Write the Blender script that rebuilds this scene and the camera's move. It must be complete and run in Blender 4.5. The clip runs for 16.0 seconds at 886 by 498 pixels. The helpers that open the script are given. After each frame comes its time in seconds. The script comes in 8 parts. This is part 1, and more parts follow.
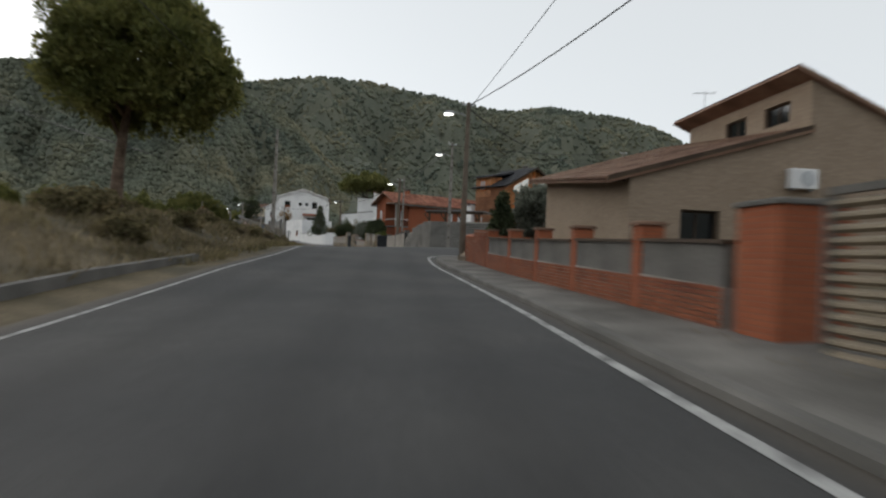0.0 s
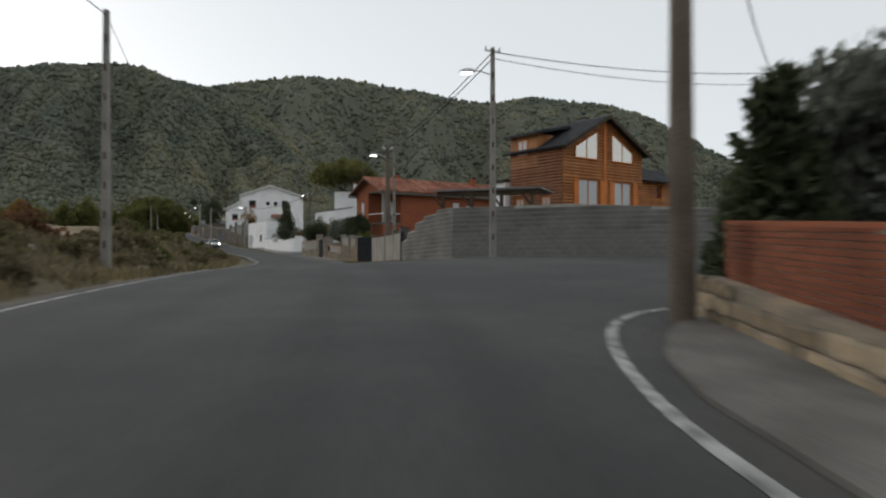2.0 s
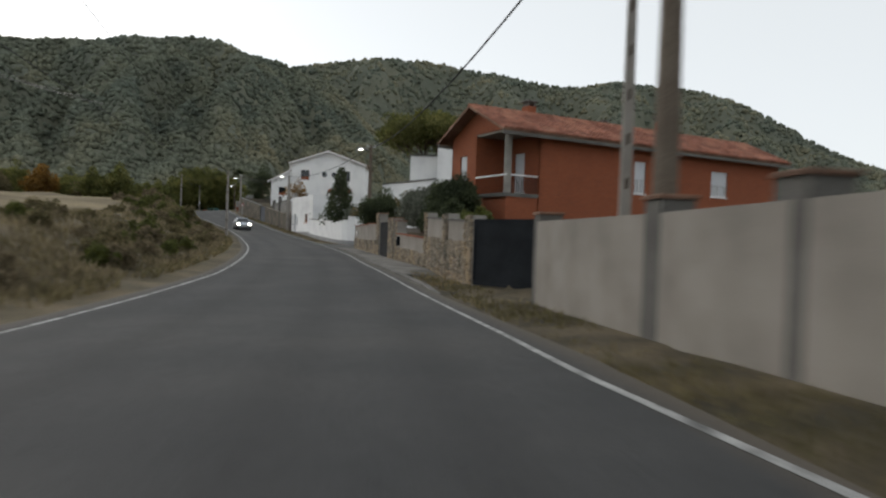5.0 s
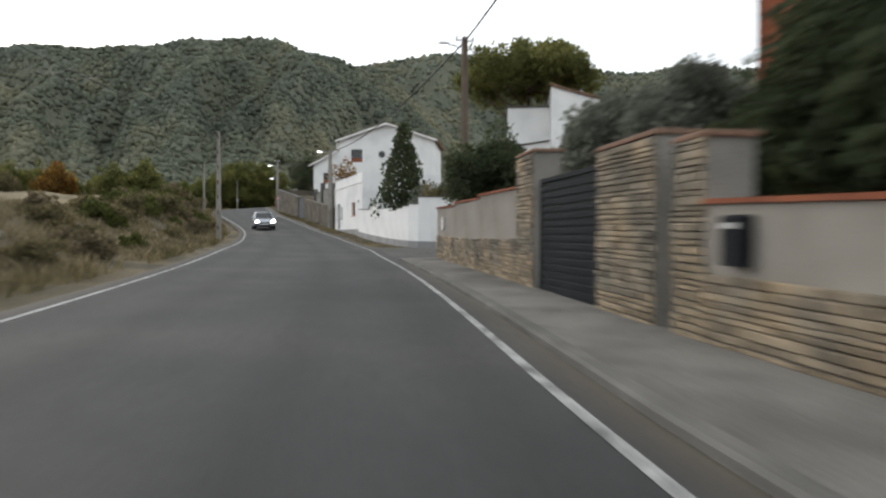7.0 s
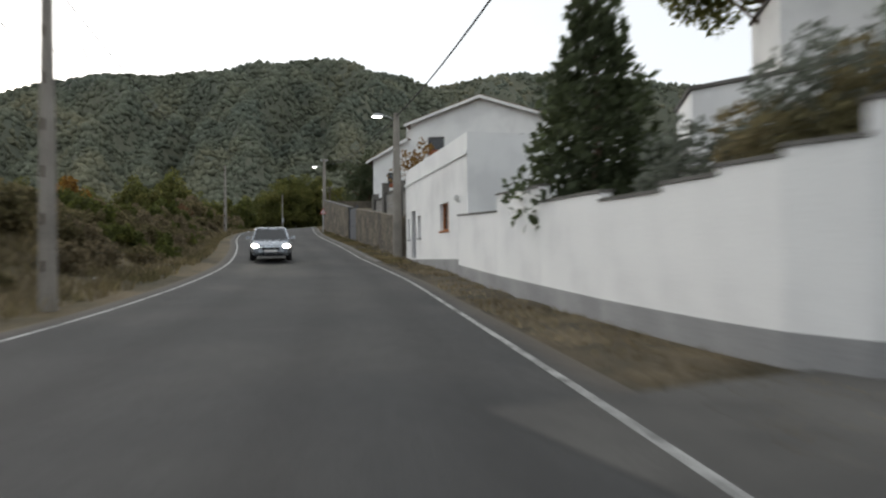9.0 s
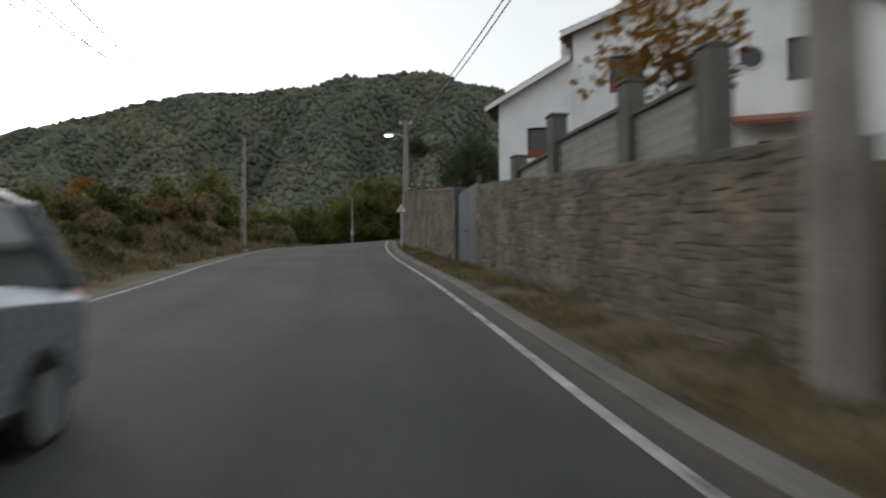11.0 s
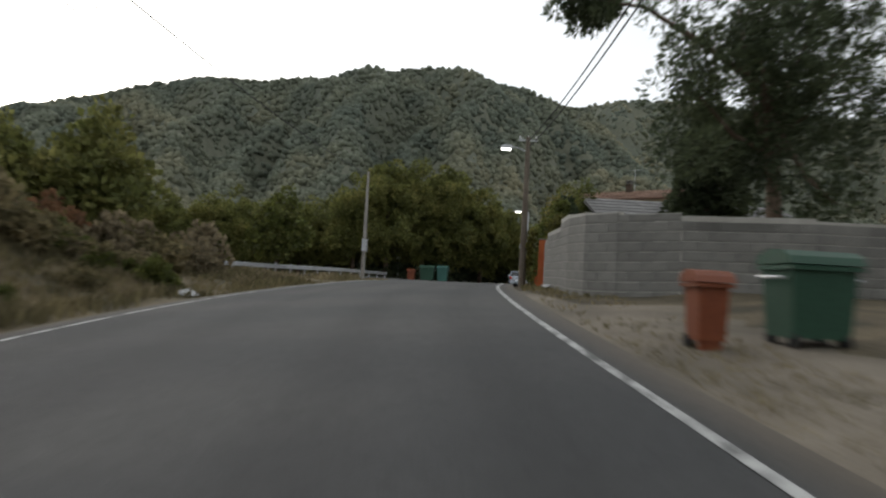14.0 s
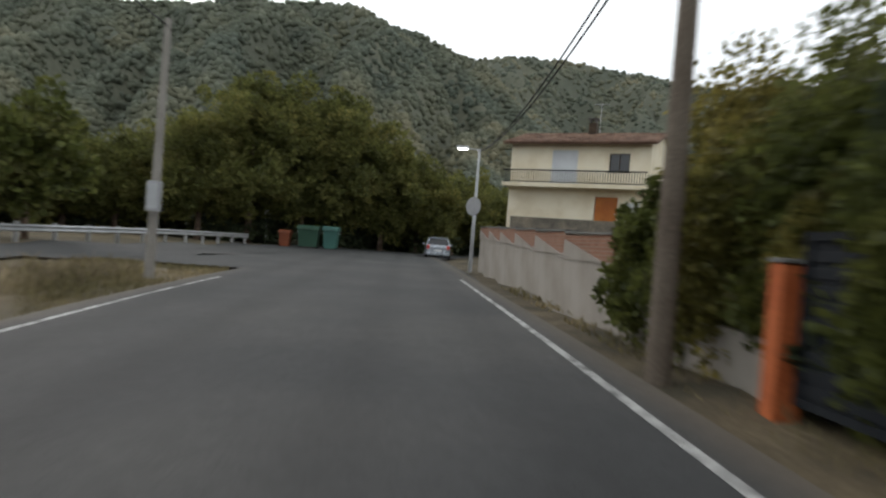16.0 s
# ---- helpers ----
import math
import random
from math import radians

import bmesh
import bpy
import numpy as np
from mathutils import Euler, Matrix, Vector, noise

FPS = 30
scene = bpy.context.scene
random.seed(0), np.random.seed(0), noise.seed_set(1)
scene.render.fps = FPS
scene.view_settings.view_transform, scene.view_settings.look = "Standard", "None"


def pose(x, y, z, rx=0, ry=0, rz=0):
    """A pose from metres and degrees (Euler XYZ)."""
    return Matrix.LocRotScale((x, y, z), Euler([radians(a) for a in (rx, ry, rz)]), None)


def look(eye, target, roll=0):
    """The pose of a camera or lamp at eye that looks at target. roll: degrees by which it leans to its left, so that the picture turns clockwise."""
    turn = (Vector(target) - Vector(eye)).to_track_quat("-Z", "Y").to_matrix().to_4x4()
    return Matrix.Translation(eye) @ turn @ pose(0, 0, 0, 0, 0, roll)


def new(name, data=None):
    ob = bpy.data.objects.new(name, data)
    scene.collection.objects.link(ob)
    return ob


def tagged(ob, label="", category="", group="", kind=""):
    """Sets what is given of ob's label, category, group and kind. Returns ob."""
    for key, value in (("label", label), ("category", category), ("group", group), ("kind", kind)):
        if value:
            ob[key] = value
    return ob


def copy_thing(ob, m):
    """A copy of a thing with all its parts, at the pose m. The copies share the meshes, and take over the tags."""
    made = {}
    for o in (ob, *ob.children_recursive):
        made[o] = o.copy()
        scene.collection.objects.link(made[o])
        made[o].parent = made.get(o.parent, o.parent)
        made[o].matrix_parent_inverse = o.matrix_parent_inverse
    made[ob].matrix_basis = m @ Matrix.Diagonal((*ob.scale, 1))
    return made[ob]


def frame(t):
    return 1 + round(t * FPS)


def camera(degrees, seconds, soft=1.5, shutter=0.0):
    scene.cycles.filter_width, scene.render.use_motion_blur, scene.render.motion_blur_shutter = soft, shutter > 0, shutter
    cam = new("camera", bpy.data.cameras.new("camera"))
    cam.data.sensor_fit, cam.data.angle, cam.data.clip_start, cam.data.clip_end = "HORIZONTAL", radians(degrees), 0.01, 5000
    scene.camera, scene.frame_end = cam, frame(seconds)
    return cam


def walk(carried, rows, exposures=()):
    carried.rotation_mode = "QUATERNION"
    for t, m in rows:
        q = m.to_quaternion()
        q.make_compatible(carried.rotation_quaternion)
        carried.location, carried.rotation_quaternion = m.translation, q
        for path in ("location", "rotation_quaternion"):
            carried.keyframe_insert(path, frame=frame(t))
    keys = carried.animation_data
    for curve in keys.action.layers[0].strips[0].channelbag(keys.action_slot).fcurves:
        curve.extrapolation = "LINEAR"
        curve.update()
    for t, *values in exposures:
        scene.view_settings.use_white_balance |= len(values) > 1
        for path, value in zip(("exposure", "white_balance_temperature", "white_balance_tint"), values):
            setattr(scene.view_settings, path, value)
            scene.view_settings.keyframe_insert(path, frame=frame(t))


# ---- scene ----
# camera and its way along the road
cam = camera(66.0, 16.0, soft=2.2, shutter=0.6)
PATH = [
    (0, 0.07, 0.07, 1.27, 0.68, -2.73, -0.05),
    (0.5, -0.55, 7.35, 1.54, 0.70, -2.55, -0.10),
    (1, -1.18, 14.33, 1.75, 0.71, -1.77, -0.42),
    (1.5, -1.63, 20.82, 1.97, 0.32, -1.02, -0.98),
    (2, -2.01, 26.77, 2.17, 0.41, 0.07, -1.11),
    (2.5, -2.42, 32.47, 2.48, 0.27, 0.52, -1.08),
    (3, -2.94, 37.95, 2.76, 0.84, 0.18, -0.09),
    (3.5, -3.67, 43.53, 3.01, 1.22, -2.04, 2.46),
    (4, -4.61, 49.46, 3.09, 1.01, -3.05, 4.04),
    (4.5, -5.75, 55.74, 3.02, 0.22, -2.85, 4.67),
    (5, -7.08, 62.30, 2.87, -0.77, -1.97, 4.90),
    (5.5, -8.55, 69.07, 2.73, -1.55, -0.97, 5.28),
    (6, -10.13, 75.98, 2.68, -1.74, -0.37, 6.38),
    (6.5, -11.83, 83.03, 2.72, -1.35, -0.18, 8.21),
    (7, -13.72, 89.87, 2.77, -1.11, -0.13, 10.25),
    (7.5, -15.80, 96.79, 2.88, -0.81, -0.18, 12.26),
    (8, -18.09, 103.60, 3.02, -0.74, 0.53, 13.69),
    (8.5, -20.69, 110.48, 3.18, 0.08, 0.60, 14.74),
    (9, -23.40, 117.30, 3.31, 0.78, 0.65, 15.99),
    (9.5, -26.23, 124.04, 3.43, 1.36, 0.66, 17.44),
    (10, -29.21, 130.68, 3.59, 1.83, 0.63, 19.12),
    (10.5, -32.34, 137.19, 3.86, 2.17, 0.53, 21.06),
    (11, -35.66, 143.53, 4.28, 2.40, 0.33, 23.27),
    (11.5, -39.16, 149.69, 4.86, 2.49, 0.05, 25.76),
    (12, -42.70, 155.39, 5.35, 3.18, -1.81, 27.29),
    (12.5, -46.37, 161.04, 5.82, 3.34, -1.56, 27.53),
    (13, -49.52, 166.12, 6.35, 3.11, -1.96, 27.02),
    (13.5, -52.47, 171.24, 6.87, 3.02, -2.06, 25.35),
    (14, -55.18, 176.11, 7.31, 2.98, -3.02, 24.01),
    (14.5, -57.56, 180.68, 7.69, 2.83, -3.82, 22.58),
    (15, -59.85, 185.31, 8.02, 1.87, -3.46, 20.21),
    (15.5, -61.61, 189.17, 8.29, 0.16, -4.02, 17.41),
    (16, -63.36, 193.3, 8.56, -0.45, -4.6, 14.2),
]
EXPOSURES = [(0, 1.25), (2, 1.2), (3, 1.05), (3.5, 1.2), (6, 1.55), (6.7, 1.92), (8.5, 1.65), (11, 1.3), (12.5, 1.25), (13, 1.15), (13.5, 1.4), (14, 1.55), (15, 1.4), (15.5, 1.55), (16, 1.78)]
walk(cam, [(t, pose(x, y, z, 90 + p, r, w)) for t, x, y, z, p, r, w in PATH], EXPOSURES)

# dusk sky and a wide, weak low sun
world = bpy.data.worlds.new("dusk_sky")
scene.world = world
world.use_nodes = True
wn, wl = world.node_tree.nodes, world.node_tree.links
sky = wn.new("ShaderNodeTexSky")
sky.sky_type, sky.sun_disc = "NISHITA", False
sky.sun_elevation, sky.sun_rotation = radians(9), radians(300)
sky.altitude, sky.air_density, sky.dust_density, sky.ozone_density = 300, 0.6, 3.0, 1.0
grey, pale = wn.new("ShaderNodeRGBToBW"), wn.new("ShaderNodeMixRGB")
pale.inputs[0].default_value = 0.6
veil = wn.new("ShaderNodeMixRGB")  # thin high cloud evens the sky out
veil.inputs[0].default_value, veil.inputs[2].default_value = 0.74, (2.38, 2.47, 2.48, 1)
wl.new(sky.outputs[0], grey.inputs[0]), wl.new(sky.outputs[0], pale.inputs[1]), wl.new(grey.outputs[0], pale.inputs[2])
wl.new(pale.outputs[0], veil.inputs[1])
wl.new(veil.outputs[0], wn["Background"].inputs[0])
wn["Background"].inputs[1].default_value = 0.15
sun = new("sun", bpy.data.lights.new("sun", "SUN"))
sun.data.energy, sun.data.angle, sun.data.color = 0.12, radians(40), (1.0, 0.93, 0.86)
sun.matrix_world = look((-90, 60, 60), (0, 0, 0))

# ---------------------------------------------------------------- materials
MATS = {}


def material(name, colors, rough=0.85, scale=2.0, fine=40.0, bump=0.2, metal=0.0, stain=0.25, piece=0.0, kind="noise", size=(0.25, 0.07), mortar=(0.4, 0.38, 0.35), spec=0.3):
    """Two-scale varied surface: colors are two or three base colours mixed by noise; kind 'brick' adds courses."""
    m = bpy.data.materials.new(name)
    m.use_nodes = True
    n, l = m.node_tree.nodes, m.node_tree.links
    b = n["Principled BSDF"]
    b.inputs["Roughness"].default_value, b.inputs["Metallic"].default_value = rough, metal
    b.inputs["Specular IOR Level"].default_value = spec
    co = n.new("ShaderNodeTexCoord")
    big, small = n.new("ShaderNodeTexNoise"), n.new("ShaderNodeTexNoise")
    for node, s, d in ((big, scale, 5), (small, fine, 3)):
        node.inputs["Scale"].default_value, node.inputs["Detail"].default_value = s, d
        l.new(co.outputs["Object"], node.inputs["Vector"])
    ramp = n.new("ShaderNodeValToRGB")
    cs = [(*c, 1) for c in colors]
    ramp.color_ramp.elements[0].position, ramp.color_ramp.elements[1].position = 0.36, 0.66
    ramp.color_ramp.elements[0].color, ramp.color_ramp.elements[1].color = cs[0], cs[-1]
    if len(cs) == 3:
        ramp.color_ramp.elements.new(0.5).color = cs[1]
    l.new(big.outputs["Fac"], ramp.inputs[0])
    out = ramp.outputs[0]
    height = small.outputs["Fac"]
    if kind == "brick":
        sep, add, com = n.new("ShaderNodeSeparateXYZ"), n.new("ShaderNodeMath"), n.new("ShaderNodeCombineXYZ")
        l.new(co.outputs["Object"], sep.inputs[0])
        l.new(sep.outputs[0], add.inputs[0]), l.new(sep.outputs[1], add.inputs[1])
        l.new(add.outputs[0], com.inputs[0]), l.new(sep.outputs[2], com.inputs[1])
        br = n.new("ShaderNodeTexBrick")
        br.inputs["Scale"].default_value = 1.0
        br.inputs["Brick Width"].default_value, br.inputs["Row Height"].default_value = size
        br.inputs["Mortar Size"].default_value = 0.008
        br.inputs["Mortar Smooth"].default_value = 0.2
        br.inputs["Color1"].default_value, br.inputs["Color2"].default_value, br.inputs["Mortar"].default_value = cs[0], cs[-1], (*mortar, 1)
        l.new(com.outputs[0], br.inputs["Vector"])
        mixb = n.new("ShaderNodeMixRGB")
        mixb.blend_type, mixb.inputs[0].default_value = "MIX", 0.7
        l.new(ramp.outputs[0], mixb.inputs[1]), l.new(br.outputs["Color"], mixb.inputs[2])
        out = mixb.outputs[0]
        inv = n.new("ShaderNodeMath")
        inv.operation = "SUBTRACT"
        inv.inputs[0].default_value = 1.0
        l.new(br.outputs["Fac"], inv.inputs[1])
        height = inv.outputs[0]
    # fine grain and stains multiply the colour
    grain = n.new("ShaderNodeMapRange")
    grain.inputs["From Min"].default_value, grain.inputs["From Max"].default_value = 0.25, 0.75
    grain.inputs["To Min"].default_value, grain.inputs["To Max"].default_value = 1 - stain, 1 + stain * 0.6
    l.new(small.outputs["Fac"], grain.inputs[0])
    mul = n.new("ShaderNodeVectorMath")
    mul.operation = "SCALE"
    l.new(out, mul.inputs[0]), l.new(grain.outputs[0], mul.inputs["Scale"])
    last = mul.outputs[0]
    if piece:
        ob, geo, rng = n.new("ShaderNodeObjectInfo"), n.new("ShaderNodeNewGeometry"), n.new("ShaderNodeMapRange")
        s = n.new("ShaderNodeMath")
        l.new(ob.outputs["Random"], s.inputs[0]), l.new(geo.outputs["Random Per Island"], s.inputs[1])
        fr = n.new("ShaderNodeMath")
        fr.operation = "FRACT"
        l.new(s.outputs[0], fr.inputs[0]), l.new(fr.outputs[0], rng.inputs[0])
        rng.inputs["To Min"].default_value, rng.inputs["To Max"].default_value = 1 - piece, 1 + piece
        m2 = n.new("ShaderNodeVectorMath")
        m2.operation = "SCALE"
        l.new(last, m2.inputs[0]), l.new(rng.outputs[0], m2.inputs["Scale"])
        last = m2.outputs[0]
    l.new(last, b.inputs["Base Color"])
    if bump:
        bp = n.new("ShaderNodeBump")
        bp.inputs["Strength"].default_value, bp.inputs["Distance"].default_value = bump, 0.02
        l.new(height, bp.inputs["Height"]), l.new(bp.outputs[0], b.inputs["Normal"])
    if name.endswith(("leaves", "needles", "grass")):
        tr, mx, o = n.new("ShaderNodeBsdfTranslucent"), n.new("ShaderNodeMixShader"), n["Material Output"]
        mx.inputs[0].default_value = 0.45
        l.new(last, tr.inputs[0]), l.new(b.outputs[0], mx.inputs[1]), l.new(tr.outputs[0], mx.inputs[2]), l.new(mx.outputs[0], o.inputs[0])
    MATS[name] = m
    return m


def glowing(name, color, strength):
    m = bpy.data.materials.new(name)
    m.use_nodes = True
    b = m.node_tree.nodes["Principled BSDF"]
    b.inputs["Base Color"].default_value = (*color, 1)
    b.inputs["Emission Color"].default_value, b.inputs["Emission Strength"].default_value = (*color, 1), strength
    return m


def glossy(name, color, rough=0.05, metal=0.0, spec=0.5):
    m = bpy.data.materials.new(name)
    m.use_nodes = True
    n, l = m.node_tree.nodes, m.node_tree.links
    b = n["Principled BSDF"]
    b.inputs["Base Color"].default_value = (*color, 1)
    b.inputs["Metallic"].default_value, b.inputs["Specular IOR Level"].default_value = metal, spec
    co, no, mr = n.new("ShaderNodeTexCoord"), n.new("ShaderNodeTexNoise"), n.new("ShaderNodeMapRange")
    no.inputs["Scale"].default_value = 6
    l.new(co.outputs["Object"], no.inputs["Vector"]), l.new(no.outputs["Fac"], mr.inputs[0])
    mr.inputs["To Min"].default_value, mr.inputs["To Max"].default_value = rough * 0.7, rough * 1.4
    l.new(mr.outputs[0], b.inputs["Roughness"])
    return m


M_ASPHALT = material("asphalt", [(0.033, 0.034, 0.0345), (0.041, 0.0412, 0.041), (0.053, 0.0522, 0.05)], 0.8, 0.35, 60, 0.35, stain=0.4)


def worn_tracks(m):
    """Darker, smoother wheel tracks along the lanes, from the road's own cross coordinate."""
    n, l = m.node_tree.nodes, m.node_tree.links
    b = n["Principled BSDF"]
    src = b.inputs["Base Color"].links[0].from_socket
    at, co, no = n.new("ShaderNodeAttribute"), n.new("ShaderNodeTexCoord"), n.new("ShaderNodeTexNoise")
    at.attribute_name = "track"
    no.inputs["Scale"].default_value, no.inputs["Detail"].default_value = 0.22, 4
    l.new(co.outputs["Object"], no.inputs["Vector"])
    add, mr, sc = n.new("ShaderNodeMath"), n.new("ShaderNodeMapRange"), n.new("ShaderNodeVectorMath")
    sc.operation = "SCALE"
    l.new(at.outputs["Fac"], add.inputs[0]), l.new(no.outputs["Fac"], add.inputs[1]), l.new(add.outputs[0], mr.inputs[0])
    mr.inputs["From Min"].default_value, mr.inputs["From Max"].default_value = 0.4, 1.4
    mr.inputs["To Min"].default_value, mr.inputs["To Max"].default_value = 1.12, 0.86
    # hand-sized mottling of the worn surface
    mo, mm, mu = n.new("ShaderNodeTexNoise"), n.new("ShaderNodeMapRange"), n.new("ShaderNodeMath")
    mo.inputs["Scale"].default_value, mo.inputs["Detail"].default_value, mo.inputs["Roughness"].default_value = 7.0, 7, 0.8
    mm.inputs["From Min"].default_value, mm.inputs["From Max"].default_value = 0.3, 0.7
    mm.inputs["To Min"].default_value, mm.inputs["To Max"].default_value = 0.72, 1.3
    mu.operation = "MULTIPLY"
    l.new(co.outputs["Object"], mo.inputs["Vector"]), l.new(mo.outputs["Fac"], mm.inputs[0])
    l.new(mm.outputs[0], mu.inputs[0]), l.new(mr.outputs[0], mu.inputs[1])
    l.new(src, sc.inputs[0]), l.new(mu.outputs[0], sc.inputs["Scale"]), 
    # brown grit gathered along the edges
    du, dm, gr = n.new("ShaderNodeAttribute"), n.new("ShaderNodeMath"), n.new("ShaderNodeMixRGB")
    du.attribute_name = "grit"
    dm.operation, dm.use_clamp = "MULTIPLY", True
    l.new(du.outputs["Fac"], dm.inputs[0]), l.new(mm.outputs[0], dm.inputs[1])
    gr.inputs[2].default_value = (0.105, 0.086, 0.064, 1)
    l.new(dm.outputs[0], gr.inputs[0]), l.new(sc.outputs[0], gr.inputs[1]), l.new(gr.outputs[0], b.inputs["Base Color"])


worn_tracks(M_ASPHALT)
M_LINE = material("road_paint", [(0.09, 0.09, 0.088), (0.32, 0.32, 0.312), (0.45, 0.45, 0.435)], 0.7, 5.0, 30, 0.1, stain=0.35)
M_LANE = material("pale_worn_asphalt", [(0.06, 0.058, 0.055), (0.08, 0.077, 0.072), (0.1, 0.096, 0.09)], 0.85, 0.7, 60, 0.3, stain=0.35)
M_SOIL = material("verge_soil", [(0.07, 0.06, 0.036), (0.11, 0.088, 0.052), (0.155, 0.12, 0.073)], 0.95, 0.5, 14, 0.6, stain=0.45)
M_VERGE = material("dark_verge_soil", [(0.05, 0.043, 0.027), (0.085, 0.068, 0.042), (0.125, 0.098, 0.06)], 0.95, 0.9, 14, 0.6, stain=0.45)
M_GRAVEL = material("pale_gravel", [(0.1, 0.085, 0.064), (0.145, 0.122, 0.094), (0.19, 0.162, 0.127)], 0.95, 0.6, 25, 0.5, stain=0.3)
M_FIELD = material("dry_grass_ground", [(0.11, 0.085, 0.05), (0.17, 0.135, 0.075), (0.24, 0.19, 0.11)], 0.95, 0.12, 5, 0.5, stain=0.35)
M_KERB = material("concrete_kerb", [(0.1, 0.096, 0.088), (0.16, 0.152, 0.14)], 0.9, 1.0, 30, 0.3, stain=0.3)
M_PAVE = material("concrete_pavement", [(0.095, 0.09, 0.08), (0.14, 0.132, 0.12), (0.2, 0.19, 0.172)], 0.9, 0.8, 30, 0.25, stain=0.3)
M_BLOCK = material("grey_block", [(0.112, 0.108, 0.098), (0.152, 0.147, 0.134), (0.195, 0.187, 0.17)], 0.9, 0.7, 35, 0.35, stain=0.2, piece=0.1)
M_PALEMORTAR = material("pale_mortar", [(0.3, 0.285, 0.255), (0.4, 0.385, 0.345)], 0.95, 1.5, 40, 0.3)
M_MORTAR = material("mortar", [(0.23, 0.22, 0.2), (0.33, 0.31, 0.28)], 0.95, 1.5, 40, 0.3)
M_BRICK = material("red_brick", [(0.15, 0.045, 0.022), (0.2, 0.061, 0.028), (0.25, 0.083, 0.038)], 0.85, 1.2, 30, 0.25, stain=0.25, piece=0.16)
M_BRICKW = material("orange_brick_courses", [(0.24, 0.068, 0.03), (0.31, 0.094, 0.041)], 0.85, 0.6, 30, 0.4, kind="brick", size=(0.25, 0.065), mortar=(0.2, 0.09, 0.055), stain=0.15)
M_DULLBRICK = material("weathered_brick_courses", [(0.19, 0.085, 0.05), (0.26, 0.125, 0.08)], 0.9, 0.9, 20, 0.4, kind="brick", size=(0.25, 0.065), mortar=(0.24, 0.2, 0.16), stain=0.3)
M_TANBRICK = material("tan_brick_courses", [(0.265, 0.198, 0.14), (0.345, 0.265, 0.195)], 0.85, 0.7, 30, 0.4, kind="brick", size=(0.25, 0.065), mortar=(0.25, 0.21, 0.17), stain=0.18)
M_STONE = material("ochre_stone", [(0.16, 0.14, 0.11), (0.24, 0.2, 0.15), (0.33, 0.25, 0.16)], 0.9, 1.3, 18, 0.5, stain=0.3, piece=0.38)
M_RUBBLE = material("grey_rubble", [(0.105, 0.095, 0.078), (0.145, 0.128, 0.103), (0.2, 0.17, 0.13)], 0.9, 1.1, 14, 0.5, stain=0.35, piece=0.26)
M_RENDER = material("beige_render", [(0.225, 0.204, 0.178), (0.265, 0.24, 0.212), (0.305, 0.278, 0.247)], 0.9, 0.8, 50, 0.15, stain=0.12)
M_WHITE = material("white_plaster", [(0.74, 0.74, 0.74), (0.83, 0.83, 0.825), (0.87, 0.87, 0.86)], 0.85, 0.5, 25, 0.12, stain=0.06)
M_GREYPL = material("grey_plinth", [(0.26, 0.26, 0.265), (0.36, 0.36, 0.36)], 0.9, 0.8, 25, 0.15, stain=0.15)
M_CREAM = material("cream_plaster", [(0.68, 0.59, 0.43), (0.75, 0.67, 0.51), (0.79, 0.72, 0.57)], 0.85, 0.7, 22, 0.12, stain=0.12)
M_TILE = material("clay_roof_tile", [(0.20, 0.075, 0.045), (0.28, 0.11, 0.07), (0.33, 0.15, 0.095)], 0.85, 0.8, 16, 0.3, stain=0.3, piece=0.3)
M_TILEB = material("brown_roof_tile", [(0.13, 0.075, 0.05), (0.19, 0.11, 0.075), (0.23, 0.15, 0.105)], 0.85, 0.8, 16, 0.3, stain=0.3, piece=0.25)
M_SLATE = material("dark_shingle", [(0.022, 0.023, 0.027), (0.04, 0.041, 0.046)], 0.75, 1.5, 12, 0.3, stain=0.3, piece=0.25)
M_GREYROOF = material("grey_fibre_roof", [(0.14, 0.135, 0.13), (0.2, 0.195, 0.19)], 0.9, 0.6, 16, 0.3, stain=0.3, piece=0.2)
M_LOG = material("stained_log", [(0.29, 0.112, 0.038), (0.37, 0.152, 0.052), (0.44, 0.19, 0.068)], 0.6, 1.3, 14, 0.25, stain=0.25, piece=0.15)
# Same log in darker browns, for the left side wall and the shed.
M_LOGD = material("darker_brown_log", [(0.17, 0.07, 0.032), (0.24, 0.102, 0.046)], 0.65, 1.3, 14, 0.25, stain=0.25, piece=0.15)
M_ORANGEWOOD = material("orange_varnished_wood", [(0.5, 0.14, 0.02), (0.6, 0.19, 0.03)], 0.45, 1.2, 16, 0.1, stain=0.15)
M_DARKWOOD = material("dark_timber", [(0.045, 0.03, 0.02), (0.08, 0.055, 0.035)], 0.8, 1.5, 20, 0.25, stain=0.3)
M_POLE = material("weathered_concrete_pole", [(0.2, 0.185, 0.165), (0.26, 0.24, 0.215), (0.31, 0.29, 0.26)], 0.9, 0.9, 30, 0.25, stain=0.2)
M_POLEWOOD = material("weathered_wood_pole", [(0.11, 0.085, 0.065), (0.17, 0.14, 0.11)], 0.9, 0.9, 30, 0.3, stain=0.3)
M_METAL = material("galvanised_steel", [(0.38, 0.39, 0.4), (0.5, 0.51, 0.52)], 0.45, 1.5, 30, 0.05, metal=0.7, stain=0.15)
M_DARKMETAL = material("dark_painted_metal", [(0.008, 0.01, 0.013), (0.015, 0.018, 0.022)], 0.7, 1.2, 25, 0.05, stain=0.2, spec=0.12)
M_BLUEGATE = material("blue_grey_painted_steel", [(0.055, 0.066, 0.084), (0.075, 0.086, 0.105)], 0.55, 0.8, 20, 0.05, stain=0.12)
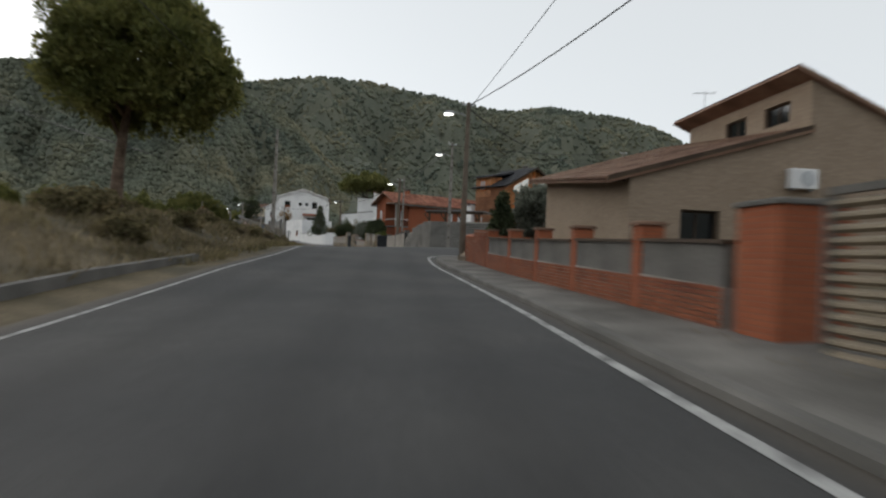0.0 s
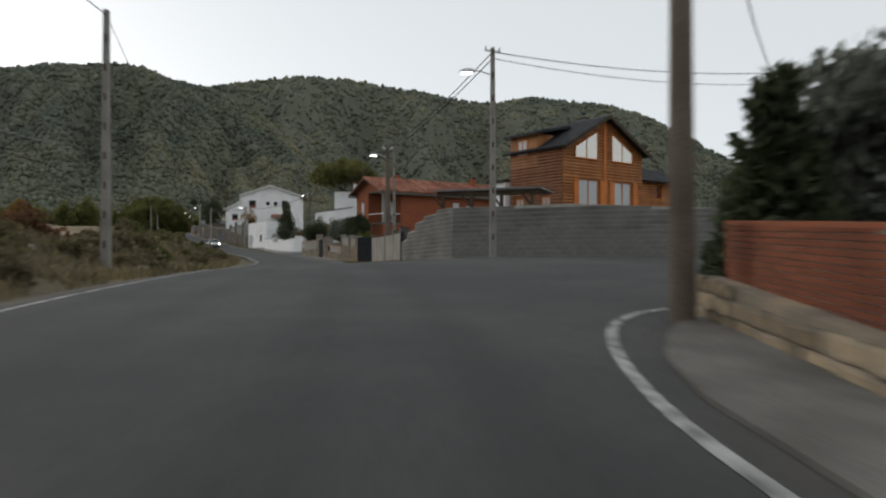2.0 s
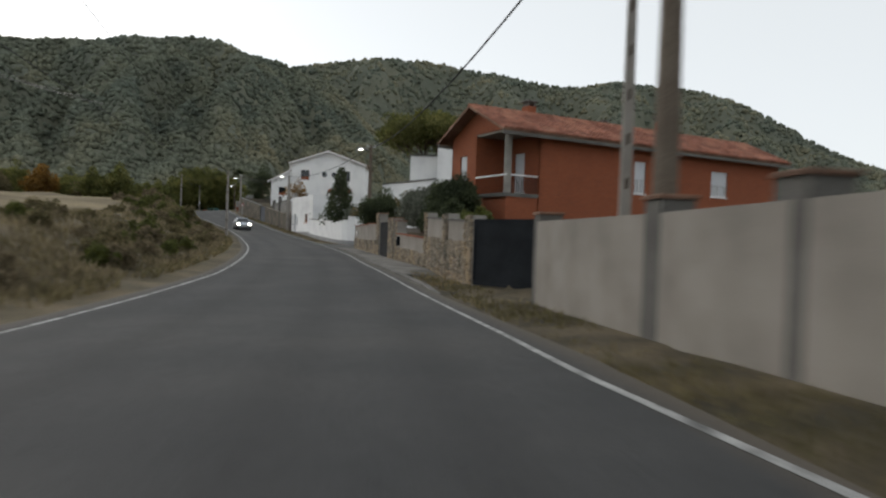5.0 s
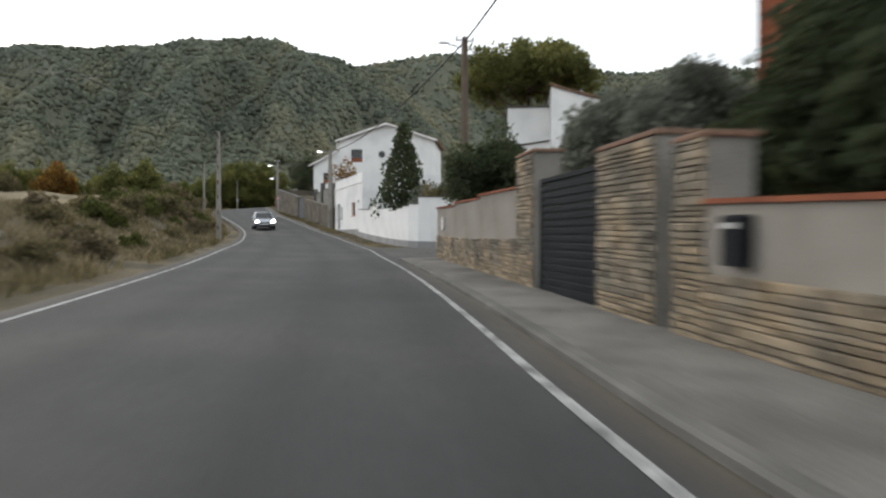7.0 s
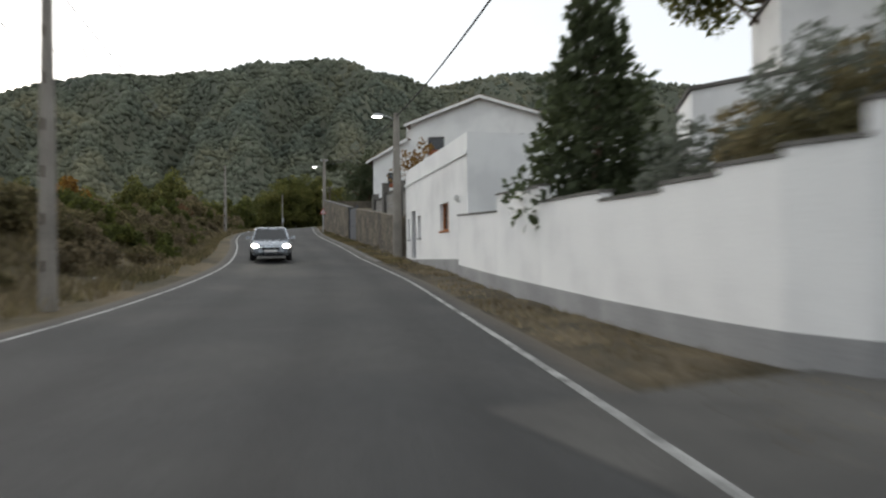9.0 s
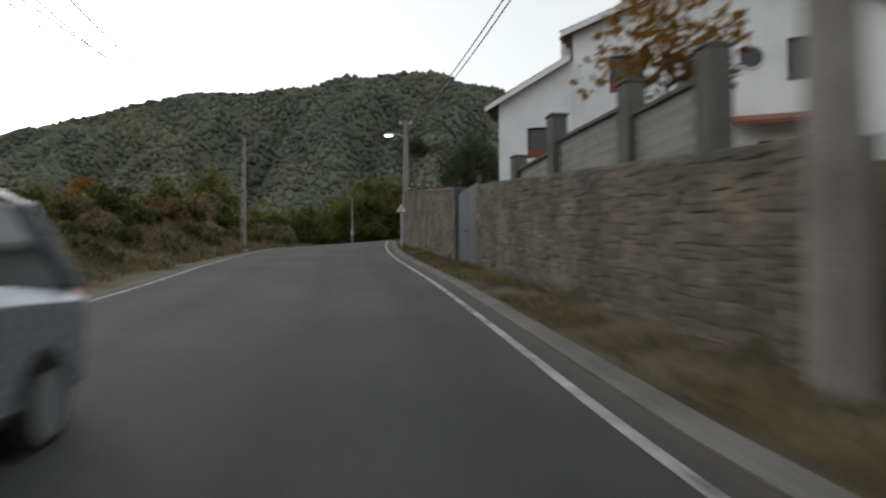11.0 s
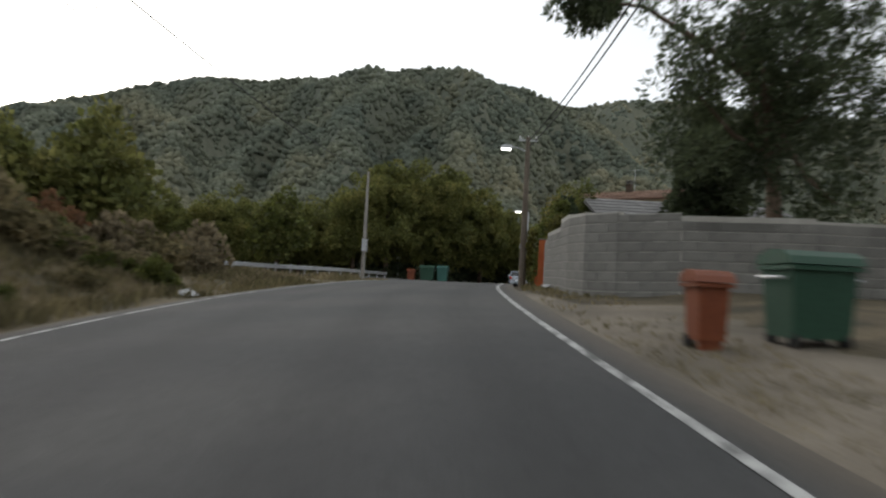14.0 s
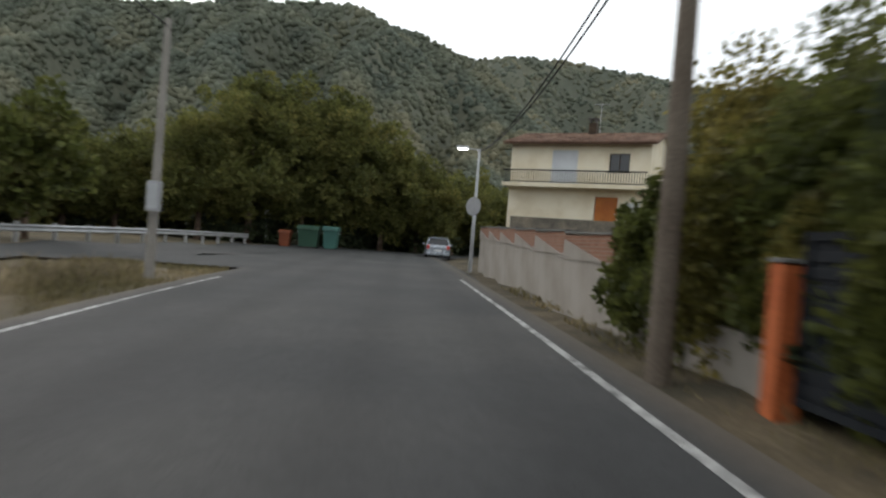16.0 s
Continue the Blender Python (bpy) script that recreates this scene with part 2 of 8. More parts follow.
M_CABLE = material("black_cable", [(0.012, 0.012, 0.013), (0.02, 0.02, 0.02)], 0.6, 3, 20, 0)
M_BARK = material("pine_bark", [(0.07, 0.045, 0.03), (0.13, 0.09, 0.065), (0.17, 0.125, 0.09)], 0.95, 2.5, 12, 0.8, stain=0.4)
M_PINE = material("pine_needles", [(0.1, 0.112, 0.034), (0.158, 0.162, 0.05), (0.225, 0.212, 0.072)], 0.7, 0.5, 6, 0, stain=0.35, piece=0.35)
M_WOODPINE = material("wood_pine_needles", [(0.1, 0.112, 0.034), (0.155, 0.16, 0.046), (0.22, 0.205, 0.064)], 0.7, 0.4, 6, 0, stain=0.35, piece=0.35)
M_PINED = material("dark_conifer_needles", [(0.055, 0.07, 0.038), (0.095, 0.115, 0.055)], 0.75, 0.5, 6, 0, stain=0.35, piece=0.35)
M_OLIVE = material("olive_leaves", [(0.13, 0.14, 0.11), (0.185, 0.2, 0.16), (0.26, 0.28, 0.23)], 0.6, 0.5, 6, 0, stain=0.3, piece=0.35)
M_HEDGE = material("hedge_leaves", [(0.065, 0.078, 0.02), (0.105, 0.118, 0.03), (0.16, 0.16, 0.048)], 0.6, 0.7, 6, 0, stain=0.3, piece=0.4)
M_IVY = material("yellowing_ivy_leaves", [(0.1, 0.095, 0.025), (0.17, 0.15, 0.04), (0.26, 0.21, 0.06)], 0.6, 0.7, 6, 0, stain=0.3, piece=0.4)
M_AUTUMN = material("rust_leaves", [(0.16, 0.085, 0.02), (0.24, 0.13, 0.03), (0.3, 0.17, 0.04)], 0.75, 0.5, 6, 0, stain=0.3, piece=0.35)
M_RUSSET = material("russet_shrub_leaves", [(0.13, 0.07, 0.036), (0.2, 0.11, 0.058)], 0.8, 0.5, 6, 0, stain=0.3, piece=0.35)
M_SCRUB = material("scrub_leaves", [(0.12, 0.108, 0.054), (0.18, 0.152, 0.08), (0.26, 0.21, 0.115)], 0.85, 0.5, 6, 0, stain=0.3, piece=0.4)
M_STRAW = material("dry_grass", [(0.14, 0.115, 0.07), (0.21, 0.172, 0.108), (0.3, 0.25, 0.162)], 0.9, 0.5, 6, 0, stain=0.3, piece=0.4)
# Hill greens are greyed and lightened, putting distance haze into the colour.
M_FOREST = material("hazed_forest_crowns", [(0.092, 0.108, 0.084), (0.124, 0.134, 0.096), (0.178, 0.166, 0.106)], 0.95, 0.012, 0.35, 0, stain=0.15, piece=0.18)
M_FLOOR = material("forest_floor", [(0.095, 0.105, 0.08), (0.125, 0.126, 0.09)], 0.95, 0.01, 0.3, 0, stain=0.25)
M_GLASS = glossy("dark_window_glass", (0.012, 0.014, 0.017), 0.06, spec=0.6)
M_PALEGLASS = glossy("curtained_window_glass", (0.42, 0.43, 0.44), 0.1, spec=0.6)
M_MIRRORGLASS = glossy("sky_reflecting_window_glass", (0.5, 0.47, 0.42), 0.04, metal=0.95)
M_SHUTTER = material("white_shutter", [(0.52, 0.54, 0.57), (0.6, 0.62, 0.64)], 0.6, 1, 20, 0.05, stain=0.08)
M_WHITEWOOD = material("white_frame_paint", [(0.66, 0.66, 0.66), (0.76, 0.76, 0.75)], 0.6, 1, 20, 0.05, stain=0.08)
M_DOOR = material("orange_door", [(0.36, 0.11, 0.02), (0.45, 0.15, 0.03)], 0.5, 1, 18, 0.1)
M_LAMP = glowing("street_lamp_glow", (1.0, 0.98, 0.92), 3.0)
M_HEAD = glowing("headlight_glow", (1.0, 0.93, 0.75), 20.0)
M_CARPAINT = glossy("silver_car_paint", (0.36, 0.39, 0.43), 0.25, 0.6)
M_BLACK = material("black_rubber", [(0.012, 0.012, 0.012), (0.022, 0.022, 0.022)], 0.8, 3, 30, 0.1)
M_GREENBIN = material("green_plastic", [(0.02, 0.058, 0.036), (0.03, 0.075, 0.048)], 0.5, 0.9, 20, 0.05, stain=0.2)
M_BROWNBIN = material("brown_plastic", [(0.15, 0.042, 0.018), (0.2, 0.058, 0.024)], 0.5, 0.9, 20, 0.05, stain=0.2)
M_BLUEBIN = material("blue_green_plastic", [(0.035, 0.1, 0.085), (0.05, 0.14, 0.115)], 0.5, 0.9, 20, 0.05, stain=0.2)
M_ORANGEP = material("orange_painted_post", [(0.36, 0.085, 0.025), (0.46, 0.125, 0.04)], 0.75, 1.5, 25, 0.1, stain=0.25)
M_SIGNW = material("sign_white", [(0.62, 0.62, 0.61), (0.7, 0.7, 0.69)], 0.5, 2, 20, 0)
M_SIGNR = material("sign_red", [(0.45, 0.04, 0.03), (0.52, 0.06, 0.04)], 0.5, 2, 20, 0)
M_ROCK = material("pale_rock", [(0.25, 0.23, 0.2), (0.42, 0.39, 0.34)], 0.9, 1.2, 12, 0.5, stain=0.3)
M_LITTER = material("white_litter", [(0.5, 0.5, 0.52), (0.62, 0.62, 0.62)], 0.7, 2, 15, 0.1)


# ---------------------------------------------------------------- mesh building
class Build:
    """Gathers vertices and faces for one mesh."""

    def __init__(self):
        self.v, self.f = [], []

    def add(self, verts, faces):
        k = len(self.v)
        self.v.extend(tuple(p) for p in verts)
        self.f.extend(tuple(i + k for i in q) for q in faces)
        return self

    def box(self, x0, y0, z0, x1, y1, z1, m=None, chamfer=0.0):
        if chamfer:
            c = chamfer
            ring = lambda z, d: [(x0 + d, y0 + d, z), (x1 - d, y0 + d, z), (x1 - d, y1 - d, z), (x0 + d, y1 - d, z)]  # noqa: E731
            vs = ring(z0, 0) + ring(z1 - c, 0) + ring(z1, c)
            fs = [(3, 2, 1, 0)] + [(4 * k + i, 4 * k + (i + 1) % 4, 4 * k + 4 + (i + 1) % 4, 4 * k + 4 + i) for k in (0, 1) for i in range(4)] + [(8, 9, 10, 11)]
        else:
            vs = [(x0, y0, z0), (x1, y0, z0), (x1, y1, z0), (x0, y1, z0), (x0, y0, z1), (x1, y0, z1), (x1, y1, z1), (x0, y1, z1)]
            fs = [(3, 2, 1, 0), (4, 5, 6, 7), (0, 1, 5, 4), (1, 2, 6, 5), (2, 3, 7, 6), (3, 0, 4, 7)]
        if m is not None:
            vs = [m @ Vector(p) for p in vs]
        return self.add(vs, fs)

    def prism(self, poly, axis, a, b):
        """A flat polygon pushed along an axis ('x', 'y' or 'z') from a to b."""
        put = {"x": lambda p, w: (w, p[0], p[1]), "y": lambda p, w: (p[0], w, p[1]), "z": lambda p, w: (p[0], p[1], w)}[axis]
        n = len(poly)
        vs = [put(p, a) for p in poly] + [put(p, b) for p in poly]
        fs = [tuple(range(n))[::-1], tuple(range(n, 2 * n))] + [(i, (i + 1) % n, n + (i + 1) % n, n + i) for i in range(n)]
        return self.add(vs, fs)

    def tube(self, path, radii, n=8, caps=True, twist=0.0):
        pts = [Vector(p) for p in path]
        if not hasattr(radii, "__len__"):
            radii = [radii] * len(pts)
        k = len(self.v)
        for i, (p, r) in enumerate(zip(pts, radii)):
            r = float(r)
            d = (pts[min(i + 1, len(pts) - 1)] - pts[max(i - 1, 0)]).normalized()
            u = d.orthogonal() if abs(d.z) < 0.99 else Vector((1, 0, 0))
            u = (u - d * u.dot(d)).normalized()
            if abs(d.z) < 0.99:
                u = Vector((0, 0, 1)).cross(d).normalized()
            w = d.cross(u)
            for j in range(n):
                a = 2 * math.pi * j / n + twist
                self.v.append(tuple(p + r * (math.cos(a) * u + math.sin(a) * w)))
        for i in range(len(pts) - 1):
            for j in range(n):
                a, b = k + i * n + j, k + i * n + (j + 1) % n
                self.f.append((a, b, b + n, a + n))
        if caps:
            self.f.append(tuple(range(k, k + n))[::-1])
            self.f.append(tuple(range(k + (len(pts) - 1) * n, k + len(pts) * n)))
        return self

    def mesh(self, name, mat, smooth=False):
        me = bpy.data.meshes.new(name)
        me.from_pydata(self.v, [], self.f)
        me.materials.append(mat)
        if smooth:
            me.shade_smooth()
        me.update()
        return me


def part(name, build, mat, parent=None, label="", m=None, smooth=False):
    """Links a build as one mesh object under a thing or a part."""
    ob = new(name, build if isinstance(build, bpy.types.Mesh) else build.mesh(name, mat, smooth))
    if parent is not None:
        ob.parent = parent
    if m is not None:
        ob.matrix_basis = m
    if label:
        tagged(ob, label)
    return ob


def thing(name, label, category, m=None, group="", kind="", build=None, mat=None, smooth=False):
    """A top-level thing: an Empty, or a single mesh where build is given."""
    ob = part(name, build, mat, smooth=smooth) if build is not None else new(name)
    if m is not None:
        ob.matrix_basis = m
    return tagged(ob, label, category, group, kind)


def frame_of(a, b, z=0.0):
    """A frame with its origin at a and x pointing level to b; y points to the left of that way."""
    return Matrix.Translation((a[0], a[1], z)) @ Matrix.Rotation(math.atan2(b[1] - a[1], b[0] - a[0]), 4, "Z")


# ---------------------------------------------------------------- the road's line and the lie of the land
CENTRE = np.array([(1.2, -12.5, -0.31), (0.3, -2.5, -0.01), (-0.6, 8.0, 0.30), (-1.7, 22.0, 0.78), (-2.8, 35.9, 1.39), (-4.7, 49.8, 1.76), (-7.4, 63.6, 1.61), (-10.4, 77.2, 1.46), (-14.0, 90.7, 1.56), (-18.3, 104.1, 1.79), (-23.3, 117.1, 2.05), (-28.9, 130.0, 2.36), (-35.1, 142.5, 3.01), (-42.2, 154.6, 4.02), (-49.7, 166.4, 5.13), (-56.5, 178.7, 6.25), (-61.8, 189.7, 7.02), (-66.1, 203.0, 7.39), (-70.3, 216.4, 7.51), (-74.5, 229.8, 7.55), (-78.7, 243.1, 7.56), (-82.9, 256.5, 7.56)])
BANK = np.array([-2.7, -2.7, -2.3, -0.3, 0.4, -2.4, -1.8, -0.5, -0.1, 0.3, 0.6, 0.6, 0.3, -1.0, -2.0, -3.1, -4.0, -1.7, -0.7, -0.3, -0.1, -0.1])
KNOTS = -20 + 14.0 * np.arange(len(CENTRE))


def curve(values, s):
    """Smooth cubic through values at the knots."""
    values = np.asarray(values, float)
    s = np.clip(s, KNOTS[0], KNOTS[-1])
    slope = np.gradient(values, axis=0)
    u = (np.asarray(s) - KNOTS[0]) / 14.0
    i = np.clip(u.astype(int), 0, len(KNOTS) - 2)
    f = u - i
    return (2 * f**3 - 3 * f**2 + 1) * values[i] + (f**3 - 2 * f**2 + f) * slope[i] + (3 * f**2 - 2 * f**3) * values[i + 1] + (f**3 - f**2) * slope[i + 1]


STEP = 1.0
SS = np.arange(KNOTS[0], KNOTS[-1] + 0.1, STEP)
CX, CY, CZ, CB = (curve(v, SS) for v in (CENTRE[:, 0], CENTRE[:, 1], CENTRE[:, 2], BANK))
TX, TY = np.gradient(CX), np.gradient(CY)
TL = np.hypot(TX, TY)
TX, TY = TX / TL, TY / TL


def along(x, y):
    """Station along the road and distance to its right, for arrays of places."""
    x, y = np.atleast_1d(np.asarray(x, float)), np.atleast_1d(np.asarray(y, float))
    st, lat = np.empty_like(x), np.empty_like(x)
    for k in range(0, len(x), 4000):
        a, b = x[k : k + 4000, None], y[k : k + 4000, None]
        i = np.argmin((CX - a) ** 2 + (CY - b) ** 2, axis=1)
        dx, dy = a[:, 0] - CX[i], b[:, 0] - CY[i]
        st[k : k + 4000] = SS[i] + (dx * TX[i] + dy * TY[i]) / TL[i] * STEP * (TL[i] > 0)
        lat[k : k + 4000] = dx * TY[i] - dy * TX[i]
    return st, lat


def smooth(a, b, x):
    t = np.clip((x - a) / (b - a), 0, 1)
    return t * t * (3 - 2 * t)


def road_z(st, lat):
    z, bank = np.interp(st, SS, CZ), np.interp(st, SS, CB)
    return z - np.tan(np.radians(bank)) * np.clip(lat, -6, 6)


def rough(x, y, size, seed=0.0):
    """Cheap smooth unevenness between about -1 and 1."""
    return (np.sin(x / size + 1.7 * seed) * np.cos(y / size * 1.13 + seed) + 0.5 * np.sin(x / size * 2.3 + y / size * 1.9 + 3 * seed) + 0.3 * np.cos(x / size * 4.1 - y / size * 3.7 + seed)) / 1.5


BANK_ST = [-40, 0, 12, 35, 60, 110, 160, 198, 207, 214, 218, 300]
BANK_H = [0.5, 0.6, 0.9, 1.3, 1.4, 1.7, 1.85, 1.8, 1.4, 0.4, 0.0, 0.0]
YARD_ST = [-40, 26, 34, 60, 66, 80, 84, 112, 114, 125, 130, 150, 156, 186, 190, 300]
YARD_H = [0.3, 0.3, 0.0, 0.0, 0.5, 0.8, 1.5, 1.5, 0.0, 0.0, 1.4, 1.6, 2.0, 2.0, 0.1, 0.1]
YARD_IN = [4.6, 4.6, 4.6, 5.5, 5.5, 5.5, 4.6, 4.6, 4.6, 8.0, 7.2, 6.5, 4.3, 4.3, 5.0, 5.0]


def land(x, y):
    """Height of the ground, under road and walls too."""
    x, y = np.atleast_1d(np.asarray(x, float)), np.atleast_1d(np.asarray(y, float))
    st, lat = along(x, y)
    z = road_z(st, lat)
    left = smooth(0, 1, (-6.1 - lat) / np.interp(st, [120, 150, 200, 212], [6.2, 4.8, 4.4, 6.2])) * np.interp(st, BANK_ST, BANK_H)
    left += np.where(lat < -12, (-12 - np.maximum(lat, -90)) * 0.012, 0) * (st < 214)
    left *= 1 + 0.18 * rough(x, y, 4.0)
    left += smooth(-5.4, -8, lat) * 0.1 * rough(x, y, 1.3, 2.0)
    right = smooth(0.0, 0.9, lat - np.interp(st, YARD_ST, YARD_IN)) * np.interp(st, YARD_ST, YARD_H)
    far = smooth(60, 250, np.abs(lat)) * 0 + smooth(150, 400, np.hypot(x + 30, y - 90)) * -1.5
    return z + left + right + far


def put(st, lat, dz=0.0):
    """A place beside the road: its world coordinates on the ground."""
    i = np.interp(st, SS, np.arange(len(SS)))
    cx, cy = np.interp(i, range(len(SS)), CX), np.interp(i, range(len(SS)), CY)
    tx, ty = np.interp(i, range(len(SS)), TX), np.interp(i, range(len(SS)), TY)
    x, y = cx + lat * ty, cy - lat * tx
    return Vector((x, y, float(land(x, y)[0]) + dz))


def heading(st):
    """Turn about z of the road's way at a station, in degrees (0: along y)."""
    return math.degrees(math.atan2(-np.interp(st, SS, TX), np.interp(st, SS, TY)))


def land_z(x, y):
    return float(land(x, y)[0])


# ---------------------------------------------------------------- ground, road, paving
def sheet(name, xs, ys, heights, mats, pick, kind="structure", label="", category="ground"):
    nx, ny = len(xs), len(ys)
    X, Y = np.meshgrid(xs, ys)
    v = np.stack([X.ravel(), Y.ravel(), heights.ravel()], -1)
    i = (np.arange(ny - 1)[:, None] * nx + np.arange(nx - 1)).ravel()
    f = np.stack([i, i + 1, i + nx + 1, i + nx], -1)
    me = bpy.data.meshes.new(name)
    me.from_pydata(v.tolist(), [], f.tolist())
    for m in mats:
        me.materials.append(m)
    me.polygons.foreach_set("material_index", pick(v[f].mean(1)).astype(np.int32))
    me.shade_smooth()
    return tagged(new(name, me), label, category, "", kind)


def growing(start, end, first=1.25):
    out, step, x = [], first, start
    while abs(x - start) < abs(end - start):
        step *= 1.25
        x += step * (1 if end > start else -1)
        out.append(x)
    return out


gx = np.array(growing(-112, -2600)[::-1] + list(np.arange(-112, 42.1, 1.25)) + growing(42, 2600))
gy = np.array(growing(-36, -2600)[::-1] + list(np.arange(-36, 274.1, 1.25)) + growing(274, 2600))
GX, GY = np.meshgrid(gx, gy)
gst, glat = along(GX.ravel(), GY.ravel())
gz = land(GX.ravel(), GY.ravel())
under = ((glat > -5.4) & (glat < 3.0) & (gst > -19) & (gst < 256)) | ((gst > 32) & (gst < 56) & (glat > 0) & (glat < 34)) | ((gst > 115) & (gst < 124) & (glat > 0) & (glat < 30))
low = ((gst > 226) & (glat > -9) & (glat <= -5.4)) | ((gst > 205) & (glat > -14) & (glat < -8.5))
gz = gz - 0.14 * under - 0.04 * (low & ~under)


def ground_pick(c):
    st, lat = along(c[:, 0], c[:, 1])
    far = np.hypot(c[:, 0] + 30, c[:, 1] - 90) > 260
    verge = (lat > 0) & (lat < 12) & ((st < 112) | (st > 126))
    return np.where(far, 2, np.where(verge, 3, np.where((lat < -15 + 3 * rough(c[:, 0], c[:, 1], 5)) & (st < 215), 1, 0)))


sheet("ground", gx, gy, gz, [M_SOIL, M_FIELD, M_FLOOR, M_VERGE], ground_pick, label="bare brown soil and stubble field beside the road", category="ground")


def ribbon(name, st0, st1, left, right, dz, mat, label, category="road", cross=6, step=1.0):
    s = np.arange(st0, st1 + 0.01, step)
    a = np.interp(s, *zip(*left)) if not np.isscalar(left) else np.full(len(s), float(left))
    b = np.interp(s, *zip(*right)) if not np.isscalar(right) else np.full(len(s), float(right))
    B = Build()
    w = np.linspace(0, 1, cross + 1)
    lat = a[:, None] + (b - a)[:, None] * w
    S = np.repeat(s[:, None], cross + 1, 1)
    i = np.interp(S, SS, np.arange(len(SS)))
    ii = np.arange(len(SS))
    x = np.interp(i, ii, CX) + lat * np.interp(i, ii, TY)
    y = np.interp(i, ii, CY) - lat * np.interp(i, ii, TX)
    z = road_z(S.ravel(), lat.ravel()) + dz
    B.v = list(zip(x.ravel().tolist(), y.ravel().tolist(), z.tolist()))
    n = cross + 1
    B.f = [(k * n + j, k * n + j + 1, (k + 1) * n + j + 1, (k + 1) * n + j) for k in range(len(s) - 1) for j in range(cross)]
    made = thing(name, label, category, kind="structure", build=B, mat=mat, smooth=True)
    track = sum(np.exp(-(((lat - c) / 0.32) ** 2)) for c in (-0.6, 0.85, -2.6, -1.5 - 2.5)).ravel()
    made.data.attributes.new("track", "FLOAT", "POINT").data.foreach_set("value", track.astype(np.float32))
    # no grit where the road opens into side roads
    shut_r = np.interp(s, [28, 31, 56, 59, 110, 113, 124, 127], [1, 0, 0, 1, 1, 0, 0, 1])[:, None]
    shut_l = np.interp(s, [224, 228], [1, 0])[:, None]
    edge = np.maximum(np.clip(1 - (lat - a[:, None]) / 0.42, 0, 1) * shut_l, np.clip(1 - (b[:, None] - lat) / 0.42, 0, 1) * shut_r).ravel() * (name == "road") * 0.75
    made.data.attributes.new("grit", "FLOAT", "POINT").data.foreach_set("value", edge.astype(np.float32))
    return made


RIGHT_LINE = [(-20, 2.1), (12, 2.15), (20, 1.95), (25, 1.7), (30, 1.68), (70, 2.2), (80, 1.8), (95, 1.38), (117, 1.58), (122, 1.8), (140, 1.9), (153, 1.5), (173, 1.78), (190, 1.92), (203, 1.84), (212, 1.66), (221, 1.5), (230, 1.42), (256, 1.3)]
LEFT_LINE = [(-20, -4.0), (8, -4.1), (20, -4.55), (30, -4.45), (42, -4.8), (55, -5.1), (70, -4.6), (86, -4.1), (105, -4.35), (123, -4.6), (150, -4.3), (178, -4.5), (190, -4.85), (202, -4.65), (209, -4.7), (216, -4.6), (226, -4.35), (256, -4.2)]
shift = lambda table, d: [(s, v + d) for s, v in table]  # noqa: E731
road = ribbon("road", -20, 258, shift(LEFT_LINE, -0.45), shift(RIGHT_LINE, 0.45), 0.03, M_ASPHALT, "worn grey asphalt road between white edge lines", cross=56)
ribbon("side_road", 31, 56.5, 1.5, 33, 0.024, M_ASPHALT, "worn asphalt side street joining the road", cross=24)
ribbon("side_lane", 112.5, 124.5, 1.9, 28, 0.024, M_LANE, "narrow asphalt lane beside a white wall", cross=16)
strip_later = [("lane_edge", [(-23.0, 120.6), (-21.6, 121.6), (-19.2, 124.0), (-14.6, 129.2), (-8.0, 137.0)], 4.6)]
ribbon("gravel_lot", 185.5, 206, 2.0, [(185.5, 13), (197, 13), (200.5, 3.0), (206, 2.3)], 0.016, M_GRAVEL, "pale trodden gravel lot beside the road", "ground", cross=12)
ribbon("junction_road", 227.5, 258, -9, 2.0, 0.02, M_ASPHALT, "grey asphalt of a road junction", cross=16)


def strip(name, points, width, dz, mat, label):
    """A road strip along places, lying on the ground."""
    Q = np.array(points, float)
    d = np.r_[0, np.cumsum(np.hypot(*np.diff(Q, axis=0).T))]
    s = np.arange(0, d[-1], 1.0)
    x, y = np.interp(s, d, Q[:, 0]), np.interp(s, d, Q[:, 1])
    for _ in range(20):
        x[1:-1], y[1:-1] = (x[:-2] + 2 * x[1:-1] + x[2:]) / 4, (y[:-2] + 2 * y[1:-1] + y[2:]) / 4
    tx, ty = np.gradient(x), np.gradient(y)
    tl = np.hypot(tx, ty)
    B = Build()
    o = np.linspace(-width / 2, width / 2, 7)
    X, Y = x[:, None] + ty[:, None] / tl[:, None] * o, y[:, None] - tx[:, None] / tl[:, None] * o
    B.v = list(zip(X.ravel().tolist(), Y.ravel().tolist(), (land(X.ravel(), Y.ravel()) + dz).tolist()))
    B.f = [(k * 7 + j, k * 7 + j + 1, (k + 1) * 7 + j + 1, (k + 1) * 7 + j) for k in range(len(s) - 1) for j in range(6)]
    return thing(name, label, "road", kind="structure", build=B, mat=mat, smooth=True)


strip("cross_road", [(-84, 180), (-80.5, 196), (-79.6, 207), (-80.6, 217), (-82.2, 228), (-84, 246)], 5.6, 0.035, M_ASPHALT, "grey asphalt road meeting the junction along a guard rail")
for nm, pts, wd in strip_later:
    strip(nm, pts, wd, 0.034, M_LANE, "asphalt of a narrow lane beside a white wall")
strip("far_road", [(-77, 232), (-78.5, 250), (-79.5, 285)], 7.0, 0.028, M_ASPHALT, "grey asphalt road leading on beyond the junction")


def drape(points, dz):
    x, y = np.array([p[0] for p in points]), np.array([p[1] for p in points])
    return road_z(*along(x, y)) + dz


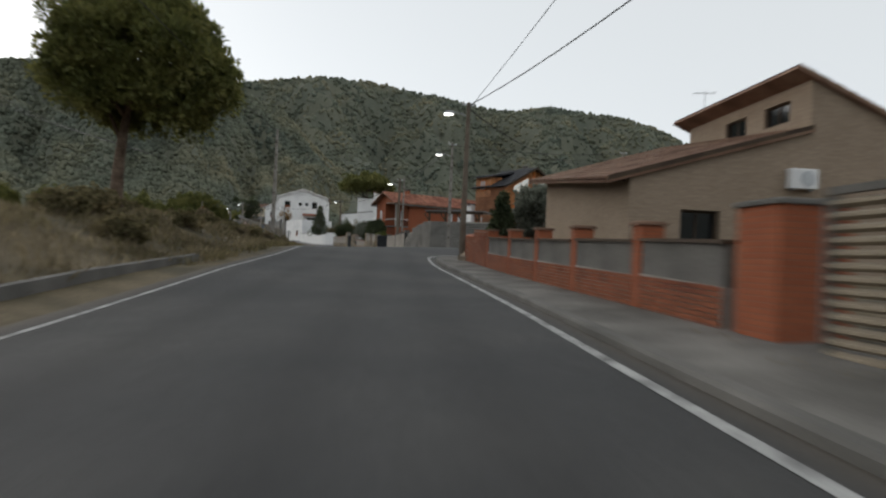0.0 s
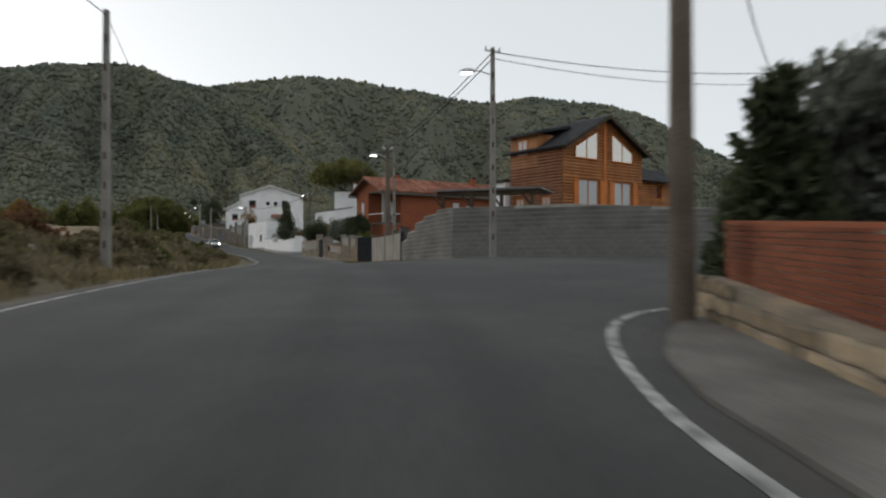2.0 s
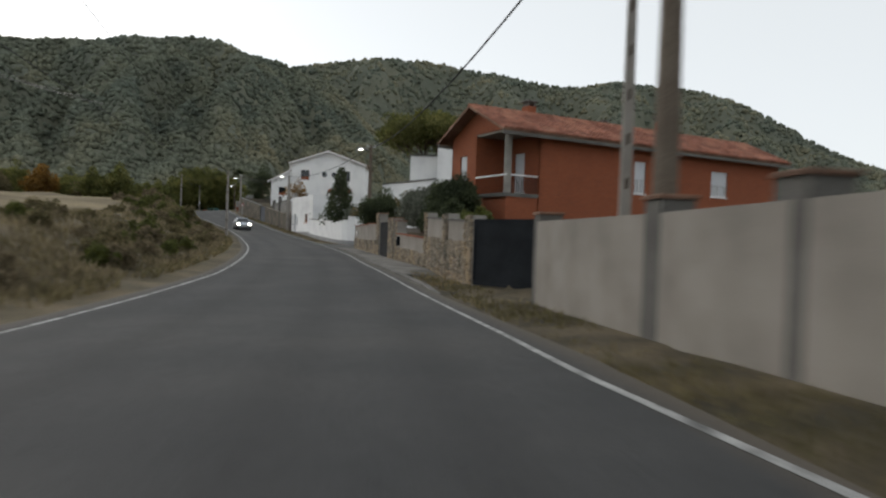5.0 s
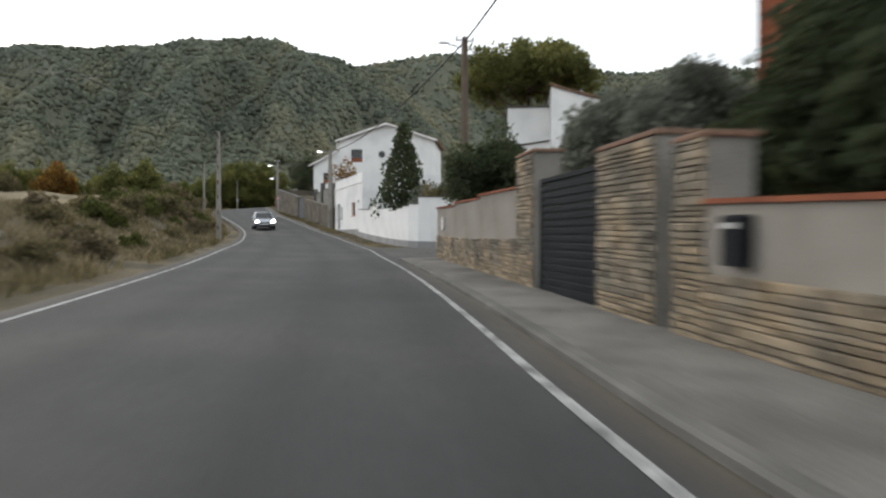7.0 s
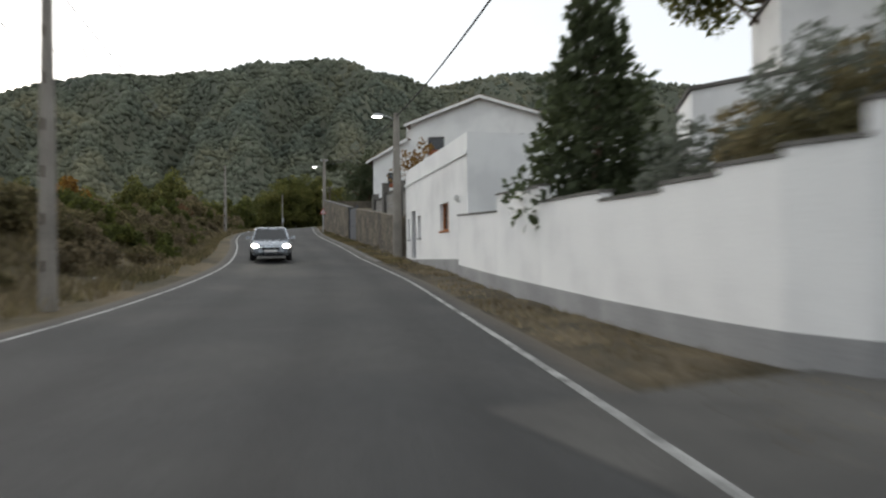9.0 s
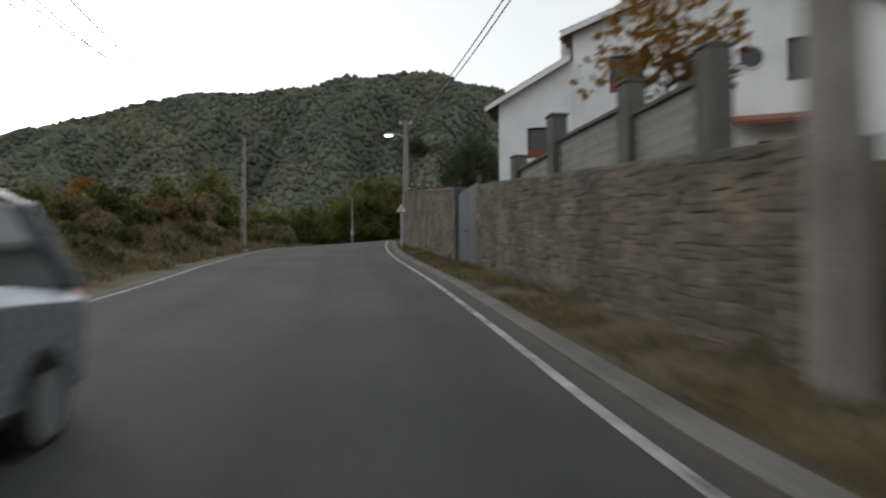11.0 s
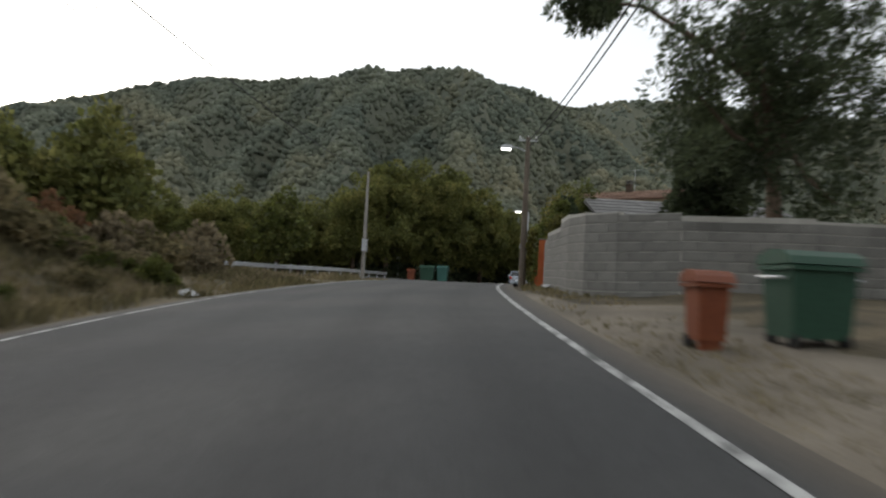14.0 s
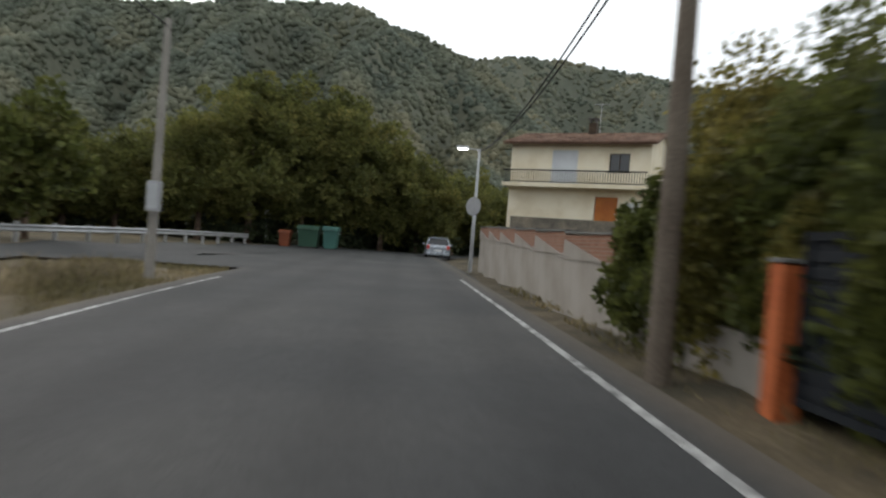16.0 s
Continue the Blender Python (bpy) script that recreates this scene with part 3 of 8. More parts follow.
def paint(points, width, label="white painted edge line on asphalt"):
    """A painted line along places, smoothly rounded."""
    P = np.array(points, float)
    d = np.r_[0, np.cumsum(np.hypot(*np.diff(P, axis=0).T))]
    s = np.arange(0, d[-1], 0.5)
    x, y = np.interp(s, d, P[:, 0]), np.interp(s, d, P[:, 1])
    for _ in range(3):
        x[1:-1], y[1:-1] = (x[:-2] + 2 * x[1:-1] + x[2:]) / 4, (y[:-2] + 2 * y[1:-1] + y[2:]) / 4
    tx, ty = np.gradient(x), np.gradient(y)
    tl = np.hypot(tx, ty)
    nx, ny = -ty / tl * width / 2, tx / tl * width / 2
    B = Build()
    for sx, sy in ((1, 1), (-1, -1)):
        px, py = x + sx * nx, y + sy * ny
        z = drape(list(zip(px, py)), 0.036)
        B.v += list(zip(px.tolist(), py.tolist(), z.tolist()))
    n = len(x)
    B.f = [(i, i + 1, n + i + 1, n + i) for i in range(n - 1)]
    return thing("road_marking", label, "road marking", kind="structure", build=B, mat=M_LINE)


def beside(table, s0, s1, step=3.0, d=0.0):
    return [tuple(put(s, np.interp(s, *zip(*table)) + d)[:2]) for s in np.arange(s0, s1 + 0.01, step)]


paint(beside(LEFT_LINE, -19, 226), 0.1)
paint(beside(RIGHT_LINE, -19, 28) + [(-0.58, 30.75), (-0.42, 32.4), (-0.2, 33.6), (0.2, 35.0), (0.9, 36.1), (2.2, 36.9), (5.0, 37.5)], 0.12)
paint([(12, 50.3), (5, 51.2), (1.3, 52.0), (-0.9, 52.95), (-2.2, 54.4), (-3.0, 56.2), (-3.9, 61.0)] + beside(RIGHT_LINE, 69, 228), 0.1)


def sweep(name, profile, st0, st1, table, mat, label, category="kerb", step=1.0, fade=False):
    """A profile of (offset from the line, height) carried along the road."""
    B = Build()
    s = np.arange(st0, st1 + 0.01, step)
    for k in s:
        c = np.interp(k, *zip(*table))
        for o, h in profile:
            p = put(k, c + o)
            h = h * min(1, max(0.1, (k - st0) / 2, 0), max(0.1, (st1 - k) / 1.0)) if fade and h > 0 else h
            B.v.append((p.x, p.y, float(road_z(np.array([k]), np.array([c + o]))[0]) + h))
    n = len(profile)
    B.f = [(a * n + j, a * n + j + 1, (a + 1) * n + j + 1, (a + 1) * n + j) for a in range(len(s) - 1) for j in range(n - 1)]
    B.f += [tuple(range(n)), tuple(range((len(s) - 1) * n, len(s) * n))[::-1]]
    return thing(name, label, category, kind="structure", build=B, mat=mat)


sweep("kerb", [(0.32, -0.2), (0.33, 0.1), (0.36, 0.13), (0.5, 0.13), (0.5, -0.2)], -20, 29, RIGHT_LINE, M_KERB, "rounded concrete kerb along the pavement")
sweep("pavement", [(0.5, -0.2), (0.5, 0.11), (1.0, 0.12), (2.6, 0.15), (2.6, -0.2)], -20, 29, RIGHT_LINE, M_PAVE, "cracked grey concrete pavement beside a brick wall", "pavement")
sweep("kerb", [(0.4, -0.2), (0.41, 0.09), (0.45, 0.11), (0.58, 0.11), (0.58, -0.2)], 80, 115, RIGHT_LINE, M_KERB, "worn concrete kerb below a stone wall", fade=True)
sweep("pavement", [(0.58, -0.2), (0.58, 0.10), (1.0, 0.11), (2.3, 0.13), (2.3, -0.2)], 88, 115, RIGHT_LINE, M_PAVE, "smooth grey concrete pavement below a stone wall", "pavement", fade=True)
sweep("kerb", [(0.3, -0.2), (0.3, 0.05), (0.36, 0.07), (0.55, 0.07), (0.6, -0.2)], 150, 186, RIGHT_LINE, M_KERB, "low concrete gutter edge beside a grassy verge")


def slab(name, ring, top, mat, label, category="pavement", deep=0.3):
    """A paved patch with a raised edge; ring goes anticlockwise."""
    B = Build()
    P = np.array(ring, float)
    z = road_z(*along(P[:, 0], P[:, 1]))
    n = len(P)
    B.v = [(x, y, h + top) for (x, y), h in zip(ring, z)] + [(x, y, h - deep) for (x, y), h in zip(ring, z)]
    B.f = [tuple(range(n))] + [(i, n + i, n + (i + 1) % n, (i + 1) % n) for i in range(n)]
    return thing(name, label, category, kind="structure", build=B, mat=mat)


slab("pavement", [put(28.9, 4.6)[:2], (2.4, 36.2), (1.6, 35.6), (0.9, 34.7), (0.45, 33.8), (0.02, 32.6), (-0.2, 31.2), put(28.9, 2.02)[:2]], 0.07, M_PAVE, "worn concrete pavement corner round a pole")


# ---------------------------------------------------------------- hills
def hill(name, table, crest, inner, outer, label, n_az=260, n_r=40, seed=1.0):
    az = np.linspace(table[0][0], table[-1][0], n_az)
    H = np.interp(az, *zip(*table))
    for _ in range(2):
        H[1:-1] = (H[:-2] + 2 * H[1:-1] + H[2:]) / 4
    r = np.r_[np.linspace(inner, crest, n_r), np.linspace(crest * 1.05, outer, 8)]
    A, R = np.meshgrid(np.radians(az), r)
    X, Y = -30 - R * np.sin(A), 90 + R * np.cos(A)
    f = np.where(R <= crest, smooth(inner * 0.9, crest * 1.06, R) ** 0.85, 1 - 0.5 * smooth(crest, outer, R))
    f = f / f[n_r - 1].max()
    deg = np.degrees(A) + 2.5 * rough(R, R, 90, seed)
    spur = 0.6 * (0.5 + 0.5 * np.sin(deg * 0.66 + seed)) + 0.4 * (0.5 + 0.5 * np.sin(deg * 1.7 + R * 0.004 + 2 * seed))
    gully = 1 - 0.42 * np.sin(np.pi * np.clip((R - inner) / (crest - inner), 0, 1)) ** 0.8 * np.clip(1.0 - spur + 0.25 * rough(np.degrees(A) * 14, R * 0.25, 60, seed), 0, 1.2)
    Z = 1 + H[None] * f * gully + 2.0 * rough(X, Y, 25, seed) - 12 * (R < inner * 1.02)
    B = Build()
    B.v = list(zip(X.ravel().tolist(), Y.ravel().tolist(), Z.ravel().tolist()))
    B.f = [(j * n_az + i, j * n_az + i + 1, (j + 1) * n_az + i + 1, (j + 1) * n_az + i) for j in range(len(r) - 1) for i in range(n_az - 1)]
    thing(name, label, "hill", kind="structure", build=B, mat=M_FLOOR, smooth=True)
    return az, r, Z


NEAR = [(2, 32), (6, 66), (10, 104), (13, 134), (16, 148), (18, 155), (20, 160), (22, 165), (24, 168), (26, 168), (28, 165), (30, 160), (32, 155), (34, 151), (36, 149), (38, 147), (40, 147), (42, 141), (44, 133), (46, 126), (48, 119), (50, 111), (52, 103), (54, 96), (57, 87), (60, 80), (70, 66), (85, 58), (105, 50), (130, 44)]
FAR = [(-70, 80), (-55, 90), (-40, 118), (-32, 150), (-27.5, 190), (-25, 231), (-22.5, 280), (-20, 325), (-17.5, 358), (-15, 378), (-12.5, 385), (-10, 400), (-7.5, 388), (-5, 388), (-2.5, 402), (0, 419), (2.5, 428), (5, 445), (7.5, 447), (10, 451), (12.5, 440), (15, 426), (17.5, 408), (20, 397), (25, 366), (30, 325), (40, 263), (50, 240), (60, 295), (66, 330), (75, 260), (100, 200), (130, 150)]
BACK = [(125, 60), (150, 110), (180, 140), (210, 120), (240, 100), (270, 90), (295, 90)]


def icoball(jitter, rng, flat=0.8):
    bm = bmesh.new()
    bmesh.ops.create_icosphere(bm, subdivisions=1, radius=1.0)
    v = np.array([p.co[:] for p in bm.verts])
    f = np.array([[q.index for q in p.verts] for p in bm.faces])
    bm.free()
    v *= 1 + jitter * (rng.random((len(v), 1)) - 0.5) * 2
    v[:, 2] *= flat
    return v, f


def forest(name, data, count, size, label, seed, az_range, r_range):
    """Tree crowns scattered over a hill, joined into one mesh."""
    az, r, Z = data
    rng = np.random.default_rng(seed)
    a = rng.uniform(*az_range, count)
    q = rng.uniform(*r_range, count)
    ia = np.clip(np.interp(a, az, np.arange(len(az))), 0, len(az) - 1.01)
    ir = np.clip(np.interp(q, r, np.arange(len(r))), 0, len(r) - 1.01)
    i0, j0 = ia.astype(int), ir.astype(int)
    fa, fr = ia - i0, ir - j0
    z = (Z[j0, i0] * (1 - fa) + Z[j0, i0 + 1] * fa) * (1 - fr) + (Z[j0 + 1, i0] * (1 - fa) + Z[j0 + 1, i0 + 1] * fa) * fr
    shapes = [icoball(0.35, rng, rng.uniform(0.8, 1.3)) for _ in range(8)]
    pick = rng.integers(0, 8, count)
    s = size * rng.uniform(0.5, 1.4, count) * (0.58 + 0.42 * (q - r_range[0]) / (r_range[1] - r_range[0]))
    ar, t = np.radians(a), rng.uniform(0, 6.283, count)
    V = np.stack([v for v, _ in shapes])[pick] * s[:, None, None]
    c, d = np.cos(t)[:, None], np.sin(t)[:, None]
    V = np.stack([V[..., 0] * c - V[..., 1] * d, V[..., 0] * d + V[..., 1] * c, V[..., 2]], -1)
    V += np.stack([-30 - q * np.sin(ar), 90 + q * np.cos(ar), z + s * 0.42], -1)[:, None]
    F = shapes[0][1][None] + (np.arange(count) * V.shape[1])[:, None, None]
    me = bpy.data.meshes.new(name)
    me.from_pydata(V.reshape(-1, 3).tolist(), [], F.reshape(-1, 3).tolist())
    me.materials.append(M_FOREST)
    me.shade_smooth()
    return tagged(new(name, me), label, "trees", "", "stuff")


near_hill = hill("near_hill", NEAR, 600, 260, 900, "dark forested hill rising behind the fields", seed=1.0)
far_hill = hill("far_hill", FAR, 1700, 800, 2300, "long forested mountain ridge on the skyline", n_az=320, seed=2.3)
hill("back_hill", BACK, 1500, 700, 2000, "low wooded hills behind", n_az=80, n_r=12, seed=4.0)
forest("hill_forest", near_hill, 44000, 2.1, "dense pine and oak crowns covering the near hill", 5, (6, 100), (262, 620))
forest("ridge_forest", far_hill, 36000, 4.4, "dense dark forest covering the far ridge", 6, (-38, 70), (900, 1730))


# ---------------------------------------------------------------- walls
def wall_base(a, b):
    """Road-side ground heights at the two ends of a wall."""
    return [float(road_z(*along(p[0], p[1]))[0]) for p in (a, b)]


def run(name, parent, a, b, h0, h1, thick, mat, low=-0.35, label="", out=0.0, cap=0.0):
    """A straight stretch of wall from a to b whose foot follows the ground; h0, h1: its heights. It lies to the right of its face."""
    za, zb = wall_base(a, b)
    L = math.hypot(b[0] - a[0], b[1] - a[1])
    B = Build()
    y0, y1 = out, -thick
    d = zb - za
    vs = []
    for y in (y0, y1):
        vs += [(-cap, y, low), (L + cap, y, d + low), (L + cap, y, d + h1), (-cap, y, h0)]
    B.add(vs, [(0, 1, 2, 3), (7, 6, 5, 4), (0, 4, 5, 1), (1, 5, 6, 2), (2, 6, 7, 3), (3, 7, 4, 0)])
    return part(name, B, mat, parent, label, frame_of(a, b, za))


UNIT = {}


def unit_block(kind, k):
    """Shared piece meshes, one unit long, high and deep, with broken edges."""
    if (kind, k) not in UNIT:
        rng = np.random.default_rng(100 + k)
        j = 0.12 if kind == "stone" else 0.012
        e = 0.16 if kind == "stone" else 0.06
        B = Build()
        back = [(0, 0, 0), (1, 0, 0), (1, 0, 1), (0, 0, 1)]
        mid = [(x + rng.uniform(-j, j) * 0.4, 0.7, z + rng.uniform(-j, j)) for x, _, z in back]
        front = [(x + (e * 0.4 if x < 0.5 else -e * 0.4), 1 - rng.uniform(0, j), z + (e if z < 0.5 else -e) + rng.uniform(-j, j)) for x, _, z in back]
        B.add(back + mid + front, [(0, 1, 2, 3)] + [(4 * r + i, 4 * r + (i + 1) % 4, 4 * r + 4 + (i + 1) % 4, 4 * r + 4 + i)[::-1] for r in (0, 1) for i in range(4)] + [(11, 10, 9, 8)])
        UNIT[kind, k] = B
    return UNIT[kind, k]


def pieces(name, parent, a, b, h0, h1, size, mat, kind, depth, low=0.0, gap=0.012, singles=0, seed=0, dz=0.0, low1=None, wild=False, side=None):
    """Courses of blocks, bricks or stones on the road face of a wall stretch; the first ones are single objects, the rest joined."""
    rng = random.Random(seed)
    side = gap if side is None else side
    za, zb = wall_base(a, b)
    L = math.hypot(b[0] - a[0], b[1] - a[1])
    m = frame_of(a, b, za)
    low1 = low if low1 is None else low1
    tilt = (zb - za + low1 - low) / L
    top = lambda u: h0 + (h1 + zb - za - h0) * u / L  # noqa: E731
    rest, made, z, row = Build(), 0, low, 0
    meshes = {}
    while z < max(h0, h1 + zb - za) + 0.5:
        course = hh = size[1] * (rng.uniform(0.7, 1.3) if kind == "stone" else 1.0)
        u = -rng.uniform(0.1, 0.9) * size[0] if kind == "stone" else -(row % 2) * size[0] / 2
        while u < L:
            ll = size[0] * (rng.uniform(0.5, 1.6) if kind == "stone" else 1.0)
            s, e = max(u, 0), min(u + ll, L)
            zc = z + tilt * (s + e) / 2
            ok = zc + hh * 0.6 < top((s + e) / 2) and e - s > 0.04
            if ok:
                k = rng.randrange(6)
                dd = depth * (rng.uniform(0.6, 1.3) if kind == "stone" else rng.uniform(0.92, 1.05))
                if wild:
                    zc += rng.uniform(-0.3, 0.3) * size[1]
                    hh = min(hh * rng.uniform(0.75, 1.5), top((s + e) / 2) - zc)
                place = Matrix.Translation((s + side / 2, 0.0, zc + gap / 2 + dz)) @ Matrix.Diagonal((e - s - side, dd, min(hh, top((s + e) / 2) - zc) - gap, 1))
                place = place @ Matrix(((1, 0, 0, 0), (0, 1, 0, 0), (tilt * (e - s) / max(hh - gap, 0.02), 0, 1, 0), (0, 0, 0, 1)))
                B = unit_block(kind, k)
                if made < singles:
                    if (k, mat.name) not in meshes:
                        meshes[k, mat.name] = B.mesh(name, mat)
                    part(name, meshes[k, mat.name], None, parent, "", m @ place)
                    made += 1
                else:
                    rest.add([m @ place @ Vector(p) for p in B.v], B.f)
            u, hh = u + ll, course
        z += course
        row += 1
    if rest.v:
        plural = {"brick": "bricks", "block": "blocks", "stone": "stones"}[name]
        tagged(part("joined_" + plural, rest, mat, parent), kind="stuff")


def coping(parent, a, b, h0, h1, thick, mat, label="", hang=0.04, high=0.07, name="coping"):
    za, zb = wall_base(a, b)
    L = math.hypot(b[0] - a[0], b[1] - a[1])
    B = Build()
    d = zb - za + h1
    vs = []
    for y in (hang, -thick - hang):
        vs += [(-0.02, y, h0), (L + 0.02, y, d), (L + 0.02, y * 0.8 if y > 0 else y, d + high), (-0.02, y * 0.8 if y > 0 else y, h0 + high)]
    B.add(vs, [(0, 1, 2, 3), (7, 6, 5, 4), (0, 4, 5, 1), (1, 5, 6, 2), (2, 6, 7, 3), (3, 7, 4, 0)])
    return part(name, B, mat, parent, label, frame_of(a, b, za))


def pillar(parent, p, way, width, h, mat, capmat=None, name="pillar", label="", deep=None, courses=None, capname="cap"):
    """A square pillar at p, its face turned along way, with a cap."""
    deep = deep or width
    z = wall_base(p, p)[0]
    m = frame_of(p, (p[0] + way[0], p[1] + way[1]), z)
    B = Build().box(-width / 2, -deep, -0.3, width / 2, 0.0, h, chamfer=0.01)
    ob = part(name, B, mat, parent, label, m)
    if capmat:
        part(capname, Build().box(-width / 2 - 0.04, -deep - 0.04, h, width / 2 + 0.04, 0.04, h + 0.06, chamfer=0.02), capmat, ob)
    return ob


def lerp(a, b, f):
    return (a[0] + (b[0] - a[0]) * f, a[1] + (b[1] - a[1]) * f)


def toward(a, b):
    d = math.hypot(b[0] - a[0], b[1] - a[1])
    return ((b[0] - a[0]) / d, (b[1] - a[1]) / d)


# ---------------------------------------------------------------- poles, lamps, cables
def concrete_pole(p, h, lean=(0, 0), mat=None, width=0.24, label="tapered concrete utility pole with step holes", z=None, holes=True, group="utility poles"):
    z = land_z(*p) - 0.1 if z is None else z
    ob = thing("utility_pole", label, "utility pole", Matrix.Translation((p[0], p[1], z)), group)
    mat = mat or M_POLE
    B = Build().tube([(0, 0, -0.3), (lean[0] * 0.5, lean[1] * 0.5, h * 0.5), (lean[0], lean[1], h)], [width * 0.72, width * 0.58, width * 0.42], 4 if holes else 12, twist=math.pi / 4)
    shaft = part("shaft", B, mat, ob)
    # no holes are cut: dark blocks stand in for the shade in them
    if holes:
        for i in range(int(h / 0.9)):
            u = 0.8 + i * 0.9
            w = width * (0.72 - 0.3 * u / h) * 0.71
            x, y = lean[0] * u / h, lean[1] * u / h
            part("step_recess", Build().box(x - 0.035, y - w - 0.004, u, x + 0.035, y + w + 0.004, u + 0.22), M_DARKWOOD, shaft)
    return ob


def lamp_arm(pole_ob, p, z, way, reach=1.3, lit=True):
    """A street lamp on a bracket, fixed to a pole at height z."""
    d = Vector((way[0], way[1], 0)).normalized()
    base = Vector((p[0], p[1], z))
    m = Matrix.Translation(base) @ Matrix.Rotation(math.atan2(d.y, d.x), 4, "Z")
    ob = thing("street_lamp", "small street lamp with a lit head on a thin bracket arm", "street lamp", m, "street lamps")
    part("arm", Build().tube([(0.05, 0, -0.15), (reach * 0.5, 0, 0.0), (reach * 0.75, 0, 0.03)], 0.025, 8), M_METAL, ob)
    head = part("head", Build().prism([(reach * 0.7, -0.03), (reach * 0.8, -0.06), (reach * 1.25, -0.05), (reach * 1.3, 0.0), (reach * 1.1, 0.1), (reach * 0.75, 0.08)], "y", -0.11, 0.11), M_METAL, ob)
    part("lens", Build().box(reach * 0.8, -0.1, -0.09, reach * 1.24, 0.1, -0.055), M_LAMP if lit else M_SIGNW, head, "glowing white lens" if lit else "")
    return ob


def cable(a, b, sag, r=0.014, label="thin black overhead cable between poles"):
    a, b = Vector(a), Vector(b)
    pts = [a.lerp(b, t) - Vector((0, 0, sag * 4 * t * (1 - t))) for t in np.linspace(0, 1, 17)]
    return thing("overhead_cable", label, "cable", group="overhead cables", build=Build().tube(pts, r, 6), mat=M_CABLE)


def insulators(p, z, way, n=3):
    """A short crossarm with insulators at a pole's top."""
    m = frame_of(p, (p[0] + way[0], p[1] + way[1]), z)
    ob = thing("pole_bracket", "steel bracket with small insulators at a pole top", "bracket", m, "pole brackets")
    part("crossbar", Build().box(-0.35, -0.03, -0.03, 0.35, 0.03, 0.03), M_METAL, ob)
    for i in range(n):
        part("insulator", Build().tube([(-0.3 + 0.3 * i, 0, 0.03), (-0.3 + 0.3 * i, 0, 0.08), (-0.3 + 0.3 * i, 0, 0.1), (-0.3 + 0.3 * i, 0, 0.16)], [0.02, 0.05, 0.035, 0.03], 8), M_SIGNW, ob)
    return ob


POLES = {}


def stand(key, p, top, mat=None, width=0.24, holes=True, lean=(0, 0), **kw):
    z = land_z(*p) - 0.1
    concrete_pole(p, top - z, lean, mat, width, z=z, holes=holes, **kw)
    POLES[key] = Vector((p[0] + lean[0], p[1] + lean[1], top))


stand("n", (1.05, 35.0), 9.25, M_POLEWOOD, 0.23, False, label="grey weathered round utility pole on a pavement corner")
stand("l", (-11.9, 47.8), 9.65, label="pale concrete pole standing in the scrub")
stand("m", (0.45, 53.3), 10.2, width=0.26, label="tall concrete pole against a block wall")
stand("b", (-4.8, 72.2), 9.3, M_POLEWOOD, 0.28, False, label="grey wooden pole carrying a street lamp beside the road")
stand("b2", (-4.6, 76.5), 10.0, label="second concrete pole beside a wooden one")
stand("r", (15.6, 60.2), 11.3, label="concrete pole on the side street")
stand("c", (-17.4, 114.6), 10.0, M_POLEWOOD, 0.26, False, label="dark wooden pole behind the end of a wall")
stand("a", (-34.95, 149.4), 10.6, M_POLE, 0.34, False, label="pale round pole at the corner of a white annex")
stand("d", (-34.2, 127.7), 8.95, label="concrete pole on the scrubby roadside bank")
stand("e", (-62.5, 176.0), 12.7, label="concrete pole on a grassy bank")
stand("f", (-52.45, 177.4), 13.0, M_POLE, 0.3, False, label="round concrete pole at the end of a stone wall")
stand("g", (-72.8, 205.7), 12.8, M_POLE, 0.15, False, label="slim pole with small metal boxes on a grass triangle")
stand("h", (-62.85, 200.5), 13.0, M_POLEWOOD, 0.19, False, label="weathered wooden pole with cables in front of a hedge")
lamp_arm(None, POLES["n"][:2], 8.7, (-1, 0.1), 1.0)
lamp_arm(None, POLES["m"][:2], 9.3, (-1, 0.05), 1.0)
lamp_arm(None, POLES["b"][:2], 8.75, (-1, -0.2), 0.95)
lamp_arm(None, POLES["a"][:2], 10.4, (-1, -0.9), 1.0)
lamp_arm(None, POLES["f"][:2], 12.3, (-1, -0.25), 0.95)
lamp_arm(None, POLES["h"][:2], 12.6, (-1, -0.3), 0.8)
lamp_arm(None, POLES["c"][:2], 9.7, (-1, -0.3), 0.8)


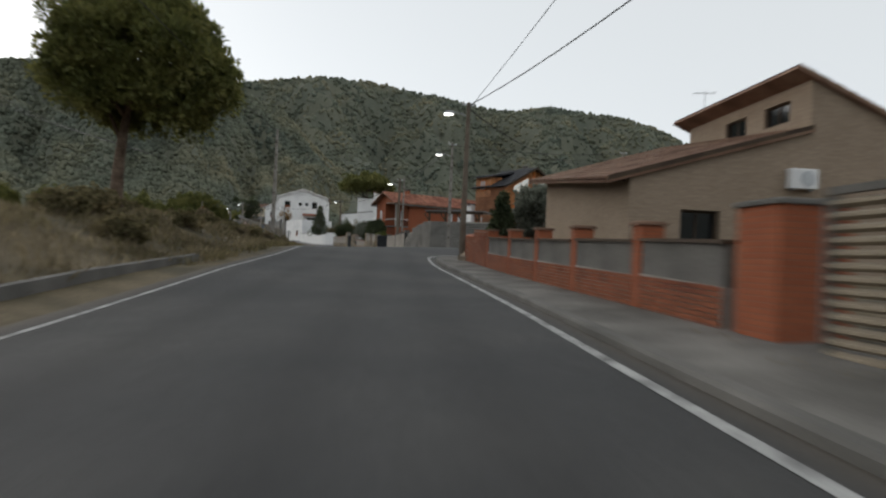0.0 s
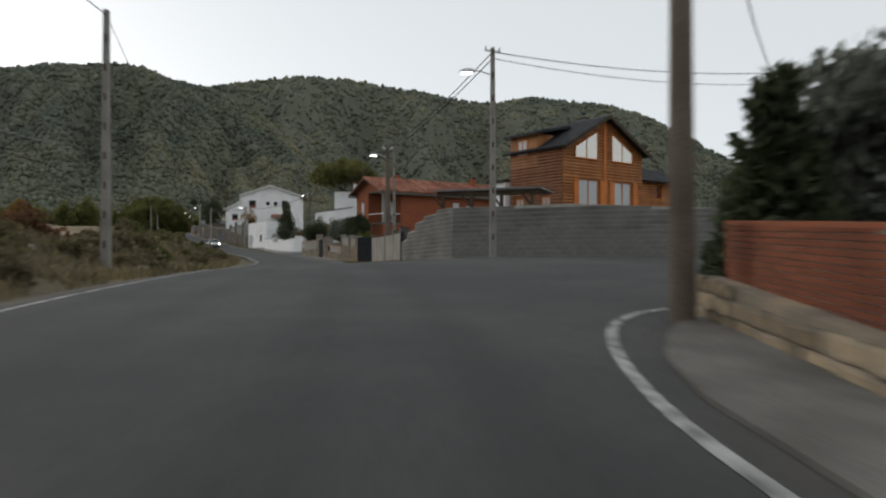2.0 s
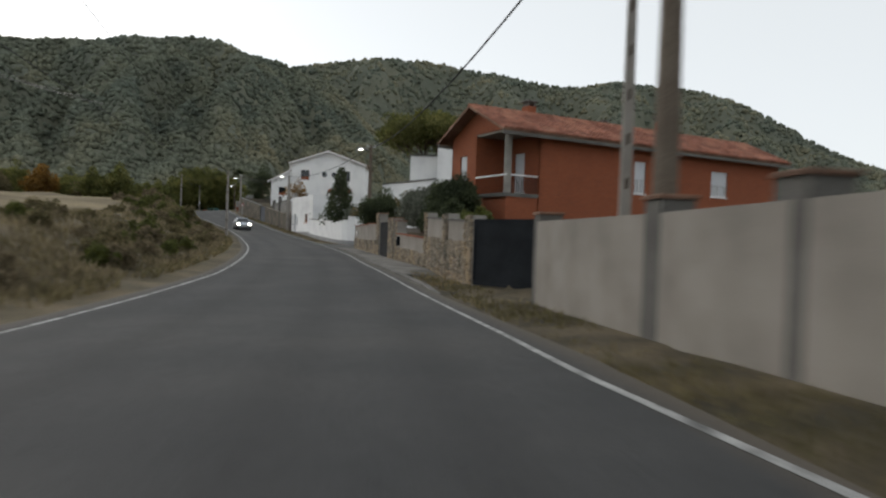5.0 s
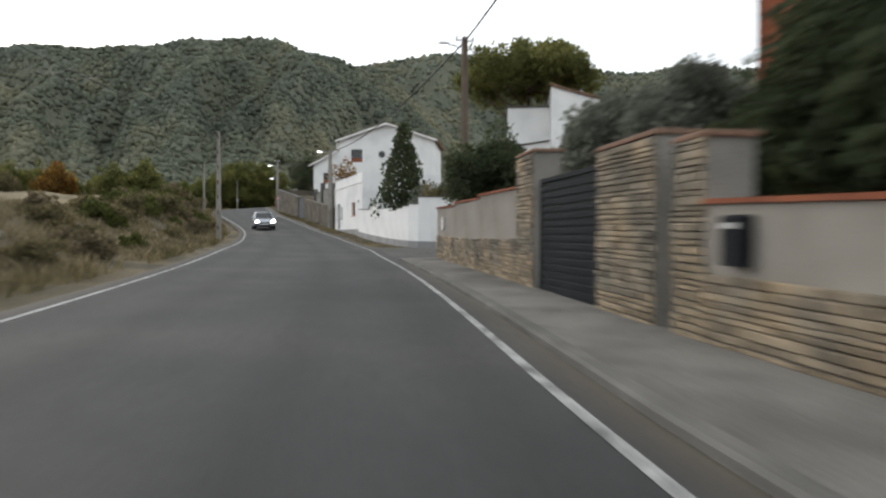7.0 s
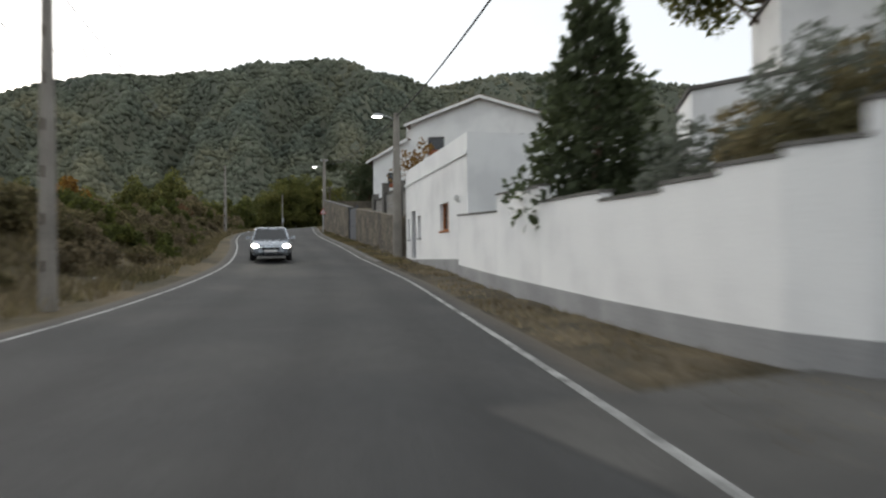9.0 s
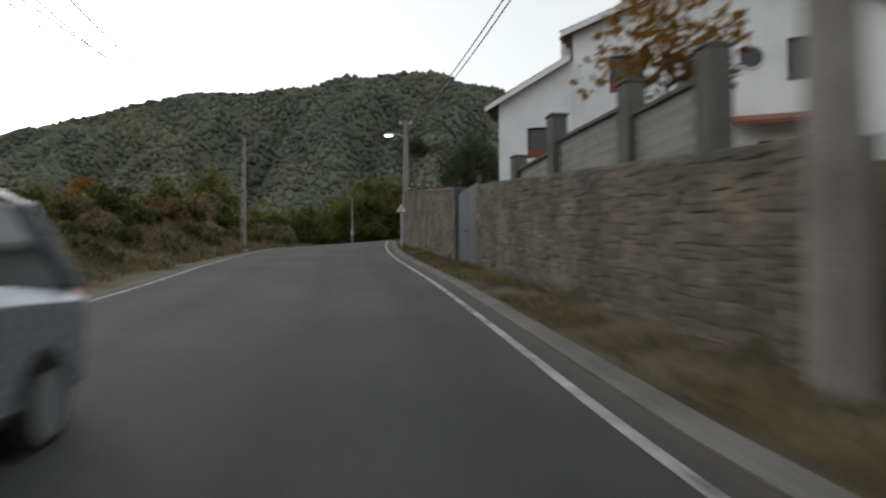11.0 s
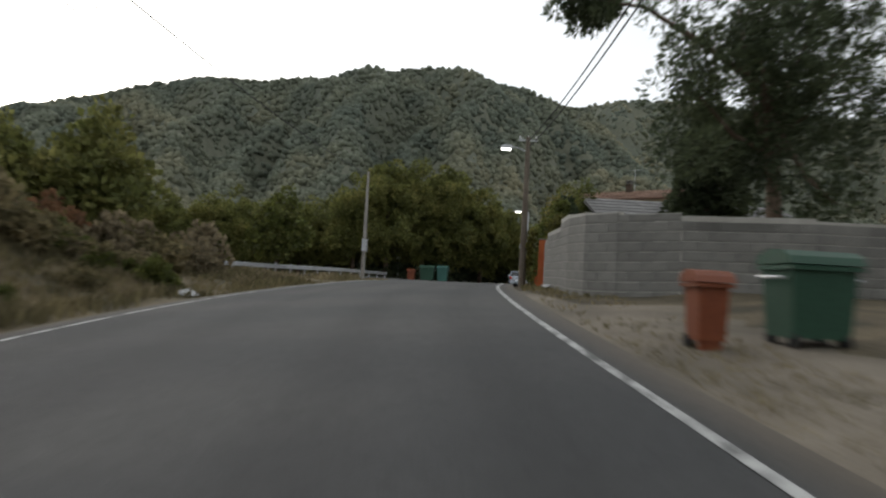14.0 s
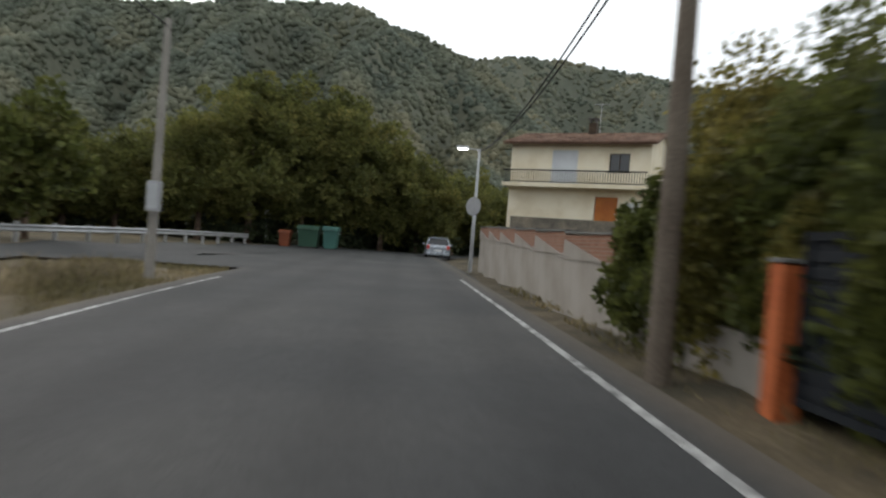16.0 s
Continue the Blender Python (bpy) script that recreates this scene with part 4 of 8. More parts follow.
# ---------------------------------------------------------------- street walls, in the order of the drive
def brick_garden_wall():
    ob = thing("garden_wall", "red brick garden wall with pillars and grey concrete panels", "wall")
    B0, B1 = (3.75, 4.5), (1.15, 28.3)
    w = toward(B0, B1)
    at = lambda u: (B0[0] + w[0] * u, B0[1] + w[1] * u)  # noqa: E731
    posts = [3.4, 6.2, 9.5, 12.6, 15.9, 19.6]
    for k, (u, v) in enumerate(zip(posts[:-1], posts[1:])):
        a, b = at(u + 0.18), at(v - 0.18)
        run("brick_base", ob, a, b, 0.62, 0.66, 0.2, M_MORTAR)
        pieces("brick", ob, a, b, 0.62, 0.66, (0.25, 0.068), M_BRICK, "brick", 0.02, low=0.08, gap=0.01, singles=60, seed=k)
        run("panel", ob, a, b, 1.13, 1.15, 0.14, M_KERB, low=0.62, out=-0.02, label="mossy grey concrete panel")
        coping(ob, a, b, 1.13, 1.15, 0.16, M_DARKWOOD, high=0.05)
    for u in posts[1:]:
        pillar(ob, at(u), w, 0.36, 1.4, M_BRICKW, M_TILEB)
    pillar(ob, at(2.9), w, 0.8, 1.55, M_BRICKW, M_KERB, label="wide brick gate pillar")
    # plain brick stretch to the corner, stepped
    for a, b, h0, h1, k in ((at(19.8), at(22.6), 1.36, 1.38, 7), (at(22.6), (1.02, 28.6), 1.12, 1.14, 8), ((1.02, 28.6), (1.78, 35.4), 1.14, 1.22, 9)):
        run("brick_stretch", ob, a, b, h0, h1, 0.2, M_MORTAR)
        pieces("brick", ob, a, b, h0, h1, (0.25, 0.068), M_BRICK, "brick", 0.02, low=0.05, gap=0.01, singles=0, seed=k)
        coping(ob, a, b, h0, h1, 0.2, M_BRICKW, high=0.05, hang=0.02)
    run("wall_return", ob, (1.78, 35.4), (4.6, 36.2), 1.2, 1.2, 0.2, M_BRICKW)
    # low stone footing at the bend
    run("stone_footing", ob, (0.78, 28.4), (1.52, 35.6), 0.3, 0.55, 0.25, M_STONE, label="low ochre stone footing")
    pieces("stone", ob, (0.78, 28.4), (1.52, 35.6), 0.32, 0.58, (0.5, 0.22), M_STONE, "stone", 0.08, low=-0.05, singles=40, seed=11)
    return ob


def louvre_gate():
    a, b = (4.35, -1.2), (3.62, 6.4)
    za = wall_base(a, b)[0] + 0.12
    L = math.hypot(b[0] - a[0], b[1] - a[1])
    ob = thing("driveway_gate", "tan slatted metal driveway gate in a pale frame", "gate", frame_of(a, b, za))
    for x in (0.0, L / 2 - 0.05, L - 0.08):
        part("post", Build().box(x, -0.07, -0.1, x + 0.08, 0.02, 1.75), M_KERB, ob)
    part("rail", Build().box(0, -0.06, 1.68, L, 0.02, 1.75), M_KERB, ob)
    slat = Build().add([(0.08, -0.05, 0), (L - 0.08, -0.05, 0.0), (L - 0.08, 0.02, 0.03), (0.08, 0.02, 0.03), (0.08, -0.05, 0.085), (L - 0.08, -0.05, 0.085), (L - 0.08, 0.02, 0.06), (0.08, 0.02, 0.06)], [(3, 2, 1, 0), (4, 5, 6, 7), (0, 1, 5, 4), (1, 2, 6, 5), (2, 3, 7, 6), (3, 0, 4, 7)]).mesh("slat", material("tan_slat", [(0.2, 0.165, 0.12), (0.27, 0.225, 0.165)], 0.7, 1.2, 20, 0.1))
    for i in range(14):
        part("slat", slat, None, ob, "", Matrix.Translation((0, 0, 0.06 + i * 0.115)))
    return ob


def block_wall():
    ob = thing("block_wall", "bare grey concrete block wall with stepped top", "wall")
    legs = [((12.2, 51.5), (9.0, 52.7), 1.6, 1.85), ((9.0, 52.7), (4.0, 54.6), 1.9, 2.18), ((4.0, 54.6), (-1.0, 56.5), 2.2, 2.24)]
    # seen from the road the face lies on the left of the way from the far end towards the bend
    run_legs = [(b, a, h1, h0) for a, b, h0, h1 in legs][::-1]
    pts = [((-3.6, 65.3), (-3.2, 62.9), 1.1, 1.25), ((-3.2, 62.9), (-2.75, 61.2), 1.5, 1.6), ((-2.75, 61.2), (-2.3, 59.8), 1.9, 1.95), ((-2.3, 59.8), (-1.7, 58.1), 2.12, 2.14), ((-1.7, 58.1), (-1.0, 56.5), 2.3, 2.25)]
    for k, (a, b, h0, h1) in enumerate(pts):
        run("wall_core", ob, b, a, h1, h0, 0.16, M_PALEMORTAR)
        pieces("block", ob, b, a, h1, h0, (0.4, 0.2), M_BLOCK, "block", 0.01, low=-0.1, gap=0.016, side=0.004, singles=0, seed=20 + k)
    for k, (a, b, h0, h1) in enumerate(run_legs):
        a, b, h0, h1 = b, a, h1, h0
        run("wall_core", ob, a, b, h0, h1, 0.16, M_PALEMORTAR)
        pieces("block", ob, a, b, h0, h1, (0.4, 0.2), M_BLOCK, "block", 0.01, low=-0.1, gap=0.016, side=0.004, singles=90, seed=30 + k)
    return ob


def yard_wall():
    ob = thing("yard_wall", "beige rendered yard wall with pale pillars", "wall")
    a, b, c = (-3.75, 66.8), (-5.0, 72.0), (-6.3, 77.6)
    run("rendered_wall", ob, a, b, 1.7, 1.75, 0.2, M_RENDER)
    run("rendered_wall", ob, b, c, 1.75, 1.85, 0.2, M_RENDER)
    for p, h in ((a, 2.0), (lerp(a, b, 0.45), 1.95), (b, 1.95), (c, 2.0)):
        pillar(ob, p, toward(a, c), 0.5, h, M_KERB, M_TILEB)
    d = thing("yard_door", "grey metal yard door between wall and pillar", "door", frame_of((-3.55, 65.3), (-3.75, 66.6), wall_base(a, b)[0]))
    part("leaf", Build().box(0.02, -0.08, 0.05, 1.28, -0.03, 1.75), M_DARKMETAL, d)
    for i in range(5):
        part("rib", Build().box(0.15 + i * 0.24, -0.03, 0.1, 0.19 + i * 0.24, -0.015, 1.7), M_DARKMETAL, d)
    part("handle", Build().tube([(1.15, 0.0, 0.9), (1.15, 0.05, 0.9), (1.15, 0.05, 1.05)], 0.012), M_METAL, d)
    return ob


def black_gate(a, b, h, slats, label, group=""):
    """A dark metal gate of horizontal slats between two places."""
    z = wall_base(a, b)[0] + 0.08
    L = math.hypot(b[0] - a[0], b[1] - a[1])
    ob = thing("metal_gate", label, "gate", frame_of(a, b, z), group)
    for x in (0.0, L - 0.07):
        part("stile", Build().box(x, -0.08, 0, x + 0.07, -0.02, h), M_DARKMETAL, ob)
    for z0 in (0.0, h - 0.07):
        part("rail", Build().box(0.07, -0.08, z0, L - 0.07, -0.02, z0 + 0.07), M_DARKMETAL, ob)
    part("backing", Build().box(0.07, -0.06, 0.07, L - 0.07, -0.05, h - 0.07), M_DARKMETAL, ob)
    n = slats
    s = Build().box(0.07, -0.05, 0, L - 0.07, -0.03, (h - 0.2) / n * 0.62, chamfer=0.006).mesh("slat", M_DARKMETAL)
    for i in range(n):
        part("slat", s, None, ob, "", Matrix.Translation((0, 0, 0.1 + i * (h - 0.2) / n)))
    return ob


def stone_wall():
    ob = thing("stone_wall", "ochre dry-laid stone wall with beige rendered panels", "wall")
    A, Bm, C, D, E, F = (-7.95, 82.9), (-10.3, 91.0), (-12.4, 96.8), (-13.32, 99.5), (-14.2, 101.95), (-18.1, 113.0)
    # tall retaining stretch
    run("wall_core", ob, A, Bm, 1.95, 2.2, 0.3, M_RENDER)
    pieces("stone", ob, A, Bm, 1.35, 1.45, (0.3, 0.07), M_STONE, "stone", 0.055, low=-0.1, singles=160, seed=41, wild=True)
    for f, wd, h in ((0.05, 0.95, 2.15), (0.48, 0.8, 2.3), (0.97, 0.55, 2.42)):
        p = lerp(A, Bm, f)
        pillar(ob, p, toward(A, Bm), wd, h, M_MORTAR, name="stone_pillar", deep=0.4)
        w = toward(A, Bm)
        pieces("stone", ob, (p[0] - w[0] * wd / 2, p[1] - w[1] * wd / 2), (p[0] + w[0] * wd / 2, p[1] + w[1] * wd / 2), h + 0.02, h + 0.02, (0.28, 0.075), M_STONE, "stone", 0.085, low=-0.1, singles=0, seed=int(42 + 10 * f))
    coping(ob, A, Bm, 1.95, 2.2, 0.3, M_KERB, high=0.06)
    # low rendered stretch with a stone foot
    run("rendered_wall", ob, Bm, C, 1.33, 1.45, 0.22, M_RENDER)
    pieces("stone", ob, Bm, C, 0.72, 0.84, (0.28, 0.075), M_STONE, "stone", 0.05, low=-0.05, singles=60, seed=51)
    coping(ob, Bm, C, 1.33, 1.45, 0.22, M_BRICK, high=0.05, label="red brick coping")
    # gate pillars
    for p, wd, h, s in ((lerp(C, D, 0.1), 0.6, 2.1, 1), (lerp(C, D, 0.66), 1.7, 2.25, 2), (lerp(E, F, 0.07), 1.1, 2.55, 3)):
        w = toward(C, D)
        pillar(ob, p, w, wd, h, M_MORTAR, M_TILEB, name="stone_pillar", deep=0.5)
        pieces("stone", ob, (p[0] - w[0] * wd / 2, p[1] - w[1] * wd / 2), (p[0] + w[0] * wd / 2, p[1] + w[1] * wd / 2), h, h, (0.28, 0.075), M_STONE, "stone", 0.05, low=-0.05, singles=40, seed=60 + s)
    # last stretch, stepped down along the slope
    cuts = [0.12, 0.42, 0.72, 1.0]
    for k, (u, v) in enumerate(zip(cuts[:-1], cuts[1:])):
        a, b = lerp(E, F, u), lerp(E, F, v)
        h = 1.95 - 0.08 * k
        run("rendered_wall", ob, a, b, h, h, 0.22, M_RENDER)
        pieces("stone", ob, a, b, 0.98 - 0.06 * k, 0.92, (0.28, 0.075), M_STONE, "stone", 0.05, low=-0.05, singles=60, seed=70 + k)
        coping(ob, a, b, h, h, 0.22, M_BRICK, high=0.05, label="red brick coping")
    run("wall_return", ob, F, (-12.5, 116.5), 1.8, 1.8, 0.22, M_RENDER)
    black_gate((-7.85, 82.75), (-5.2, 80.2), 1.95, 4, "black sheet metal driveway gate", "driveway gates")
    black_gate(D, E, 2.0, 15, "black slatted metal garden gate between stone pillars", "driveway gates")
    plate = thing("meter_cabinet", "small white meter cabinet set on a rendered wall", "cabinet", frame_of((-17.58, 111.5), F, 2.97))
    part("casing", Build().box(0.0, 0.0, 0.0, 0.34, 0.05, 0.4, chamfer=0.015), M_SIGNW, plate)
    part("door", Build().box(0.03, 0.05, 0.03, 0.31, 0.058, 0.37), M_WHITEWOOD, plate)
    box = thing("letter_box", "black metal letter box on a rendered wall", "letter box", frame_of(lerp(Bm, C, 0.9), C, wall_base(Bm, C)[0] + 0.95))
    part("body", Build().box(-0.15, 0.0, 0, 0.15, 0.14, 0.45, chamfer=0.02), M_DARKMETAL, box)
    part("flap", Build().box(-0.11, 0.14, 0.33, 0.11, 0.15, 0.38), M_METAL, box)
    return ob


def white_wall():
    ob = thing("white_garden_wall", "white plastered garden wall with rounded corner and grey plinth", "wall")
    ring = [(-29.3, 139.8), (-27.0, 135.1), (-25.4, 131.9), (-24.0, 128.9), (-23.1, 127.1), (-22.5, 125.95), (-21.95, 125.1), (-21.3, 124.55), (-20.6, 124.4), (-19.9, 124.75), (-19.2, 125.5), (-18.3, 126.5), (-16.0, 129.15), (-13.8, 131.75), (-9.0, 137.4)]
    tops = [2.05, 2.5, 2.15, 2.0, 2.1, 2.2, 2.3, 2.65, 2.66, 2.68, 2.7, 2.8, 2.95, 3.1]
    for k in range(len(ring) - 1):
        b, a = ring[k], ring[k + 1]
        h = tops[k]
        run("plaster_wall", ob, a, b, h, h, 0.2, M_WHITE)
        run("plinth", ob, a, b, 0.38, 0.38, 0.05, M_GREYPL, out=0.015, label="grey painted plinth")
        coping(ob, a, b, h, h, 0.2, M_KERB, high=0.05, hang=0.03)
    g = thing("wall_vent", "small barred square opening in a white wall", "vent", frame_of((-15.3, 129.95), (-16.0, 129.15), wall_base((-15.6, 129.6), (0, 0))[0] + 1.45))
    part("recess", Build().box(-0.4, -0.02, 0, 0.4, 0.01, 0.55), M_GREYPL, g)
    for i in range(2):
        for j in range(2):
            part("opening", Build().box(-0.32 + 0.34 * i, 0.01, 0.06 + 0.24 * j, -0.02 + 0.34 * i, 0.016, 0.26 + 0.24 * j), M_DARKMETAL, g)
    return ob


def rubble_wall():
    ob = thing("rubble_wall", "tall grey rubble stone wall with concrete coping", "wall")
    A, G0, G1, Z = (-34.9, 149.7), (-42.2, 161.1), (-43.85, 163.6), (-52.3, 177.0)
    for k, (a, b, h0, h1) in enumerate(((A, G0, 1.98, 2.3), (G1, Z, 2.3, 2.8))):
        run("wall_core", ob, a, b, h0, h1, 0.4, M_RUBBLE)
        pieces("stone", ob, a, b, h0, h1, (0.21, 0.105), M_RUBBLE, "stone", 0.028, low=-0.1, gap=0.008, singles=140, seed=80 + k, wild=True)
        if k:
            coping(ob, a, b, h0, h1, 0.4, M_KERB, high=0.08, hang=0.05, label="thin concrete coping")
    run("wall_return", ob, Z, (-46.5, 180.2), 2.8, 2.6, 0.4, M_RUBBLE)
    z = wall_base(G0, G1)[0]
    L = math.hypot(G1[0] - G0[0], G1[1] - G0[1])
    g = thing("sheet_gate", "blue-grey sheet metal gate in a stone wall", "gate", frame_of(G0, G1, z + 0.15))
    slope = wall_base(G1, G1)[0] - z
    part("leaf", Build().box(0.02, -0.12, 0, L * 0.5 - 0.01, -0.08, 2.12 + slope * 0.5), M_BLUEGATE, g)
    part("leaf", Build().box(L * 0.5 + 0.01, -0.12, 0.1, L - 0.02, -0.08, 2.12 + slope * 0.5), M_BLUEGATE, g)
    for x in (0.0, L - 0.06):
        part("post", Build().box(x, -0.15, -0.1, x + 0.06, -0.04, 2.3 + slope * 0.5), M_BLUEGATE, g)
    part("handle", Build().tube([(L * 0.5 + 0.1, -0.08, 1.0), (L * 0.5 + 0.1, -0.02, 1.0), (L * 0.5 + 0.22, -0.02, 1.0)], 0.015), M_DARKMETAL, g)
    return ob


def terrace_parapet():
    """Grey posts with pierced pale block panels on the terrace behind the rubble wall."""
    ob = thing("terrace_parapet", "grey terrace posts with pierced pale block panels", "parapet")
    posts = [((-41.9, 163.5), 7.95), ((-40.0, 160.6), 8.4), ((-37.7, 157.4), 8.15), ((-36.1, 155.0), 7.9)]
    way = toward(posts[-1][0], posts[0][0])
    for p, zt in posts:
        post = part("post", Build().box(-0.22, -0.4, 5.0, 0.22, 0.0, zt, chamfer=0.02), M_KERB, ob, "grey concrete post", frame_of(p, (p[0] + way[0], p[1] + way[1])))
        part("cap", Build().box(-0.25, -0.43, zt, 0.25, 0.03, zt + 0.05), M_KERB, post)
    for (a, za), (b, zb) in zip(posts[1:], posts[:-1]):
        L = math.hypot(a[0] - b[0], a[1] - b[1])
        m = frame_of(a, b)
        h = min(za, zb) - 0.45
        panel = part("panel", Build().box(0.22, -0.3, 5.0, L - 0.22, -0.18, h), M_MORTAR, ob, "pale block panel", m)
        part("coping", Build().box(0.22, -0.36, h, L - 0.22, -0.1, h + 0.08), M_KERB, ob, "", m)
        n = int((L - 0.5) / 0.34)
        hole = Build().box(0, -0.182, 0, 0.14, -0.165, 0.1).mesh("recess", M_GREYPL)
        for j in range(4):
            for i in range(n):
                part("recess", hole, None, panel, "", Matrix.Translation((0.32 + i * 0.34 + 0.17 * (j % 2), 0, h - 0.25 - j * 0.24)))
    return ob


def corner_block_wall():
    ob = thing("corner_block_wall", "grey concrete block wall curving round a lot", "wall")
    ring = [(-51.0, 192.4), (-54.0, 191.0), (-56.4, 190.2), (-57.6, 190.05), (-58.35, 190.5), (-58.95, 191.5), (-59.6, 193.3), (-60.6, 195.7), (-61.1, 197.2)]
    tops = [1.55, 1.6, 1.66, 1.72, 1.76, 1.8, 1.6, 1.42]
    for k in range(len(ring) - 1):
        a, b = ring[k], ring[k + 1]
        run("wall_core", ob, a, b, tops[k], tops[k], 0.18, M_PALEMORTAR)
        pieces("block", ob, a, b, tops[k], tops[k], (0.5, 0.2), M_BLOCK, "block", 0.009, low=-0.1, gap=0.017, side=0.004, singles=40, seed=90 + k)
    return ob


def stepped_wall():
    ob = thing("stepped_wall", "stained concrete wall with stepped red brick top", "wall")
    A, Z = (-63.4, 203.9), (-68.9, 221.5)
    n = 6
    for k in range(n):
        a, b = lerp(A, Z, k / n), lerp(A, Z, (k + 1) / n)
        h = 1.0 + 0.07 * k
        run("concrete_wall", ob, a, b, h, h, 0.2, M_RENDER)
        za = wall_base(a, b)[0]
        L = math.hypot(b[0] - a[0], b[1] - a[1])
        B = Build().add([(0, 0.004, h), (L, 0.004, h), (L, 0.004, h + 0.45), (0, 0.004, h + 0.42), (0, -0.19, h), (L, -0.19, h), (L, -0.19, h + 0.45), (0, -0.19, h + 0.42)], [(0, 1, 2, 3), (7, 6, 5, 4), (2, 6, 7, 3), (1, 5, 6, 2), (3, 7, 4, 0), (0, 4, 5, 1)])
        part("brick_top", B, M_DULLBRICK, ob, "weathered red brick infill", frame_of(a, b, za))
        tri = Build().prism([(L * 0.1, h - 0.02), (L, h - 0.02), (L, h + 0.36)], "y", 0.004, 0.03)
        part("concrete_step", tri, M_RENDER, ob, "", frame_of(a, b, za))
        coping(ob, a, b, h + 0.42, h + 0.45, 0.2, M_KERB, high=0.04)
    run("low_wall", ob, (-61.95, 199.7), A, 0.5, 0.55, 0.18, M_RENDER, label="low stained concrete base below a hedge")
    return ob


brick_garden_wall()
louvre_gate()
block_wall()
yard_wall()
stone_wall()
white_wall()
rubble_wall()
terrace_parapet()
corner_block_wall()
stepped_wall()


# ---------------------------------------------------------------- houses
def holed_wall(B, x0, x1, z0, z1, y0, y1, holes):
    """A wall slab in the plane of x and z with rectangular openings (x0, x1, z0, z1) going through it."""
    xs = sorted({x0, x1, *(min(max(v, x0), x1) for h in holes for v in h[:2])})
    zs = sorted({z0, z1, *(min(max(v, z0), z1) for h in holes for v in h[2:])})
    solid = lambda i, j: 0 <= i < len(xs) - 1 and 0 <= j < len(zs) - 1 and not any(h[0] <= (xs[i] + xs[i + 1]) / 2 <= h[1] and h[2] <= (zs[j] + zs[j + 1]) / 2 <= h[3] for h in holes)  # noqa: E731
    at = {}
    base = len(B.v)

    def v(i, j, k):
        if (i, j, k) not in at:
            at[i, j, k] = base + len(at)
            B.v.append((xs[i], (y0, y1)[k], zs[j]))
        return at[i, j, k]

    for i in range(len(xs) - 1):
        for j in range(len(zs) - 1):
            if not solid(i, j):
                continue
            B.f.append((v(i, j, 0), v(i + 1, j, 0), v(i + 1, j + 1, 0), v(i, j + 1, 0)))
            B.f.append((v(i, j, 1), v(i, j + 1, 1), v(i + 1, j + 1, 1), v(i + 1, j, 1)))
            for di, dj, (p, q) in ((-1, 0, ((i, j), (i, j + 1))), (1, 0, ((i + 1, j + 1), (i + 1, j))), (0, -1, ((i + 1, j), (i, j))), (0, 1, ((i, j + 1), (i + 1, j + 1)))):
                if not solid(i + di, j + dj):
                    B.f.append((v(*p, 0), v(*q, 0), v(*q, 1), v(*p, 1)))
    return B


def window(parent, m, w, h, glass, frame_mat, deep=0.14, bars=1, sill=True, name="window", label="", shutter=None, roll=0.0):
    """A window set in an opening; m: its lower left corner, x along the wall, y outwards."""
    ob = part(name, Build().box(0.04, -deep - 0.02, 0.04, w - 0.04, -deep, h - 0.04), glass, parent, label, m)
    ob.name = name
    f = Build().box(0, -deep, 0, 0.06, -deep + 0.05, h).box(w - 0.06, -deep, 0, w, -deep + 0.05, h).box(0.06, -deep, 0, w - 0.06, -deep + 0.05, 0.06).box(0.06, -deep, h - 0.06, w - 0.06, -deep + 0.05, h)
    for i in range(bars):
        x = w * (i + 1) / (bars + 1)
        f.box(x - 0.025, -deep, 0.06, x + 0.025, -deep + 0.045, h - 0.06)
    part("frame", f, frame_mat, ob)
    if sill:
        part("sill", Build().box(-0.06, -0.1, -0.07, w + 0.06, 0.05, -0.005), frame_mat if frame_mat is not M_DARKWOOD else M_KERB, ob)
    if roll:
        part("roller_shutter", Build().box(0.03, -deep + 0.05, h * (1 - roll), w - 0.03, -deep + 0.07, h - 0.02), shutter or M_SHUTTER, ob)
    return ob


